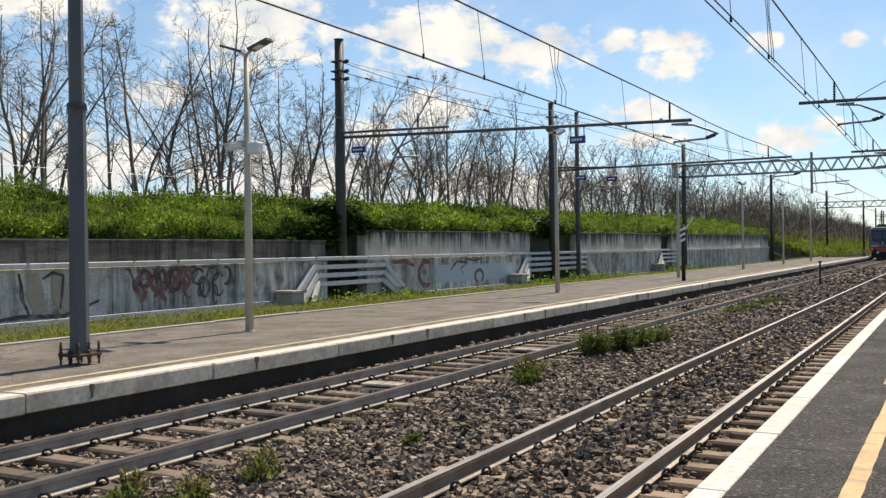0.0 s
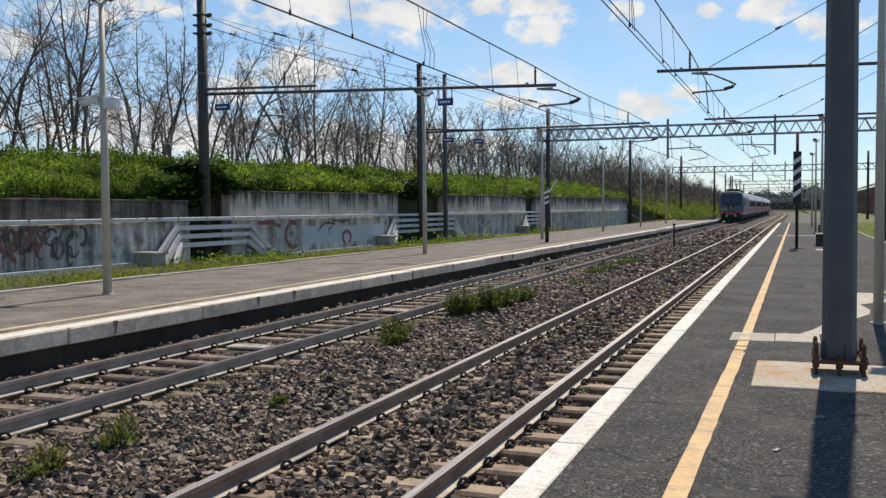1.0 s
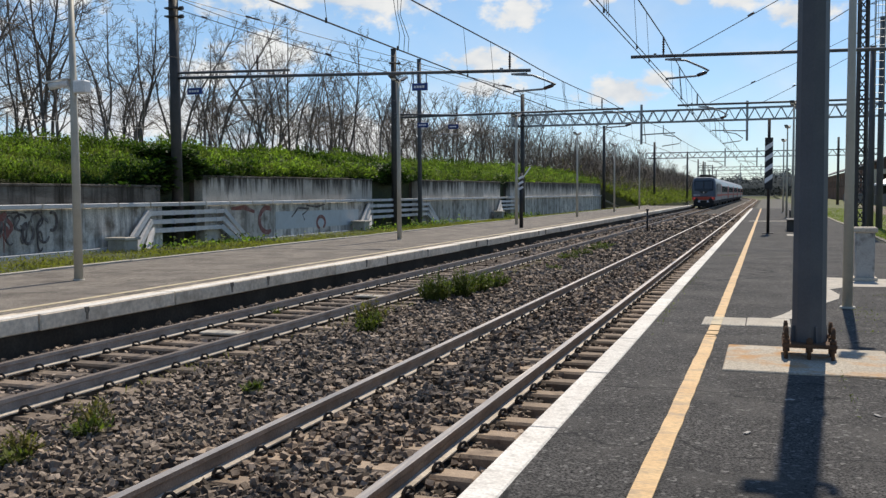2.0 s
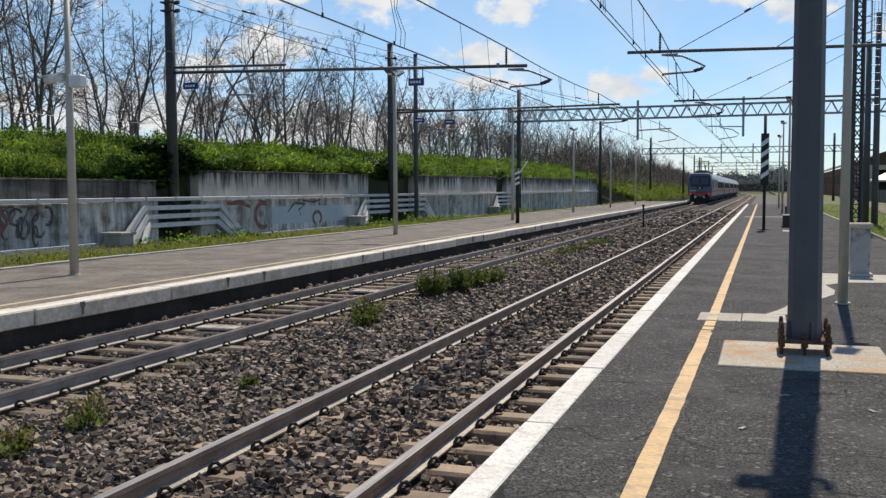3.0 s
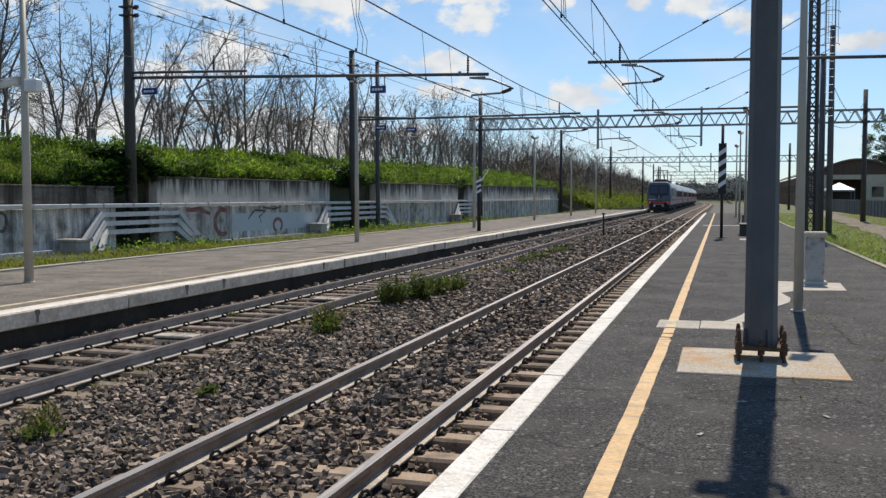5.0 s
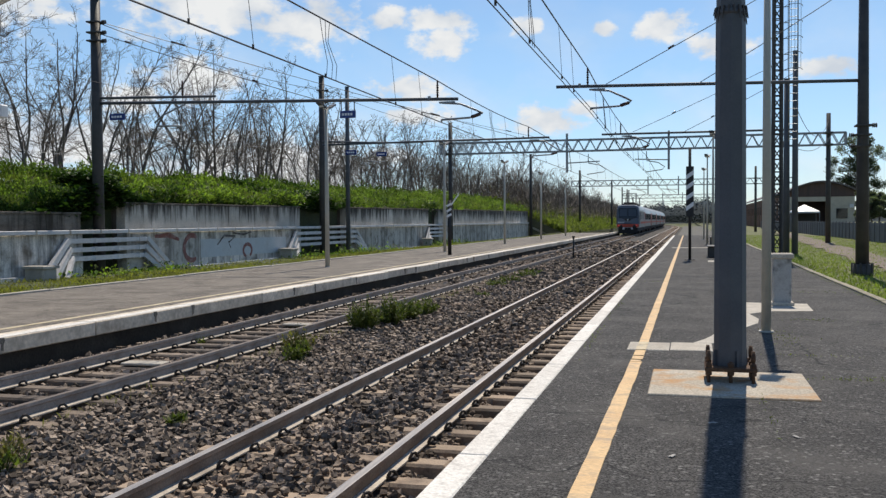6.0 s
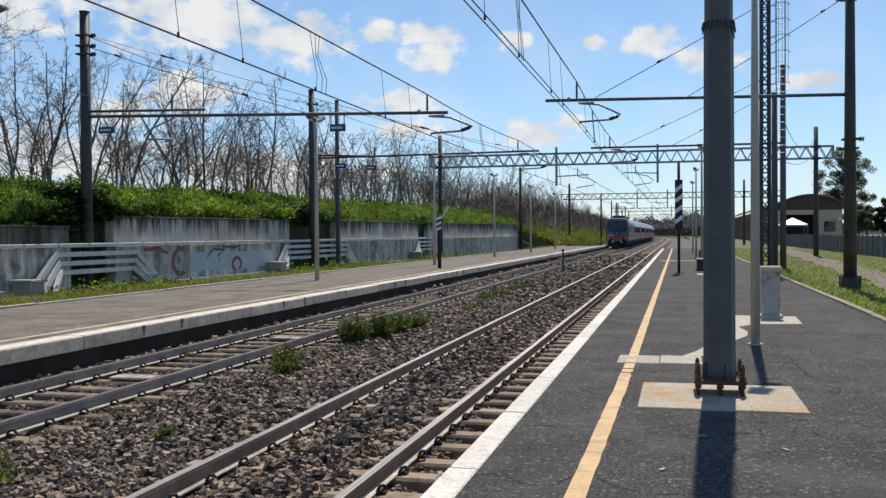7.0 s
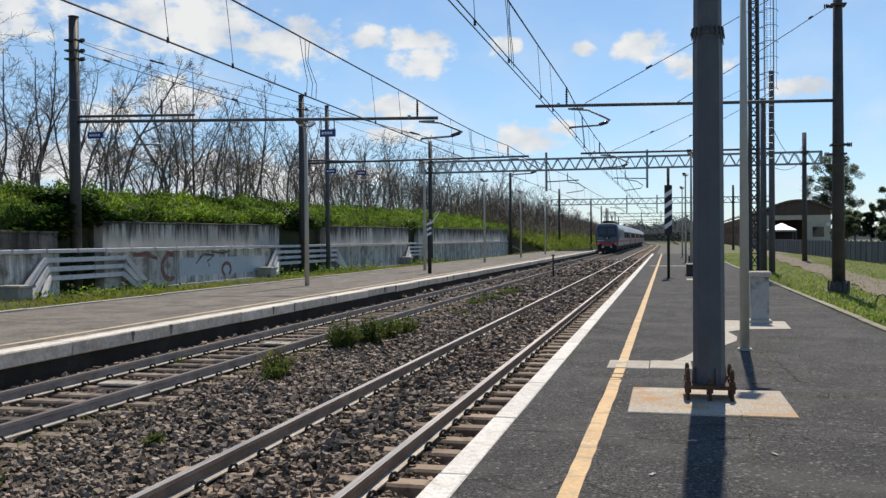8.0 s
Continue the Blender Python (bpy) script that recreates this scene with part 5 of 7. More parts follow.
for sx in (-1, 1):
    for d in (0.82, 1.12):
        bm = bmesh.new()
        tube(bm, [(sx * d, -0.17, 1.24), (sx * d, -0.13, 1.24)], 0.1, 12)
        part("marker_lamp", bm, M_T_UNDER if d < 1 else M_TAIL, loco)
bm = bmesh.new()
box(bm, -0.5, 0.5, -0.12, 0.1, 1.42, 1.48, 0.01)
part("vent_slot", bm, M_T_UNDER, loco)
bm = bmesh.new()
box(bm, -1.42, 1.42, -0.14, 0.35, 1.02, 1.42, 0.05)
part("bumper_beam", bm, M_T_RED, loco, "red bumper beam")
for sx in (-1, 1):
    bm = bmesh.new()
    tube(bm, [(sx * 0.875, -0.55, 0.98), (sx * 0.875, -0.5, 0.98)], 0.26, 14)
    tube(bm, [(sx * 0.875, -0.5, 0.98), (sx * 0.875, 0.0, 0.98)], 0.11, 10)
    part("buffer", bm, M_T_UNDER, loco)
    bm = bmesh.new()
    box(bm, sx * 0.55 - 0.14, sx * 0.55 + 0.14, -0.16, -0.12, 0.72, 1.0)
    part("white_plate", bm, M_SIGN_WHITE, loco)
    bm = bmesh.new()
    box(bm, sx * 1.5 - 0.012, sx * 1.5 + 0.012, 1.7, 2.1, 1.9, 3.0)
    part("side_window", bm, M_T_GLASS, loco)
    bm = bmesh.new()
    box(bm, sx * 1.503 - 0.014, sx * 1.503 + 0.014, 3.4, 13.6, 2.05, 3.1)
    panel = part("side_panel", bm, M_T_DARK, loco)
    for i in range(6):
        bm = bmesh.new()
        box(bm, sx * 1.52 - 0.02, sx * 1.52 + 0.02, 3.5, 10.5, 2.1 + i * 0.17, 2.14 + i * 0.17)
        part("side_rib", bm, M_T_GREY, panel)
    bm = bmesh.new()
    box(bm, sx * 1.505 - 0.014, sx * 1.505 + 0.014, 3.2, 15.2, 1.45, 1.72)
    part("red_stripe", bm, M_T_RED, loco)
bm = bmesh.new()
tube(bm, [(0, -0.13, 1.98), (0, -0.07, 1.98)], 0.09, 12)
part("top_headlight", bm, M_HEAD, loco)
bm = bmesh.new()
box(bm, -1.2, 1.2, -0.2, 0.1, 0.2, 0.62, 0.05)
box(bm, -1.25, 1.25, 0.1, 15.0, 0.45, 0.98, 0.05)
part("underframe", bm, M_T_UNDER, loco)
for y in (2.2, 4.8, 10.5, 13.1):
    for sx in (-0.753, 0.753):
        bm = bmesh.new()
        wheel(bm, sx, y)
        part("wheel", bm, M_T_UNDER, loco)
bm = bmesh.new()
box(bm, -0.9, 0.9, 1.8, 14.0, 3.93, 4.1, 0.05)
for i in range(10):
    box(bm, -0.7, 0.7, 2.4 + i * 1.1, 2.9 + i * 1.1, 4.1, 4.28, 0.03)
part("roof_equipment", bm, M_T_UNDER, loco)
bm = bmesh.new()
for s in (-0.5, 0.5):
    tube(bm, [(s, 3.2, 4.2), (s * 0.8, 2.2, 4.85), (s * 0.7, 3.1, 5.42)], 0.035, 6)
tube(bm, [(-0.95, 3.1, 5.3), (-0.7, 3.1, 5.45), (0.7, 3.1, 5.45), (0.95, 3.1, 5.3)], 0.04, 6)
tube(bm, [(-0.7, 3.35, 5.45), (0.7, 3.35, 5.45)], 0.03, 6)
part("pantograph", bm, M_T_UNDER, loco, "raised black pantograph")

coach = thing("railway_coach", (FAR, TRAIN_Y + 16.0, RAIL), "silver passenger coach with dark window band and red stripe", "railway coach", "coaches of the train")
bm = bmesh.new()
shell(bm, [(-1.41, 0.98), (1.41, 0.98), (1.42, 2.9), (1.2, 3.55), (0.75, 3.95), (-0.75, 3.95), (-1.2, 3.55), (-1.42, 2.9)], 0, 25.6)
part("body", bm, M_T_GREY, coach)
bm = bmesh.new()
shell(bm, [(-1.22, 3.55), (1.22, 3.55), (0.76, 3.97), (-0.76, 3.97)], 0.05, 25.5)
part("roof", bm, M_T_ROOF, coach)
bm = bmesh.new()
box(bm, -1.25, 1.25, 0.3, 25.3, 0.5, 0.99, 0.05)
part("underframe", bm, M_T_UNDER, coach)
bm = bmesh.new()
box(bm, -0.9, 0.9, -0.4, 0.0, 1.0, 3.5, 0.05)
part("gangway", bm, M_T_UNDER, coach)
for sx in (-1, 1):
    bm = bmesh.new()
    box(bm, sx * 1.42 - 0.012, sx * 1.42 + 0.012, 2.2, 23.4, 1.95, 2.95)
    band = part("window_band", bm, M_T_DARK, coach)
    for i in range(11):
        bm = bmesh.new()
        box(bm, sx * 1.43 - 0.012, sx * 1.43 + 0.012, 2.6 + i * 1.9, 4.0 + i * 1.9, 2.05, 2.85)
        part("window", bm, M_T_GLASS, band)
    bm = bmesh.new()
    box(bm, sx * 1.421 - 0.012, sx * 1.421 + 0.012, 1.0, 24.6, 1.5, 1.72)
    part("red_stripe", bm, M_T_RED, coach)
    for y in (0.5, 24.1):
        bm = bmesh.new()
        box(bm, sx * 1.425 - 0.014, sx * 1.425 + 0.014, y, y + 0.9, 1.05, 3.1)
        part("door", bm, M_T_RED, coach, "red coach door")
for y in (3.2, 5.7, 19.9, 22.4):
    for sx in (-0.753, 0.753):
        bm = bmesh.new()
        wheel(bm, sx, y)
        part("wheel", bm, M_T_UNDER, coach)
for i in range(1, 7):
    y = TRAIN_Y + 16.0 + 26.2 * i
    slope = -max(0.0, y + 13 - 250.0) / 1300.0
    copy_thing(coach, pose(bend(FAR, y), y, RAIL, 0, 0, math.degrees(math.atan(-slope))))


# ---------------------------------------------------------------- graffiti on the wall, as abstract paint strokes
def stroke(pts, w, mat, parent):
    """A flat ribbon of paint along points given as (y, z) on the wall."""
    bm = bmesh.new()
    pts = [Vector((0, *p)) for p in pts]
    prev = None
    for i, p in enumerate(pts):
        d = (pts[min(i + 1, len(pts) - 1)] - pts[max(i - 1, 0)]).normalized()
        o = Vector((0, -d.z, d.y)) * w * (0.5 if 0 < i < len(pts) - 1 else 0.3)
        row = [bm.verts.new(p + o), bm.verts.new(p - o)]
        if prev:
            bm.faces.new((prev[0], row[0], row[1], prev[1]))
        prev = row
    g = bmesh.ops.extrude_face_region(bm, geom=bm.faces[:])
    for v in g["geom"]:
        if isinstance(v, bmesh.types.BMVert):
            v.co.x -= 0.006
    return part("paint_stroke", bm, mat, parent, at=(WALL + 0.012, 0, 0))


def arc(cy, cz, ry, rz, a0, a1, n=12):
    return [(cy + ry * math.cos(radians(a0 + (a1 - a0) * i / n)), cz + rz * math.sin(radians(a0 + (a1 - a0) * i / n))) for i in range(n + 1)]


M_G_RED = material("brown_red_spray", (0.2, 0.065, 0.052), (0.3, 0.11, 0.088), 4, 0.7, bump=0.1, stains=((0.45, 0.42, 0.4), 5, 0.4))
M_G_BLACK = material("faded_black_spray", (0.055, 0.04, 0.037), (0.13, 0.1, 0.092), 4, 0.7, bump=0.1, stains=((0.4, 0.38, 0.36), 4, 0.5))
M_G_WHITE = material("pale_spray_panel", (0.5, 0.52, 0.52), (0.62, 0.63, 0.62), 2, 0.7, bump=0.1, stains=((0.4, 0.39, 0.37), 2, 0.5))
M_G_TAN = material("tan_spray", (0.4, 0.3, 0.2), (0.5, 0.4, 0.3), 2, 0.7, bump=0.1, stains=((0.45, 0.42, 0.4), 3, 0.6))
g = thing("graffiti", (0, 0, 0), "large faded red and white graffiti sprayed on the wall", "graffiti")
stroke([(34.6, 0.5), (43.0, 0.46)], 1.25, M_G_WHITE, g)
stroke(arc(33.9, 0.55, 0.62, 0.5, 55, 300), 0.2, M_G_RED, g).location.x = WALL + 0.018
stroke([(31.2, 1.05), (32.2, 1.08), (32.9, 0.9)], 0.2, M_G_RED, g).location.x = WALL + 0.018
stroke([(36.0, 0.62), (36.6, 1.0), (37.6, 0.95), (37.0, 0.7), (37.2, 0.45)], 0.1, M_G_BLACK, g).location.x = WALL + 0.018
stroke([(37.4, 1.1), (38.4, 1.02), (39.2, 1.12)], 0.1, M_G_BLACK, g).location.x = WALL + 0.018
stroke(arc(38.8, 0.3, 0.42, 0.28, -60, 250), 0.16, M_G_RED, g).location.x = WALL + 0.018
g = thing("graffiti", (0, 0, 0), "tangled dark red and black tags sprayed on the wall", "graffiti")
rnd = random.Random(12)


def scrawl(y, z, n, reach, rise_):
    """A looping hand-drawn line."""
    p = [(y, z)]
    a = rnd.uniform(0, 6.28)
    for i in range(n):
        a += rnd.uniform(-1.3, 1.3)
        q = (p[-1][0] + reach * math.cos(a), min(1.12, max(0.12, p[-1][1] + rise_ * math.sin(a))))
        p.append(q)
    return p


# red-brown letters filled in with broad strokes, with runs of paint below them
for i in range(11):
    y = 18.2 + 0.19 * i + rnd.uniform(-0.05, 0.05)
    z0 = rnd.uniform(0.2, 0.5)
    stroke([(y + 0.12 * math.sin(k * 1.1 + i * 2.3), 1.12 - (1.12 - z0) * k / 7) for k in range(8)], rnd.uniform(0.1, 0.19), M_G_RED, g).location.x = WALL + 0.011 + 0.0006 * i
    if i % 2:
        stroke([(y, z0 + 0.05), (y + 0.02, z0 - 0.2), (y + 0.01, 0.05)], 0.035, M_G_RED, g).location.x = WALL + 0.011
# looping outlines
for i, (cy, cz, ry, rz, a0, a1) in enumerate(((18.5, 0.85, 0.2, 0.22, 20, 330), (19.1, 0.7, 0.16, 0.36, -40, 260), (19.6, 0.8, 0.22, 0.28, 60, 380), (20.1, 0.65, 0.18, 0.4, 0, 300), (20.5, 0.85, 0.24, 0.22, 30, 350),
                                              (20.75, 0.55, 0.2, 0.3, 100, 400), (21.1, 0.9, 0.22, 0.2, -80, 200), (21.35, 0.6, 0.24, 0.34, 40, 330), (21.7, 0.85, 0.18, 0.26, -120, 120), (21.2, 0.3, 0.1, 0.28, 0, 320))):
    stroke(arc(cy, cz, ry, rz, a0, a1, 16), 0.05 + 0.02 * (i % 3), M_G_BLACK, g).location.x = WALL + 0.02 + 0.0006 * i
for i in range(7):
    stroke(scrawl(18.3 + 0.5 * i, rnd.uniform(0.5, 1.0), 9, 0.1, 0.16), 0.045, M_G_BLACK, g).location.x = WALL + 0.028 + 0.0006 * i
g = thing("graffiti", (0, 0, 0), "faded tan and black graffiti letters sprayed on the wall", "graffiti")
for i, (y, s) in enumerate(((12.2, 0.1), (12.9, 0.12), (13.6, 0.12), (14.8, 0.08), (15.5, 0.08))):
    stroke([(y + 0.15, 1.1), (y + 0.2, 0.6), (y + 0.35, 0.1)], 0.5, M_G_TAN, g).location.x = WALL + 0.012 + 0.001 * i
    stroke([(y - 0.25, 1.1), (y - 0.18, 0.8), (y - 0.16, 0.5), (y + 0.02, 0.12)] if i % 2 else [(y - 0.3, 0.95), (y, 1.1), (y + 0.3, 1.02), (y + 0.26, 0.6), (y + 0.2, 0.2)], s, M_G_BLACK, g).location.x = WALL + 0.018 + 0.001 * i
stroke([(13.6, 0.0), (14.6, 0.08), (15.8, 0.02), (16.9, 0.35)], 0.1, M_G_BLACK, g).location.x = WALL + 0.025


# ---------------------------------------------------------------- leaves and grass as loose geometry
def leaves(name, spots, normals_up, size, mat, label, category, seed, slim=0.6):
    """Small bent leaf blades (two triangles each) at the spots, turned at random."""
    rng = np.random.default_rng(seed)
    n = len(spots)
    a = rng.uniform(0, 6.283, n)
    tilt = rng.uniform(0.15, 1.25, n) * normals_up
    L = size * rng.uniform(0.55, 1.4, n)
    d = np.stack([np.cos(a) * np.cos(tilt), np.sin(a) * np.cos(tilt), np.sin(tilt)], 1)
    s = np.stack([-np.sin(a), np.cos(a), rng.uniform(-0.4, 0.4, n)], 1)
    s /= np.linalg.norm(s, axis=1)[:, None]
    w = (L * slim / 2)[:, None]
    base, mid = spots, spots + d * (L * 0.5)[:, None]
    tip = spots + d * L[:, None] - np.array([0, 0, 1.0]) * (L * 0.18)[:, None]
    v = np.stack([base, mid + s * w, tip, mid - s * w], 1).reshape(-1, 3)
    f = (np.array([[0, 1, 2, 3]]) + 4 * np.arange(n)[:, None])
    me = raw(name, v.tolist(), f.tolist(), mat)
    return tagged(new(name, me), label, category, kind="stuff")


def lumps(x, y, s):
    """Cheap smooth variation between 0 and 1."""
    return 0.5 + 0.25 * np.sin(x * 1.7 / s + 1.3 * np.sin(y * 0.9 / s)) + 0.25 * np.sin(y * 1.3 / s + 2.1 * np.sin(x * 0.7 / s))


rng = np.random.default_rng(21)
parts_ = []
for y0, y1, per in ((6, 30, 1050), (30, 55, 460), (55, 118, 150)):
    k = int((y1 - y0) * 5.4 * per)
    x, y = rng.uniform(WALL - 5.6, WALL - 0.25, k), rng.uniform(y0, y1, k)
    h = lumps(x, y, 0.36) ** 2 * 0.42 + lumps(x + 7, y, 1.2) ** 1.5 * 0.62 + rng.exponential(0.06, k)
    top = np.where(y < 27.9, 1.92, 2.28 + 0.45 * np.clip((y - 28) / 85, 0, 1))
    cr = 3.0 + 0.9 * np.clip((y - 20) / 70, 0, 1)
    tt = np.clip((WALL - 0.6 - x) / 4.6, 0, 1)
    z = (top - 0.1) * (1 - tt) + cr * tt + h * rng.uniform(0.1, 1.0, k) ** 0.7
    parts_.append(np.stack([x, y, z], 1))
bank = np.concatenate(parts_)
near_part = bank[:, 1] < 30
leaves("bank_herbs", bank[near_part], 1.2, 0.125, M_LEAF, "lush green herbs and nettles covering the bank", "undergrowth", 22, 0.42)
leaves("bank_herbs", bank[~near_part], 1.1, 0.2, M_LEAF, "lush green herbs and nettles covering the bank", "undergrowth", 23, 0.42)
k = 36000
y = 6 + 100 * rng.uniform(0, 1, k) ** 1.6
x = rng.uniform(WALL - 5.4, WALL - 0.3, k)
tt = np.clip((WALL - 0.6 - x) / 4.6, 0, 1)
z = (np.where(y < 27.9, 1.92, 2.28 + 0.45 * np.clip((y - 28) / 85, 0, 1)) - 0.1) * (1 - tt) + (3.0 + 0.9 * np.clip((y - 20) / 70, 0, 1)) * tt + lumps(x + 7, y, 1.3) * 0.3 + 0.12
leaves("bank_grass", np.stack([x, y, z], 1), 1.25, 0.36, M_HERB_GRASS, "tall pale grass blades standing among the bank herbs", "grass", 33, 0.07)
# dark ivy round the mast recesses
k = 15000
cy = rng.choice([28.1, 48.2, 71.0], k, p=[0.6, 0.36, 0.04])
x = rng.uniform(WALL - 2.0, WALL - 0.05, k)
y = cy + rng.normal(0, 1.5, k)
z = np.where(y < 27.9, 1.9, 2.3) + rng.uniform(-0.3, 1.0, k) * np.exp(-((y - cy) / 2.0) ** 2)
leaves("ivy", np.stack([x, y, z], 1), 0.6, 0.2, M_LEAF_DARK, "dark ivy hanging over the mast recesses", "ivy", 24, 0.8)
# bank foot beyond the wall
k = 60000
x, y = rng.uniform(-25, -14.6, k), 116 + 170 * rng.uniform(0, 1, k) ** 1.4
t_ = np.clip((-14.5 - x) / 9, 0, 1)
keep = rng.uniform(0, 1, k) < np.clip(1.25 - t_ * 1.5, 0.1, 1)
x, y, t_, k = x[keep], y[keep], t_[keep], int(keep.sum())
z = -0.3 * (1 - t_) + 3.9 * t_ + rng.uniform(0, 0.7, k)
leaves("slope_herbs", np.stack([x, y, z], 1), 1.1, 0.42, M_HERB_GRASS, "green herbs on the open slope beyond the wall", "undergrowth", 25, 0.35)
# verge weeds and grass at the wall's foot
parts_ = []
for y0, y1, per in ((6, 30, 300), (30, 60, 130), (60, 116, 40)):
    k = int((y1 - y0) * 4.6 * per)
    u = rng.uniform(0, 1, k)
    x, y = BACK_F - 0.1 - 4.6 * u, rng.uniform(y0, y1, k)
    keep = rng.uniform(0, 1, k) < (0.2 + 0.9 * lumps(x, y, 0.9)) * np.where(u < 0.3, 0.9, 0.3)
    z = -0.03 - (0.1 + 0.36 * np.clip((y - 10) / 100, 0, 1)) * u + rng.uniform(0, 0.1, k) * lumps(x, y, 1.1)
    parts_.append(np.stack([x, y, z], 1)[keep])
leaves("verge_grass", np.concatenate(parts_), 1.0, 0.125, M_GRASS, "yellow-green grass and weeds along the wall foot", "grass", 26, 0.2)
k = 2200
cy = rng.choice([26.0, 28.4, 30.6, 42.5, 45.5, 49.5, 54, 68, 72], k)
x, y = WALL + rng.uniform(0.2, 2.6, k), cy + rng.normal(0, 0.7, k)
z = -0.3 + np.abs(rng.normal(0, 0.17, k))
leaves("verge_weeds", np.stack([x, y, z], 1), 1.0, 0.17, M_LEAF, "taller green weeds round the mast feet", "weeds", 27, 0.6)

# right-hand field
k = 95000
y = 9 + 100 * rng.uniform(0, 1, k) ** 2.0
x = 3.6 + (4 + y * 0.2) * rng.uniform(0, 1, k) ** 1.1
path_mid = 6.6 + 0.05 * (y - 20)
keep = (np.abs(x - path_mid) > 0.9 + 0.4 * lumps(x, y, 1.5)) | (rng.uniform(0, 1, k) < 0.16)
z = -0.14 - 0.2 * np.clip((x - 3.4) / 6, 0, 1) + rng.uniform(0, 0.06, k)
leaves("field_grass", np.stack([x, y, z], 1)[keep], 1.1, 0.11, M_FIELD_GRASS, "bright spring grass beside the near platform", "grass", 28, 0.25)
bm = bmesh.new()
rowsv = []
for i in range(45):
    y = 6 + i * 3
    c = 6.6 + 0.05 * (y - 20)
    w = 1.0 + 0.25 * math.sin(i * 1.7)
    rowsv.append([bm.verts.new((c + s * w, y, ground_height(c + s * w, y) + 0.03)) for s in (-1, -0.3, 0.3, 1)])
for a, b in zip(rowsv, rowsv[1:]):
    for i in range(3):
        bm.faces.new((a[i], a[i + 1], b[i + 1], b[i]))
tagged(part("dirt_path", bm, M_DIRT), "bare brown dirt track through the grass", "path", kind="structure")


# ---------------------------------------------------------------- weeds in the ballast and cracks
def weed(x, y, z, r, h, n, seed, label="bushy green weed growing in the ballast", dry=False):
    rng = np.random.default_rng(seed)
    t = thing("weed_clump", (x, y, z), label, "weed", "weeds between the tracks")
    bm = bmesh.new()
    pts = []
    for i in range(n):
        a, q = rng.uniform(0, 6.283), rng.uniform(0.1, 1) ** 0.7
        hh = h * (1 - 0.55 * q * q) * rng.uniform(0.6, 1.1)
        p = np.array([math.cos(a) * r * q, math.sin(a) * r * q, hh])
        root = p * np.array([0.35, 0.35, 0])
        tube(bm, [root, (root * 0.5 + p * 0.5) + np.array([0, 0, 0.1 * h]), p], [0.006, 0.005, 0.003], 3, False)
        for k in range(7 if dry else 13):
            f = rng.uniform(0.25, 1.0)
            pts.append(root * (1 - f) + p * f + rng.normal(0, 0.02, 3))
    part("stem", bm, M_WEED_DRY if dry else M_WEED, t)
    pts = np.array(pts)
    k = len(pts)
    a, tl = rng.uniform(0, 6.283, k), rng.uniform(0.0, 1.2, k)
    L = rng.uniform(0.05, 0.1, k)
    d = np.stack([np.cos(a) * np.cos(tl), np.sin(a) * np.cos(tl), np.sin(tl)], 1) * L[:, None]
    s = np.stack([-np.sin(a), np.cos(a), np.zeros(k)], 1) * (L * 0.17)[:, None]
    v = np.stack([pts, pts + d * 0.5 + s, pts + d, pts + d * 0.5 - s], 1).reshape(-1, 3)
    me = raw("leaves", v.tolist(), (np.array([[0, 1, 2, 3]]) + 4 * np.arange(k)[:, None]).tolist(), M_WEED_DRY if dry else M_WEED)
    ob = new("foliage", me)
    ob.parent = t


for i, (x, y, r, h, n) in enumerate(((-6.1, 14.0, 0.4, 0.46, 70), (-5.85, 13.3, 0.2, 0.22, 22), (-6.2, 17.5, 0.42, 0.66, 120), (-6.0, 18.5, 0.42, 0.6, 110), (-5.92, 19.5, 0.36, 0.48, 80),
                                     (-5.85, 20.6, 0.4, 0.42, 60), (-5.82, 6.1, 0.3, 0.2, 26), (-5.87, 7.1, 0.3, 0.28, 26), (-6.35, 5.9, 0.3, 0.22, 26), (-8.45, 15.1, 0.24, 0.14, 18),
                                     (-6.1, 30.3, 0.5, 0.22, 34), (-6.0, 32.2, 0.5, 0.28, 34), (-5.95, 35.1, 0.6, 0.3, 40), (-6.05, 37.2, 0.5, 0.25, 30), (-5.6, 26.0, 0.3, 0.12, 14), (-5.3, 8.9, 0.16, 0.08, 9))):
    if i in (0, 6, 7, 8, 9):
        weed(x, y, -0.6, r * 0.8, h * 1.15, int(n * 0.75), 100 + i, "wispy half-dry yellow-green weed growing in the ballast", True)
        weed(x + 0.12, y - 0.25, -0.6, r * 0.7, h * 0.6, int(n * 0.5), 140 + i, "low green weed growing in the ballast")
    else:
        weed(x, y, -0.6, r, h, n, 100 + i)
# weeds in the cracks of the near platform: x, y, spread, number
rng = np.random.default_rng(77)
pts = []
for cx, cy, sx, sy, k in ((1.2, 12.9, 0.12, 0.5, 90), (1.45, 9.6, 0.25, 0.04, 60), (1.9, 9.75, 0.3, 0.04, 50), (0.62, 7.6, 0.02, 0.4, 22), (1.75, 15.2, 0.25, 0.12, 60),
                          (1.3, 11.2, 0.3, 0.03, 40), (-1.2, 12.5, 0.03, 0.7, 60), (-1.22, 17.0, 0.03, 1.5, 60), (2.7, 21.0, 0.4, 0.15, 60), (-0.9, 24.0, 0.3, 0.12, 40)):
    pts.append(np.stack([cx + rng.normal(0, sx, k), cy + rng.normal(0, sy, k), np.zeros(k)], 1))
k = 900
pts.append(np.stack([3.36 + rng.normal(0, 0.05, k), 6 + 40 * rng.uniform(0, 1, k) ** 1.3, np.zeros(k)], 1))
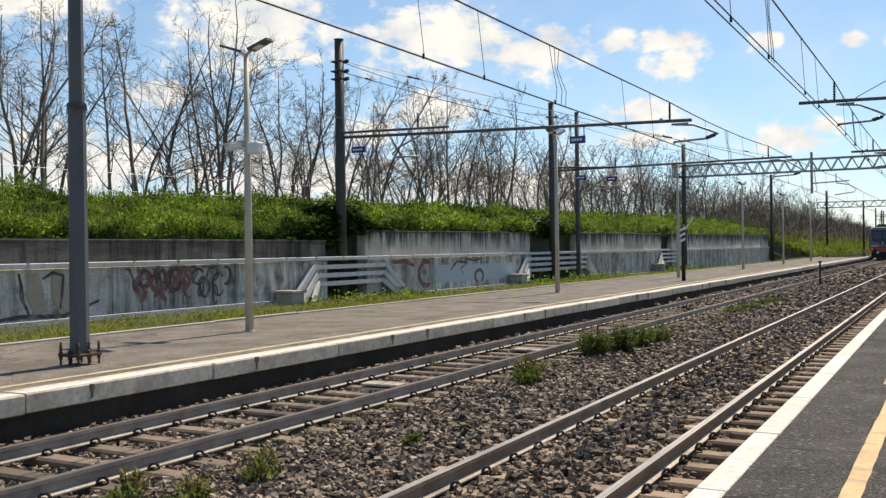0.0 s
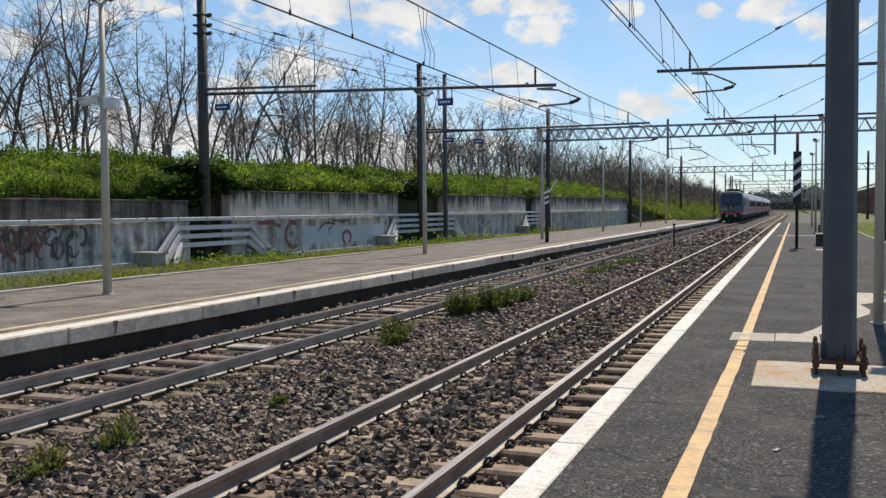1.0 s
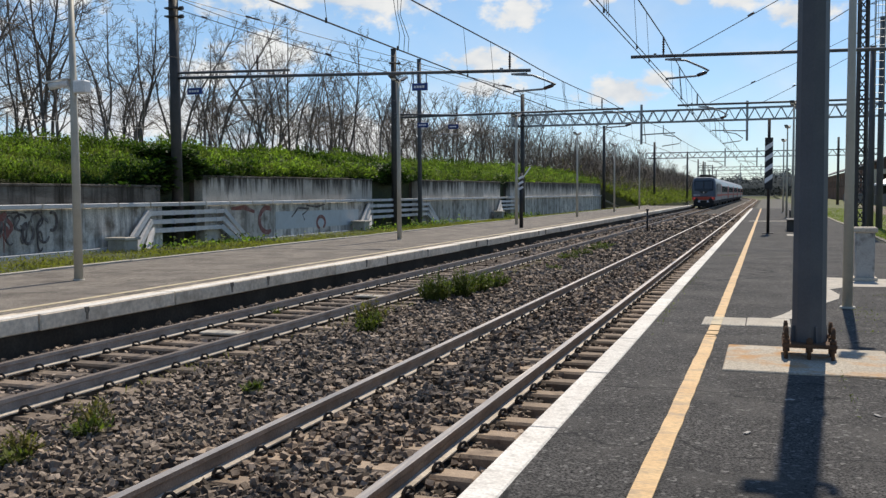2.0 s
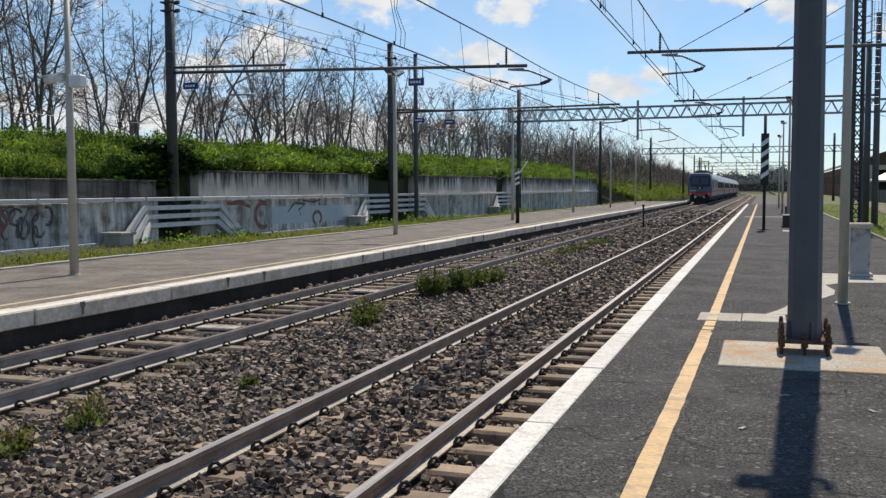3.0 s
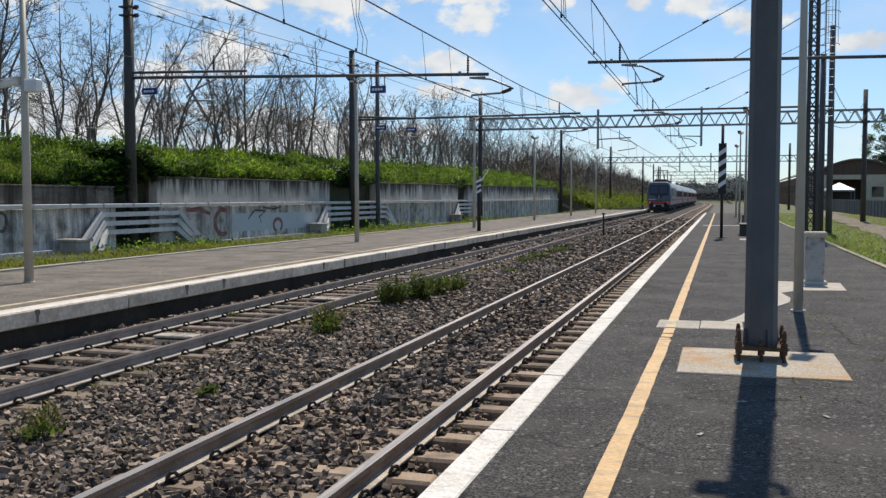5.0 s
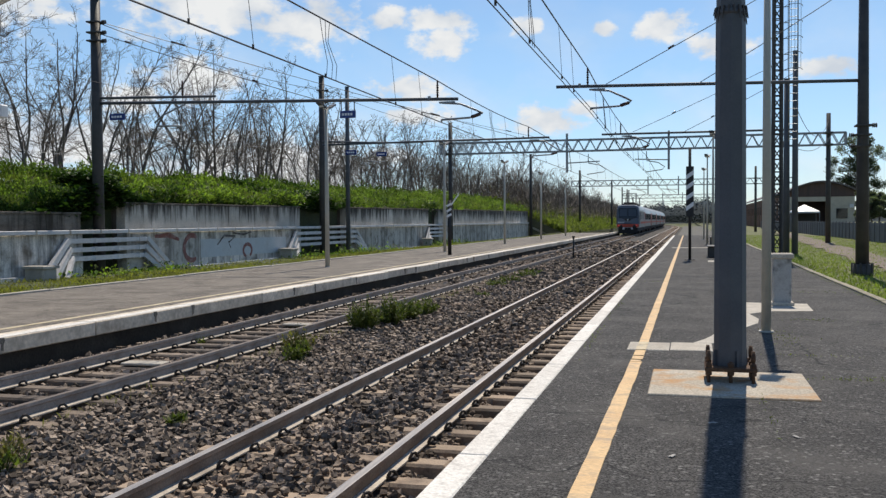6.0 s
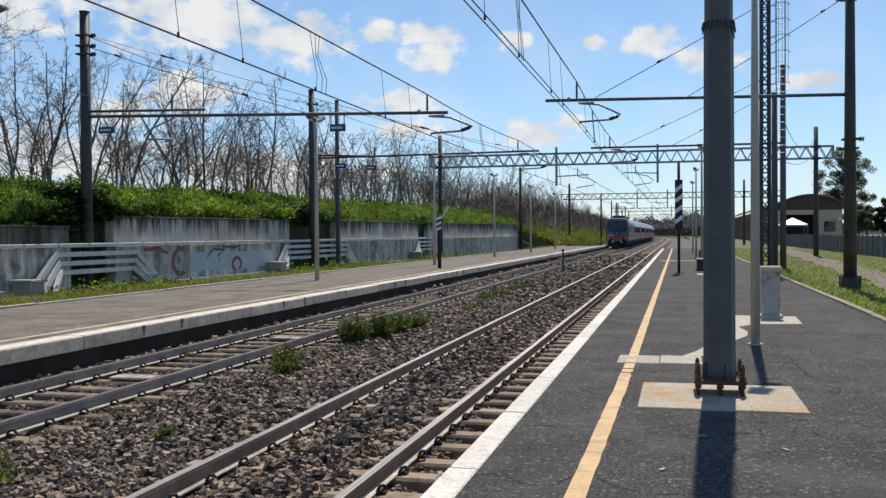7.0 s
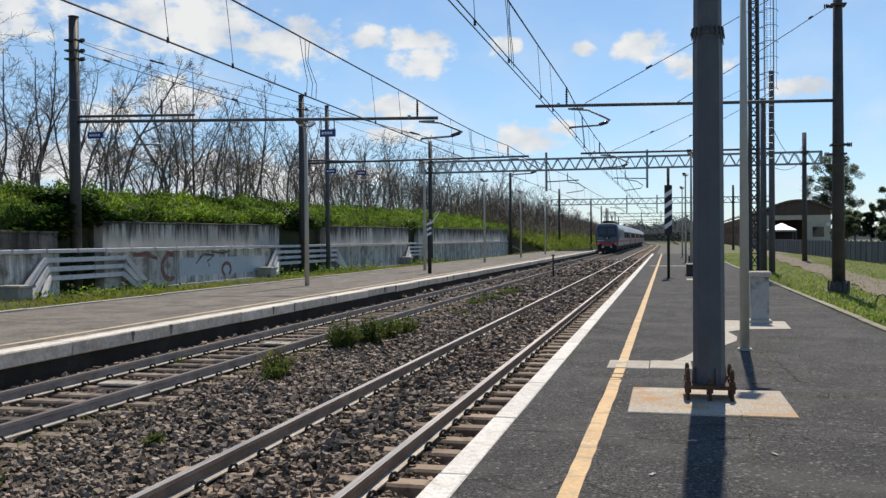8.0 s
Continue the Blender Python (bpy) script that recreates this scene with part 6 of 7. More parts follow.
leaves("crack_weeds", np.concatenate(pts), 1.0, 0.034, M_HERB_GRASS, "tiny weeds in the cracks of the platform", "weeds", 29, 0.3)
# thin grass along the far rail and under the far platform's edge
k = 1500
cy = rng.choice([9.5, 14.2, 15.6, 21.0, 24.5, 27.0, 33.0, 38.0], k)
pts = np.stack([np.where(rng.uniform(0, 1, k) < 0.6, EDGE_F + 0.3, FAR + 1.15) + rng.normal(0, 0.09, k), cy + rng.normal(0, 1.0, k), np.full(k, -0.57)], 1)
leaves("track_grass", pts, 1.25, 0.13, M_WEED_DRY, "thin yellowish grass along the far rail", "grass", 30, 0.09)
# pale boards lying between the rails of the far track
for i, (x, y, a) in enumerate(((FAR - 0.1, 12.2, 4), (FAR + 0.05, 17.5, -5))):
    t = thing("loose_board", (x, y, RAIL - 0.16), "pale concrete cover board lying across the sleepers", "board", "boards in the track", rz=a)
    bm = bmesh.new()
    box(bm, -0.34, 0.3, -0.14, 0.14, 0.0, 0.04, 0.012)
    part("slab", bm, M_CONCRETE, t)
# chipped edges at the joints of the far platform's coping
rnd = random.Random(12)
for i in range(14):
    y = -26 + 2.99 * (10 + i) - 0.01 + rnd.choice((0, 0, 0.9, 1.7))
    bm = bmesh.new()
    w = rnd.uniform(0.025, 0.07)
    vs = [bm.verts.new((EDGE_F + 0.0105, y + w * a, -0.004 - b)) for a, b in ((-1, 0), (0.8, 0), (1.1, 0.05), (0.5, 0.09), (0.45, 0.15 + rnd.uniform(0, 0.05)), (-0.4, 0.17), (-0.5, 0.08), (-0.9, 0.06))]
    bm.faces.new(vs)
    g_ = bmesh.ops.extrude_face_region(bm, geom=bm.faces[:])
    for q in g_["geom"]:
        if isinstance(q, bmesh.types.BMVert):
            q.co.x -= 0.02
    part("chipped_edge", bm, M_SOIL, far, "dark broken patch in the coping")


for i, (x, y, a) in enumerate(((0.18, 7.35, 0.4), (-0.1, 6.25, 1.2), (0.74, 7.0, 2.0), (0.95, 5.2, 0.2), (0.5, 12.1, 0.9))):
    t = thing("paper_scrap", (x, y, 0), "small crumpled pale paper scrap lying on the asphalt", "litter", "paper scraps", rz=math.degrees(a))
    bm = bmesh.new()
    rows_p = [[bm.verts.new((0.036 * u + 0.008 * math.sin(3 * v + i), 0.013 * v, 0.003 + 0.005 * abs(math.sin(2 * u + v + i)))) for v in (-1, 0, 1)] for u in (-1, -0.3, 0.4, 1)]
    for p, q in zip(rows_p, rows_p[1:]):
        for k in range(2):
            bm.faces.new((p[k], p[k + 1], q[k + 1], q[k]))
    low = bmesh.ops.extrude_face_region(bm, geom=bm.faces[:])
    for q in low["geom"]:
        if isinstance(q, bmesh.types.BMVert):
            q.co.z -= 0.004
    part("sheet", bm, M_SCRAP, t)


# ---------------------------------------------------------------- bare trees on the bank
def tree_meshes(seed, height, lean, forks, limb_forks=7):
    """Tapered trunk with ascending limbs, and a crown of many fine twigs."""
    rnd = random.Random(seed)
    wood_v, wood_f, twig_v, twig_f = [], [], [], []

    def add(vs, fs, pts, radii, sides):
        ref = Vector((1, 0.3, 0))
        base = len(vs)
        for i, p in enumerate(pts):
            d = (pts[min(i + 1, len(pts) - 1)] - pts[max(i - 1, 0)]).normalized()
            u = (ref - d * ref.dot(d)).normalized()
            w = d.cross(u)
            for k in range(sides):
                a = 6.2832 * k / sides
                vs.append(tuple(p + (u * math.cos(a) + w * math.sin(a)) * radii[i]))
        for i in range(len(pts) - 1):
            for k in range(sides):
                a, b = base + i * sides + k, base + i * sides + (k + 1) % sides
                fs.append((a, b, b + sides, a + sides))

    def grow(start, d, length, r, level):
        n = (8, 5, 3, 2)[level]
        pts, radii = [start], [r]
        p, q = start.copy(), d.normalized()
        for i in range(n):
            wob = 0.12 if level == 0 else 0.2
            q = (q + Vector((rnd.gauss(0, wob), rnd.gauss(0, wob), rnd.gauss(0, wob * 0.5) + (0.07 if level < 2 else 0.05)))).normalized()
            p = p + q * length / n
            pts.append(p.copy())
            radii.append(max(r * (1 - 0.82 * (i + 1) / n), 0.0045))
        if level < 2:
            add(wood_v, wood_f, pts, radii, 6 if level == 0 else 4)
        else:
            add(twig_v, twig_f, pts, [max(x, 0.0055 if limb_forks == 7 else 0.009) for x in radii], 3)
        if level == 3:
            return
        count = (forks, limb_forks, 4)[level]
        for i in range(count):
            f = rnd.uniform(0.13, 0.99) if level == 0 else rnd.uniform(0.25, 1.0)
            j = min(int(f * n), n - 1)
            s = pts[j].lerp(pts[j + 1], f * n - j)
            ax = (pts[j + 1] - pts[j]).normalized()
            side = Vector((rnd.gauss(0, 1), rnd.gauss(0, 1), rnd.gauss(0, 0.4)))
            side = (side - ax * side.dot(ax)).normalized()
            ang = radians(rnd.uniform(24, 56) if level == 0 else rnd.uniform(22, 60))
            L = length * ((1.0 - 0.72 * f) * rnd.uniform(0.3, 0.58) if level == 0 else rnd.uniform(0.22, 0.45))
            grow(s, ax * math.cos(ang) + side * math.sin(ang), L, max(r * (1 - 0.75 * f) * 0.5, 0.007), level + 1)

    grow(Vector((0, 0, -0.3)), Vector((lean, 0.1 * lean, 1)), height, 0.035 + height * 0.006, 0)
    if seed % 2:
        grow(Vector((0.12, 0.05, -0.3)), Vector((-0.22 - lean, 0.2, 1)), height * 0.72, 0.03 + height * 0.004, 0)
    return (raw("trunk", wood_v, wood_f, M_BARK, True), raw("crown", twig_v, twig_f, M_TWIG))


KINDS_FAR = [tree_meshes(80 + i, h, l, k, 5) for i, (h, l, k) in enumerate(((8.6, 0.05, 12), (7.4, -0.16, 8), (9.2, 0.1, 13), (6.8, 0.2, 7), (4.6, 0.2, 10)))]
KINDS = [tree_meshes(40 + i, h, l, k) for i, (h, l, k) in enumerate(((8.8, 0.05, 15), (7.4, -0.16, 9), (9.6, 0.1, 16), (6.8, 0.2, 8), (8.2, -0.05, 15), (4.0, 0.2, 8)))]
rnd = random.Random(9)


def bare_tree(x, y, z, kind, s, rz):
    t = thing("bare_tree", (x, y, z), "slender leafless tree with many fine grey-brown twigs on the bank", "tree", "bare trees on the bank")
    t.matrix_basis = pose(x, y, z, 0, 0, rz) @ Matrix.Diagonal((s, s, s, 1))
    for nm, me in zip(("trunk", "crown"), KINDS_FAR[kind % 5] if y > 52 else KINDS[kind]):
        ob = new(nm, me)
        ob.parent = t


y = 9.0
count = 0
while y < 118:
    step = 1.0 if y < 52 else 1.25
    for row in range(3):
        if rnd.random() < (0.38 if y < 30 else 0.44 if y < 62 else 0.32):
            continue
        x = WALL - 5.6 - row * 2.4 - rnd.uniform(0, 2.2)
        yy = y + rnd.uniform(-0.7, 0.7)
        k = rnd.choice((0, 1, 2, 3, 4, 4, 5, 5))
        if yy < 30:
            k = rnd.choice((0, 2, 2, 4, 3, 5, 5, 1))
        bare_tree(x, yy, crest(yy) - 0.1, k, rnd.uniform(0.78, 1.1), rnd.uniform(0, 360))
        count += 1
    y += step


# wire fence posts among the trees on the crest
fence = thing("wire_fence", (0, 0, 0), "low wire fence on thin posts along the crest", "fence")
for i in range(14):
    bm = bmesh.new()
    yy = 8 + i * 2.5
    tube(bm, [(WALL - 5.2, yy, crest(yy) - 0.2), (WALL - 5.2 + 0.1 * math.sin(i * 3), yy, crest(yy) + 1.4 + 0.15 * math.sin(i * 5))], 0.03, 6)
    part("post", bm, M_POLE_DARK, fence)
for h in (0.6, 1.2):
    bm = bmesh.new()
    tube(bm, [(WALL - 5.2, 8 + i * 2.5, crest(8 + i * 2.5) + h) for i in range(14)], 0.007, 4)
    part("strand", bm, M_GALV, fence)


# bare thicket: fine upright twigs between the trunks and over the far slope
def twig_thicket(name, x, y, z, size, slim, label, seed):
    return leaves(name, np.stack([x, y, z], 1), 1.25, size, M_SPRAY, label, "thicket", seed, slim)


rng = np.random.default_rng(50)
k = 4200
y = 8 + 48 * rng.uniform(0, 1, k) ** 1.15
x = WALL - 5.4 - 8.5 * rng.uniform(0, 1, k)
z = 3.0 + 0.9 * np.clip((y - 20) / 70, 0, 1) - 0.1 + 1.6 * rng.uniform(0, 1, k) ** 2.2 * lumps(x, y, 2.0)
twig_thicket("bank_thicket", x, y, z, 1.15, 0.011, "leafless grey-brown undergrowth between the tree trunks", 51)
k = 7500
y = 52 + 66 * rng.uniform(0, 1, k)
x = WALL - 5.2 - 9.5 * rng.uniform(0, 1, k)
z = 3.7 + 4.2 * rng.uniform(0, 1, k) ** 1.7 * (0.4 + 0.6 * lumps(x, y, 3.0))
twig_thicket("bank_thicket", x, y, z, 1.5, 0.017, "leafless grey-brown undergrowth between the tree trunks", 52)
k = 42000
y = 117 + 235 * rng.uniform(0, 1, k) ** 1.15
x = -17.6 - 15 * rng.uniform(0, 1, k) ** 0.75 - np.clip(y - 250, 0, None) ** 2 / 2600
up = np.clip((-14.5 - x) / 9, 0, 1)
tall = np.interp(y, [117, 150, 250, 350], [5.5, 5.5, 4.0, 3.2]) * (0.45 + 0.55 * lumps(x, y, 3.5)) * up
z = -0.3 * (1 - up) + 3.7 * up + tall * rng.uniform(0, 1, k) ** 1.4
twig_thicket("slope_thicket", x, y, z, 1.9, 0.03, "dense leafless grey-brown thicket on the far slope", 53)
k = 9000
y = 118 + 220 * rng.uniform(0, 1, k) ** 1.1
x = -18.5 - 11 * rng.uniform(0, 1, k)
up = np.clip((-14.5 - x) / 9, 0, 1)
z = -0.3 * (1 - up) + 3.7 * up + 2.6 * rng.uniform(0, 1, k) * lumps(x + 3, y, 2.2) ** 2
leaves("slope_scrub", np.stack([x, y, z], 1), 1.0, 0.4, M_SCRUB, "budding brownish scrub on the far slope", "scrub", 54, 0.45)
rnd = random.Random(31)
for i in range(105):
    yy = 119 + 1.9 * i
    s_ = rnd.uniform(0.8, 1.08) * (1.0 if yy < 170 else 1.0 - 0.35 * (yy - 170) / 150)
    bare_tree(-21.5 - rnd.uniform(0, 9) - max(0, yy - 250) ** 2 / 2600, yy, crest(yy) - 0.8, rnd.choice((0, 1, 2, 3, 0)), s_, rnd.uniform(0, 360))
# sloping parapet where the wall ends
bm = bmesh.new()
bar(bm, (WALL + 0.1, 116.0, 0.85), (WALL + 1.7, 118.2, -0.1), 0.22, 0.2)
tagged(part("wall_parapet", bm, M_CONCRETE), "short sloping concrete parapet at the end of the wall", "parapet", kind="structure")


# ---------------------------------------------------------------- beyond the near platform: panel fence, hall, tent, trees
M_FENCE = material("grey_fence_panel", (0.11, 0.112, 0.115), (0.18, 0.18, 0.178), 0.9, 0.85, bump=0.3, streaks=0.3, spread=0.12)
M_BRICK = material("red_brown_render", (0.2, 0.11, 0.075), (0.28, 0.16, 0.11), 0.7, 0.9, bump=0.3, stains=((0.14, 0.1, 0.08), 0.5, 0.5))
M_CREAM = material("cream_render", (0.5, 0.44, 0.33), (0.6, 0.54, 0.42), 0.6, 0.9, bump=0.2, stains=((0.36, 0.32, 0.25), 0.7, 0.5))
M_GABLE = material("brown_sheet_gable", (0.075, 0.045, 0.035), (0.12, 0.075, 0.06), 0.8, 0.7, bump=0.2, streaks=0.4)
M_HALLROOF = material("dark_roof_sheet", (0.1, 0.085, 0.08), (0.15, 0.13, 0.12), 0.8, 0.7, bump=0.2)
t = thing("panel_fence", (14.2, 0, 0), "long grey concrete panel fence along the field", "fence")
bm = bmesh.new()
box(bm, -0.03, 0.03, 0.03, 1.93, -0.5, 1.2, 0.01)
PANEL = mesh_of(bm, "fence_panel", M_FENCE)
bm = bmesh.new()
box(bm, -0.08, 0.08, -0.07, 0.07, -0.5, 1.28, 0.015)
POST = mesh_of(bm, "fence_post", M_FENCE)
for i in range(85):
    piece("fence_panel", PANEL, t, (0, 30 + 2 * i, 0))
    piece("fence_post", POST, t, (0, 30 + 2 * i, 0))

hall = thing("storage_hall", (0, 0, 0), "long barrel-roofed hall with cream front and red-brown side wall", "building")
HX0, HX1, HY0, HY1, EAVE = 16.7, 27.0, 170.0, 300.0, 6.0
bm = bmesh.new()
box(bm, HX0, HX0 + 0.3, HY0 + 0.3, HY1, -0.6, EAVE, 0.02)
part("side_wall", bm, M_BRICK, hall, "red-brown side wall")
bm = bmesh.new()
box(bm, HX1 - 0.3, HX1, HY0 + 0.3, HY1, -0.6, EAVE, 0.02)
part("side_wall", bm, M_BRICK, hall)
for i in range(22):
    bm = bmesh.new()
    y = HY0 + 5 + i * 5.8
    box(bm, HX0 - 0.18, HX0 - 0.005, y, y + 0.7, -0.6, EAVE - 0.4, 0.02)
    part("pilaster", bm, M_BRICK, hall)
    bm = bmesh.new()
    box(bm, HX0 - 0.05, HX0 - 0.004, y + 2.0, y + 4.4, 2.6, 4.4)
    part("window", bm, M_T_GLASS, hall)
bm = bmesh.new()
arcp = [(HX0 - 0.5 + (HX1 - HX0 + 1.0) * i / 16, EAVE + 0.1 + 2.2 * math.sin(math.pi * (0.08 + 0.84 * i / 16)) - 0.55) for i in range(17)]
lo = [[bm.verts.new((x, y, z + d)) for x, z in arcp] for y, d in ((HY0 - 0.8, 0), (HY1, 0), (HY1, 0.25), (HY0 - 0.8, 0.25))]
for a in range(4):
    p, q = lo[a], lo[(a + 1) % 4]
    for i in range(16):
        bm.faces.new((p[i], p[i + 1], q[i + 1], q[i]))
bm.faces.new([lo[a][0] for a in range(4)]), bm.faces.new([lo[a][16] for a in range(4)])
part("roof", bm, M_HALLROOF, hall, "dark barrel roof")
bm = bmesh.new()
v = [bm.verts.new((x, HY0 - 0.05, z - 0.03)) for x, z in arcp[1:16]] + [bm.verts.new((HX1 - 0.2, HY0 - 0.05, EAVE - 0.7)), bm.verts.new((HX0 + 0.2, HY0 - 0.05, EAVE - 0.7))]
bm.faces.new(v)
g_ = bmesh.ops.extrude_face_region(bm, geom=bm.faces[:])
for q in g_["geom"]:
    if isinstance(q, bmesh.types.BMVert):
        q.co.y += 0.3
part("gable", bm, M_GABLE, hall, "dark brown sheeted gable")
bm = bmesh.new()
box(bm, HX0 + 6.3, HX1, HY0, HY0 + 0.35, -0.6, EAVE - 0.7, 0.02)
box(bm, HX0, HX0 + 0.6, HY0, HY0 + 0.35, -0.6, EAVE - 0.7, 0.02)
box(bm, HX0 + 0.6, HX0 + 6.3, HY0, HY0 + 0.35, EAVE - 1.5, EAVE - 0.7, 0.02)
part("front_wall", bm, M_CREAM, hall, "cream rendered front wall")
bm = bmesh.new()
box(bm, HX0 + 0.3, HX1 - 0.3, HY0 + 6, HY0 + 6.3, -0.6, EAVE, 0.02)
part("inner_wall", bm, M_GABLE, hall)
bm = bmesh.new()
box(bm, HX0 + 0.35, HX1 - 0.35, HY0 + 0.4, HY0 + 6, EAVE - 0.3, EAVE - 0.1)
part("porch_ceiling", bm, M_GABLE, hall)
bm = bmesh.new()
box(bm, HX0 + 7.4, HX0 + 9.2, HY0 - 0.05, HY0 - 0.004, 1.6, 3.3)
part("window", bm, M_T_GLASS, hall)
bm = bmesh.new()
box(bm, HX0 + 9.5, HX0 + 10.1, HY0 - 0.4, HY0 - 0.004, 3.4, 4.0, 0.03)
part("air_conditioner", bm, M_CCTV, hall)

t = thing("gazebo_tent", (17.9, 160, -0.35), "white pointed gazebo tent with dark sides", "tent")
bm = bmesh.new()
ring = [bm.verts.new((x * 2.1, y * 2.1, 3.1)) for x, y in ((-1, -1), (1, -1), (1, 1), (-1, 1))]
apex = bm.verts.new((0, 0, 4.2))
low = [bm.verts.new((x * 2.1, y * 2.1, 2.85)) for x, y in ((-1, -1), (1, -1), (1, 1), (-1, 1))]
for i in range(4):
    bm.faces.new((ring[i], ring[(i + 1) % 4], apex))
    bm.faces.new((low[i], low[(i + 1) % 4], ring[(i + 1) % 4], ring[i]))
part("canopy", bm, M_CCTV, t, "white fabric canopy")
for x, y in ((-1, -1), (1, -1), (1, 1), (-1, 1)):
    bm = bmesh.new()
    bar(bm, (x * 2.05, y * 2.05, 0), (x * 2.05, y * 2.05, 2.9), 0.08, 0.08)
    part("leg", bm, M_GALV, t)
bm = bmesh.new()
box(bm, -2.0, 2.0, 1.95, 2.02, 0.0, 2.8)
box(bm, -2.0, -1.95, -2.0, 1.9, 0.0, 2.8)
part("side_sheet", bm, M_BLACK, t)


def leafy_tree(x, y, z, h, r, mat, label, seed, lobes, leaf=0.34, per=520, puff_size=1.0, low=0.3):
    rng = np.random.default_rng(seed)
    rn = random.Random(seed)
    t = thing("leafy_tree", (x, y, z), label, "tree", "trees beyond the fence")
    bm = bmesh.new()
    tube(bm, [(0, 0, -0.3), (0.2, 0, h * 0.3), (-0.1, 0.1, h * 0.62), (0.2, 0, h * 0.85)], [h * 0.03, h * 0.022, h * 0.013, h * 0.004], 8)
    pts = []
    for i in range(lobes):
        a, f = rn.uniform(0, 6.28), rn.uniform(low, 1.0)
        lz = h * (0.36 + 0.6 * f)
        lr = r * math.sqrt(max(0.1, 1 - ((f - 0.45) / 0.62) ** 2)) * rn.uniform(0.25, 1.0)
        c = np.array([lr * math.cos(a), lr * math.sin(a), lz])
        tube(bm, [(0.1, 0, h * rn.uniform(0.3, 0.6)), tuple(c * np.array([0.5, 0.5, 0.92])), tuple(c)], [h * 0.006, h * 0.004, h * 0.0015], 5, False)
        k = per
        q = rng.normal(0, 1, (k, 3))
        q = q / np.linalg.norm(q, axis=1)[:, None] * (rng.uniform(0.2, 1, k) ** 0.6)[:, None]
        pts.append(c + q * np.array([r * 0.22, r * 0.22, r * 0.17]) * rn.uniform(0.7, 1.25) * puff_size)
    part("trunk", bm, M_BARK, t)
    pts = np.concatenate(pts)
    k = len(pts)
    a, tl = rng.uniform(0, 6.283, k), rng.uniform(-1.2, 1.0, k)
    L = leaf * rng.uniform(0.6, 1.3, k)
    d = np.stack([np.cos(a) * np.cos(tl), np.sin(a) * np.cos(tl), np.sin(tl)], 1) * L[:, None]
    s = np.stack([-np.sin(a), np.cos(a), np.zeros(k)], 1) * (L * 0.3)[:, None]
    v = np.stack([pts, pts + d * 0.5 + s, pts + d, pts + d * 0.5 - s], 1).reshape(-1, 3)
    ob = new("crown", raw("crown", v.tolist(), (np.array([[0, 1, 2, 3]]) + 4 * np.arange(k)[:, None]).tolist(), mat))
    ob.parent = t


M_EUCA = material("grey_green_leaf", (0.09, 0.105, 0.075), (0.17, 0.185, 0.135), 0.8, 0.55, bump=0.0, spread=0.4, island=True, leafy=0.4)
M_CONIF = material("dark_conifer_leaf", (0.015, 0.03, 0.018), (0.03, 0.05, 0.028), 0.8, 0.6, bump=0.0, spread=0.4, island=True, leafy=0.15)
leafy_tree(35.0, 215, -0.4, 19.6, 6.2, M_EUCA, "tall airy grey-green tree behind the hall", 61, 95, 0.36, 230, 0.85, 0.0)
for i, (x, y, h, r) in enumerate(((25.3, 130, 5.4, 0.9), (28.2, 133, 8.6, 2.3), (31.0, 172, 6.4, 2.6), (25.4, 119, 3.2, 1.5), (26.0, 150, 5.0, 2.2), (37, 150, 11, 3.0), (41, 170, 10, 3.4), (31, 185, 7, 3.0), (46, 160, 9, 3.2))):
    leafy_tree(x, y, -0.4, h, r, M_CONIF if i == 0 else M_EUCA, "dark slim conifer beyond the fence" if i == 0 else "grey-green bushy tree beyond the fence", 70 + i, 30, 0.24, 400, 1.0, 0.0)

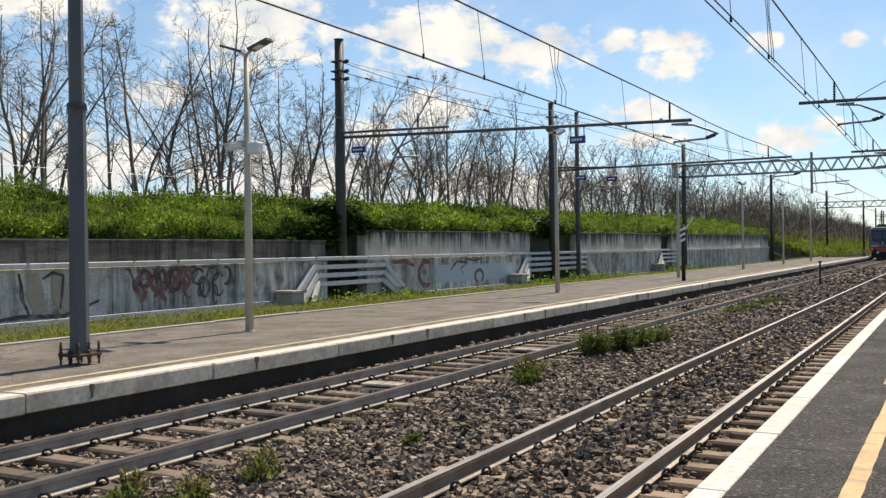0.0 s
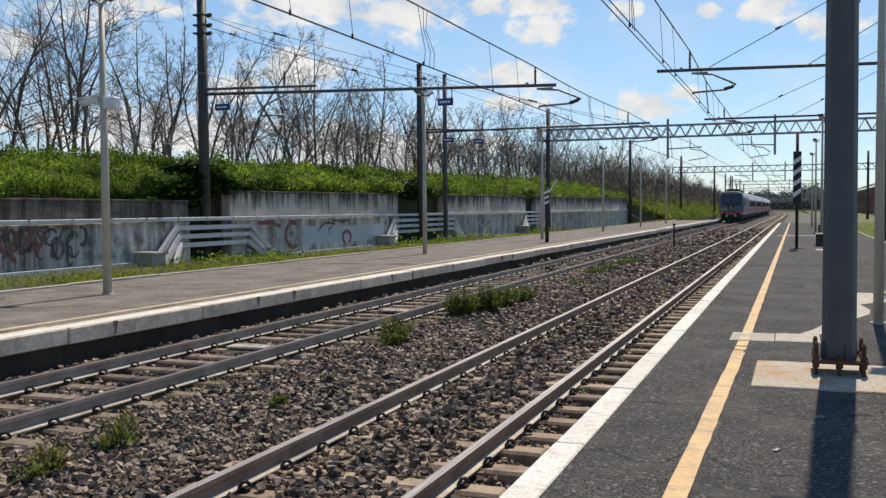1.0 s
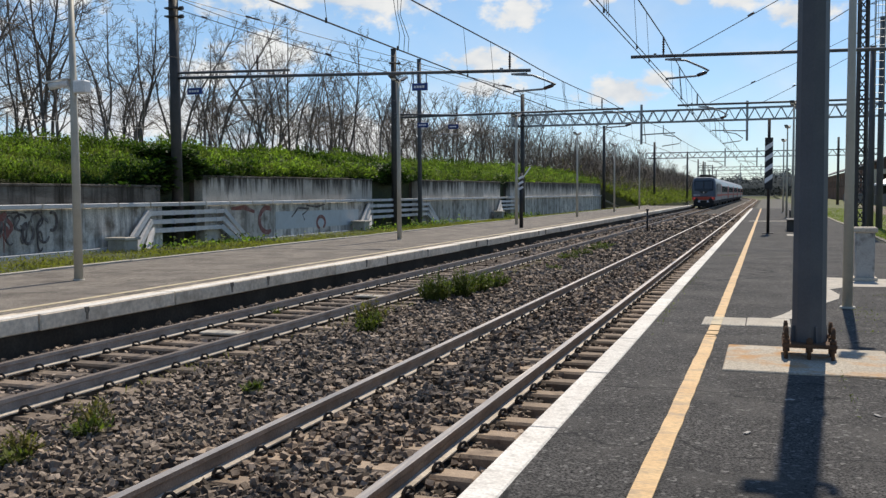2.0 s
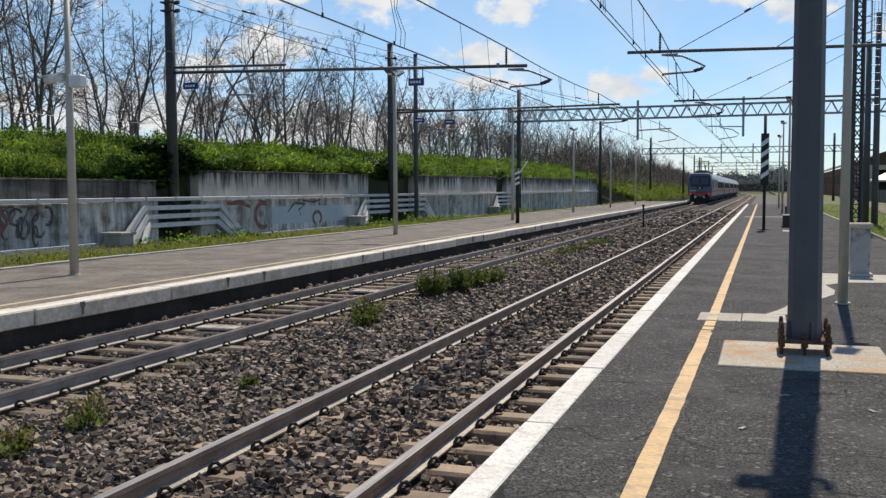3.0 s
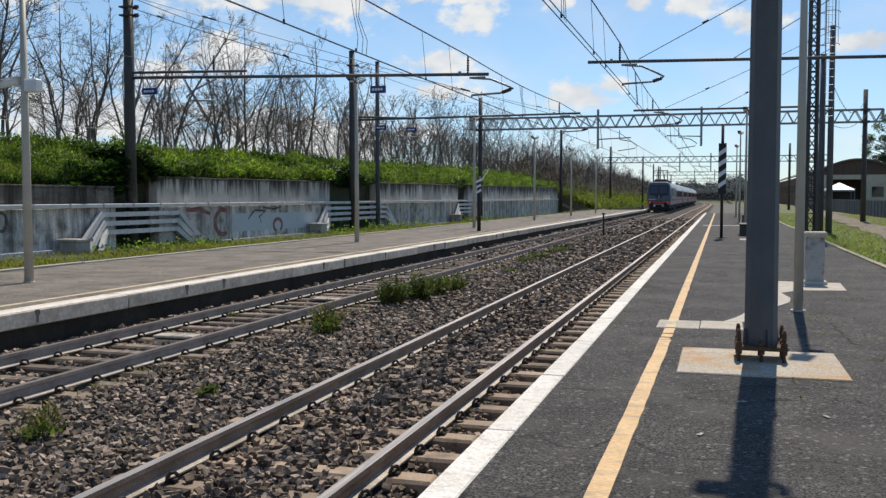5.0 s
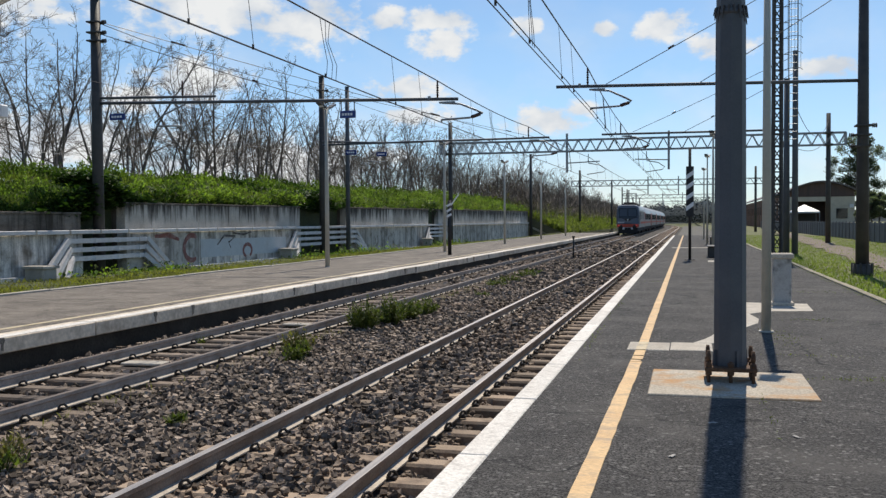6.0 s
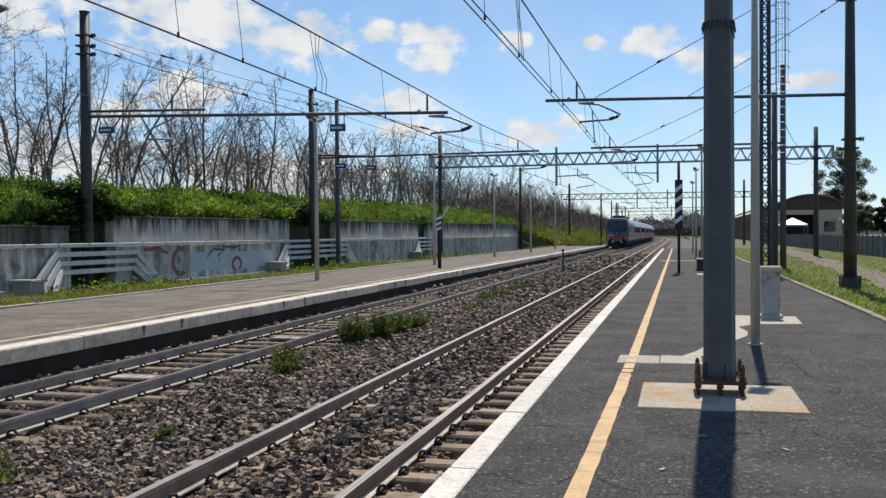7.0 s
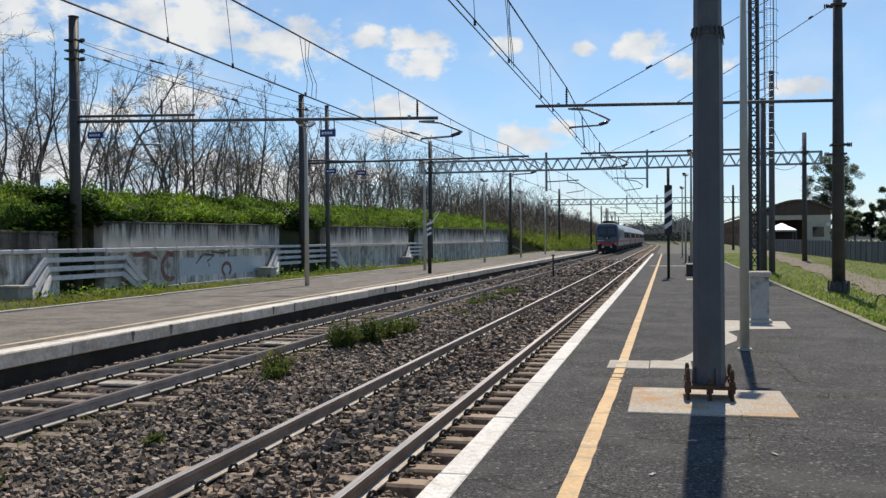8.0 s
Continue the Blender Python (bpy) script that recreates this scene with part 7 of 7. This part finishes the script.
# ---------------------------------------------------------------- far wooded rise closing the view
rng = np.random.default_rng(91)
k = 100000
x = rng.uniform(-380, 280, k)
y = 640 + rng.uniform(0, 140, k)
hh = 13 + 5 * np.sin(x * 0.013 + 1) + 3 * np.sin(x * 0.05) + 2.2 * np.sin(x * 0.21) + 1.2 * np.sin(x * 0.6)
hh = hh * np.where(x > 30, 0.5, 0.8)
z = hh * rng.uniform(0, 1, k) ** 0.8
bm = bmesh.new()
ridge = []
for i in range(221):
    rx_ = -380 + 3 * i
    rh = (13 + 5 * math.sin(rx_ * 0.013 + 1) + 3 * math.sin(rx_ * 0.05) + 2.2 * math.sin(rx_ * 0.21) + 1.2 * math.sin(rx_ * 0.6)) * (0.5 if rx_ > 30 else 0.8)
    ridge.append([bm.verts.new((rx_, yy, zz)) for yy, zz in ((625, -1.0), (655, rh * 0.6), (710, rh * 0.9), (790, rh * 0.75), (900, -1.0))])
for a, b in zip(ridge, ridge[1:]):
    for i in range(4):
        bm.faces.new((a[i], b[i], b[i + 1], a[i + 1]))
tagged(part("far_hill", bm, M_FARWOOD), "low hill tinted haze-blue closing the end of the line", "hill", kind="structure")
leaves("far_woods", np.stack([x, y, z], 1), 0.8, 1.2, M_FARWOOD, "wooded rise tinted haze-blue at the end of the line", "woods", 92, 0.7)
k = 26000
x = rng.uniform(-70, -14, k)
y = 330 + rng.uniform(0, 250, k)
x = x - np.clip(y - 250, 0, None) ** 2 / 2600 
leaves("far_woods", np.stack([x, y, rng.uniform(0, 1, k) ** 0.8 * 6.5], 1), 0.8, 1.0, M_SPRAY, "budding thicket beside the far curve", "woods", 93, 0.6)
k = 26000
x = rng.uniform(-6, 60, k)
y = 330 + rng.uniform(0, 250, k)
x = np.where(x < 12, x + 14, x) - np.clip(y - 250, 0, None) ** 2 / 2600 * 0.8
leaves("far_woods", np.stack([x, y, rng.uniform(0, 1, k) ** 0.8 * 3.4], 1), 0.8, 1.0, M_FARWOOD, "dark thicket beside the far curve", "woods", 94, 0.6)
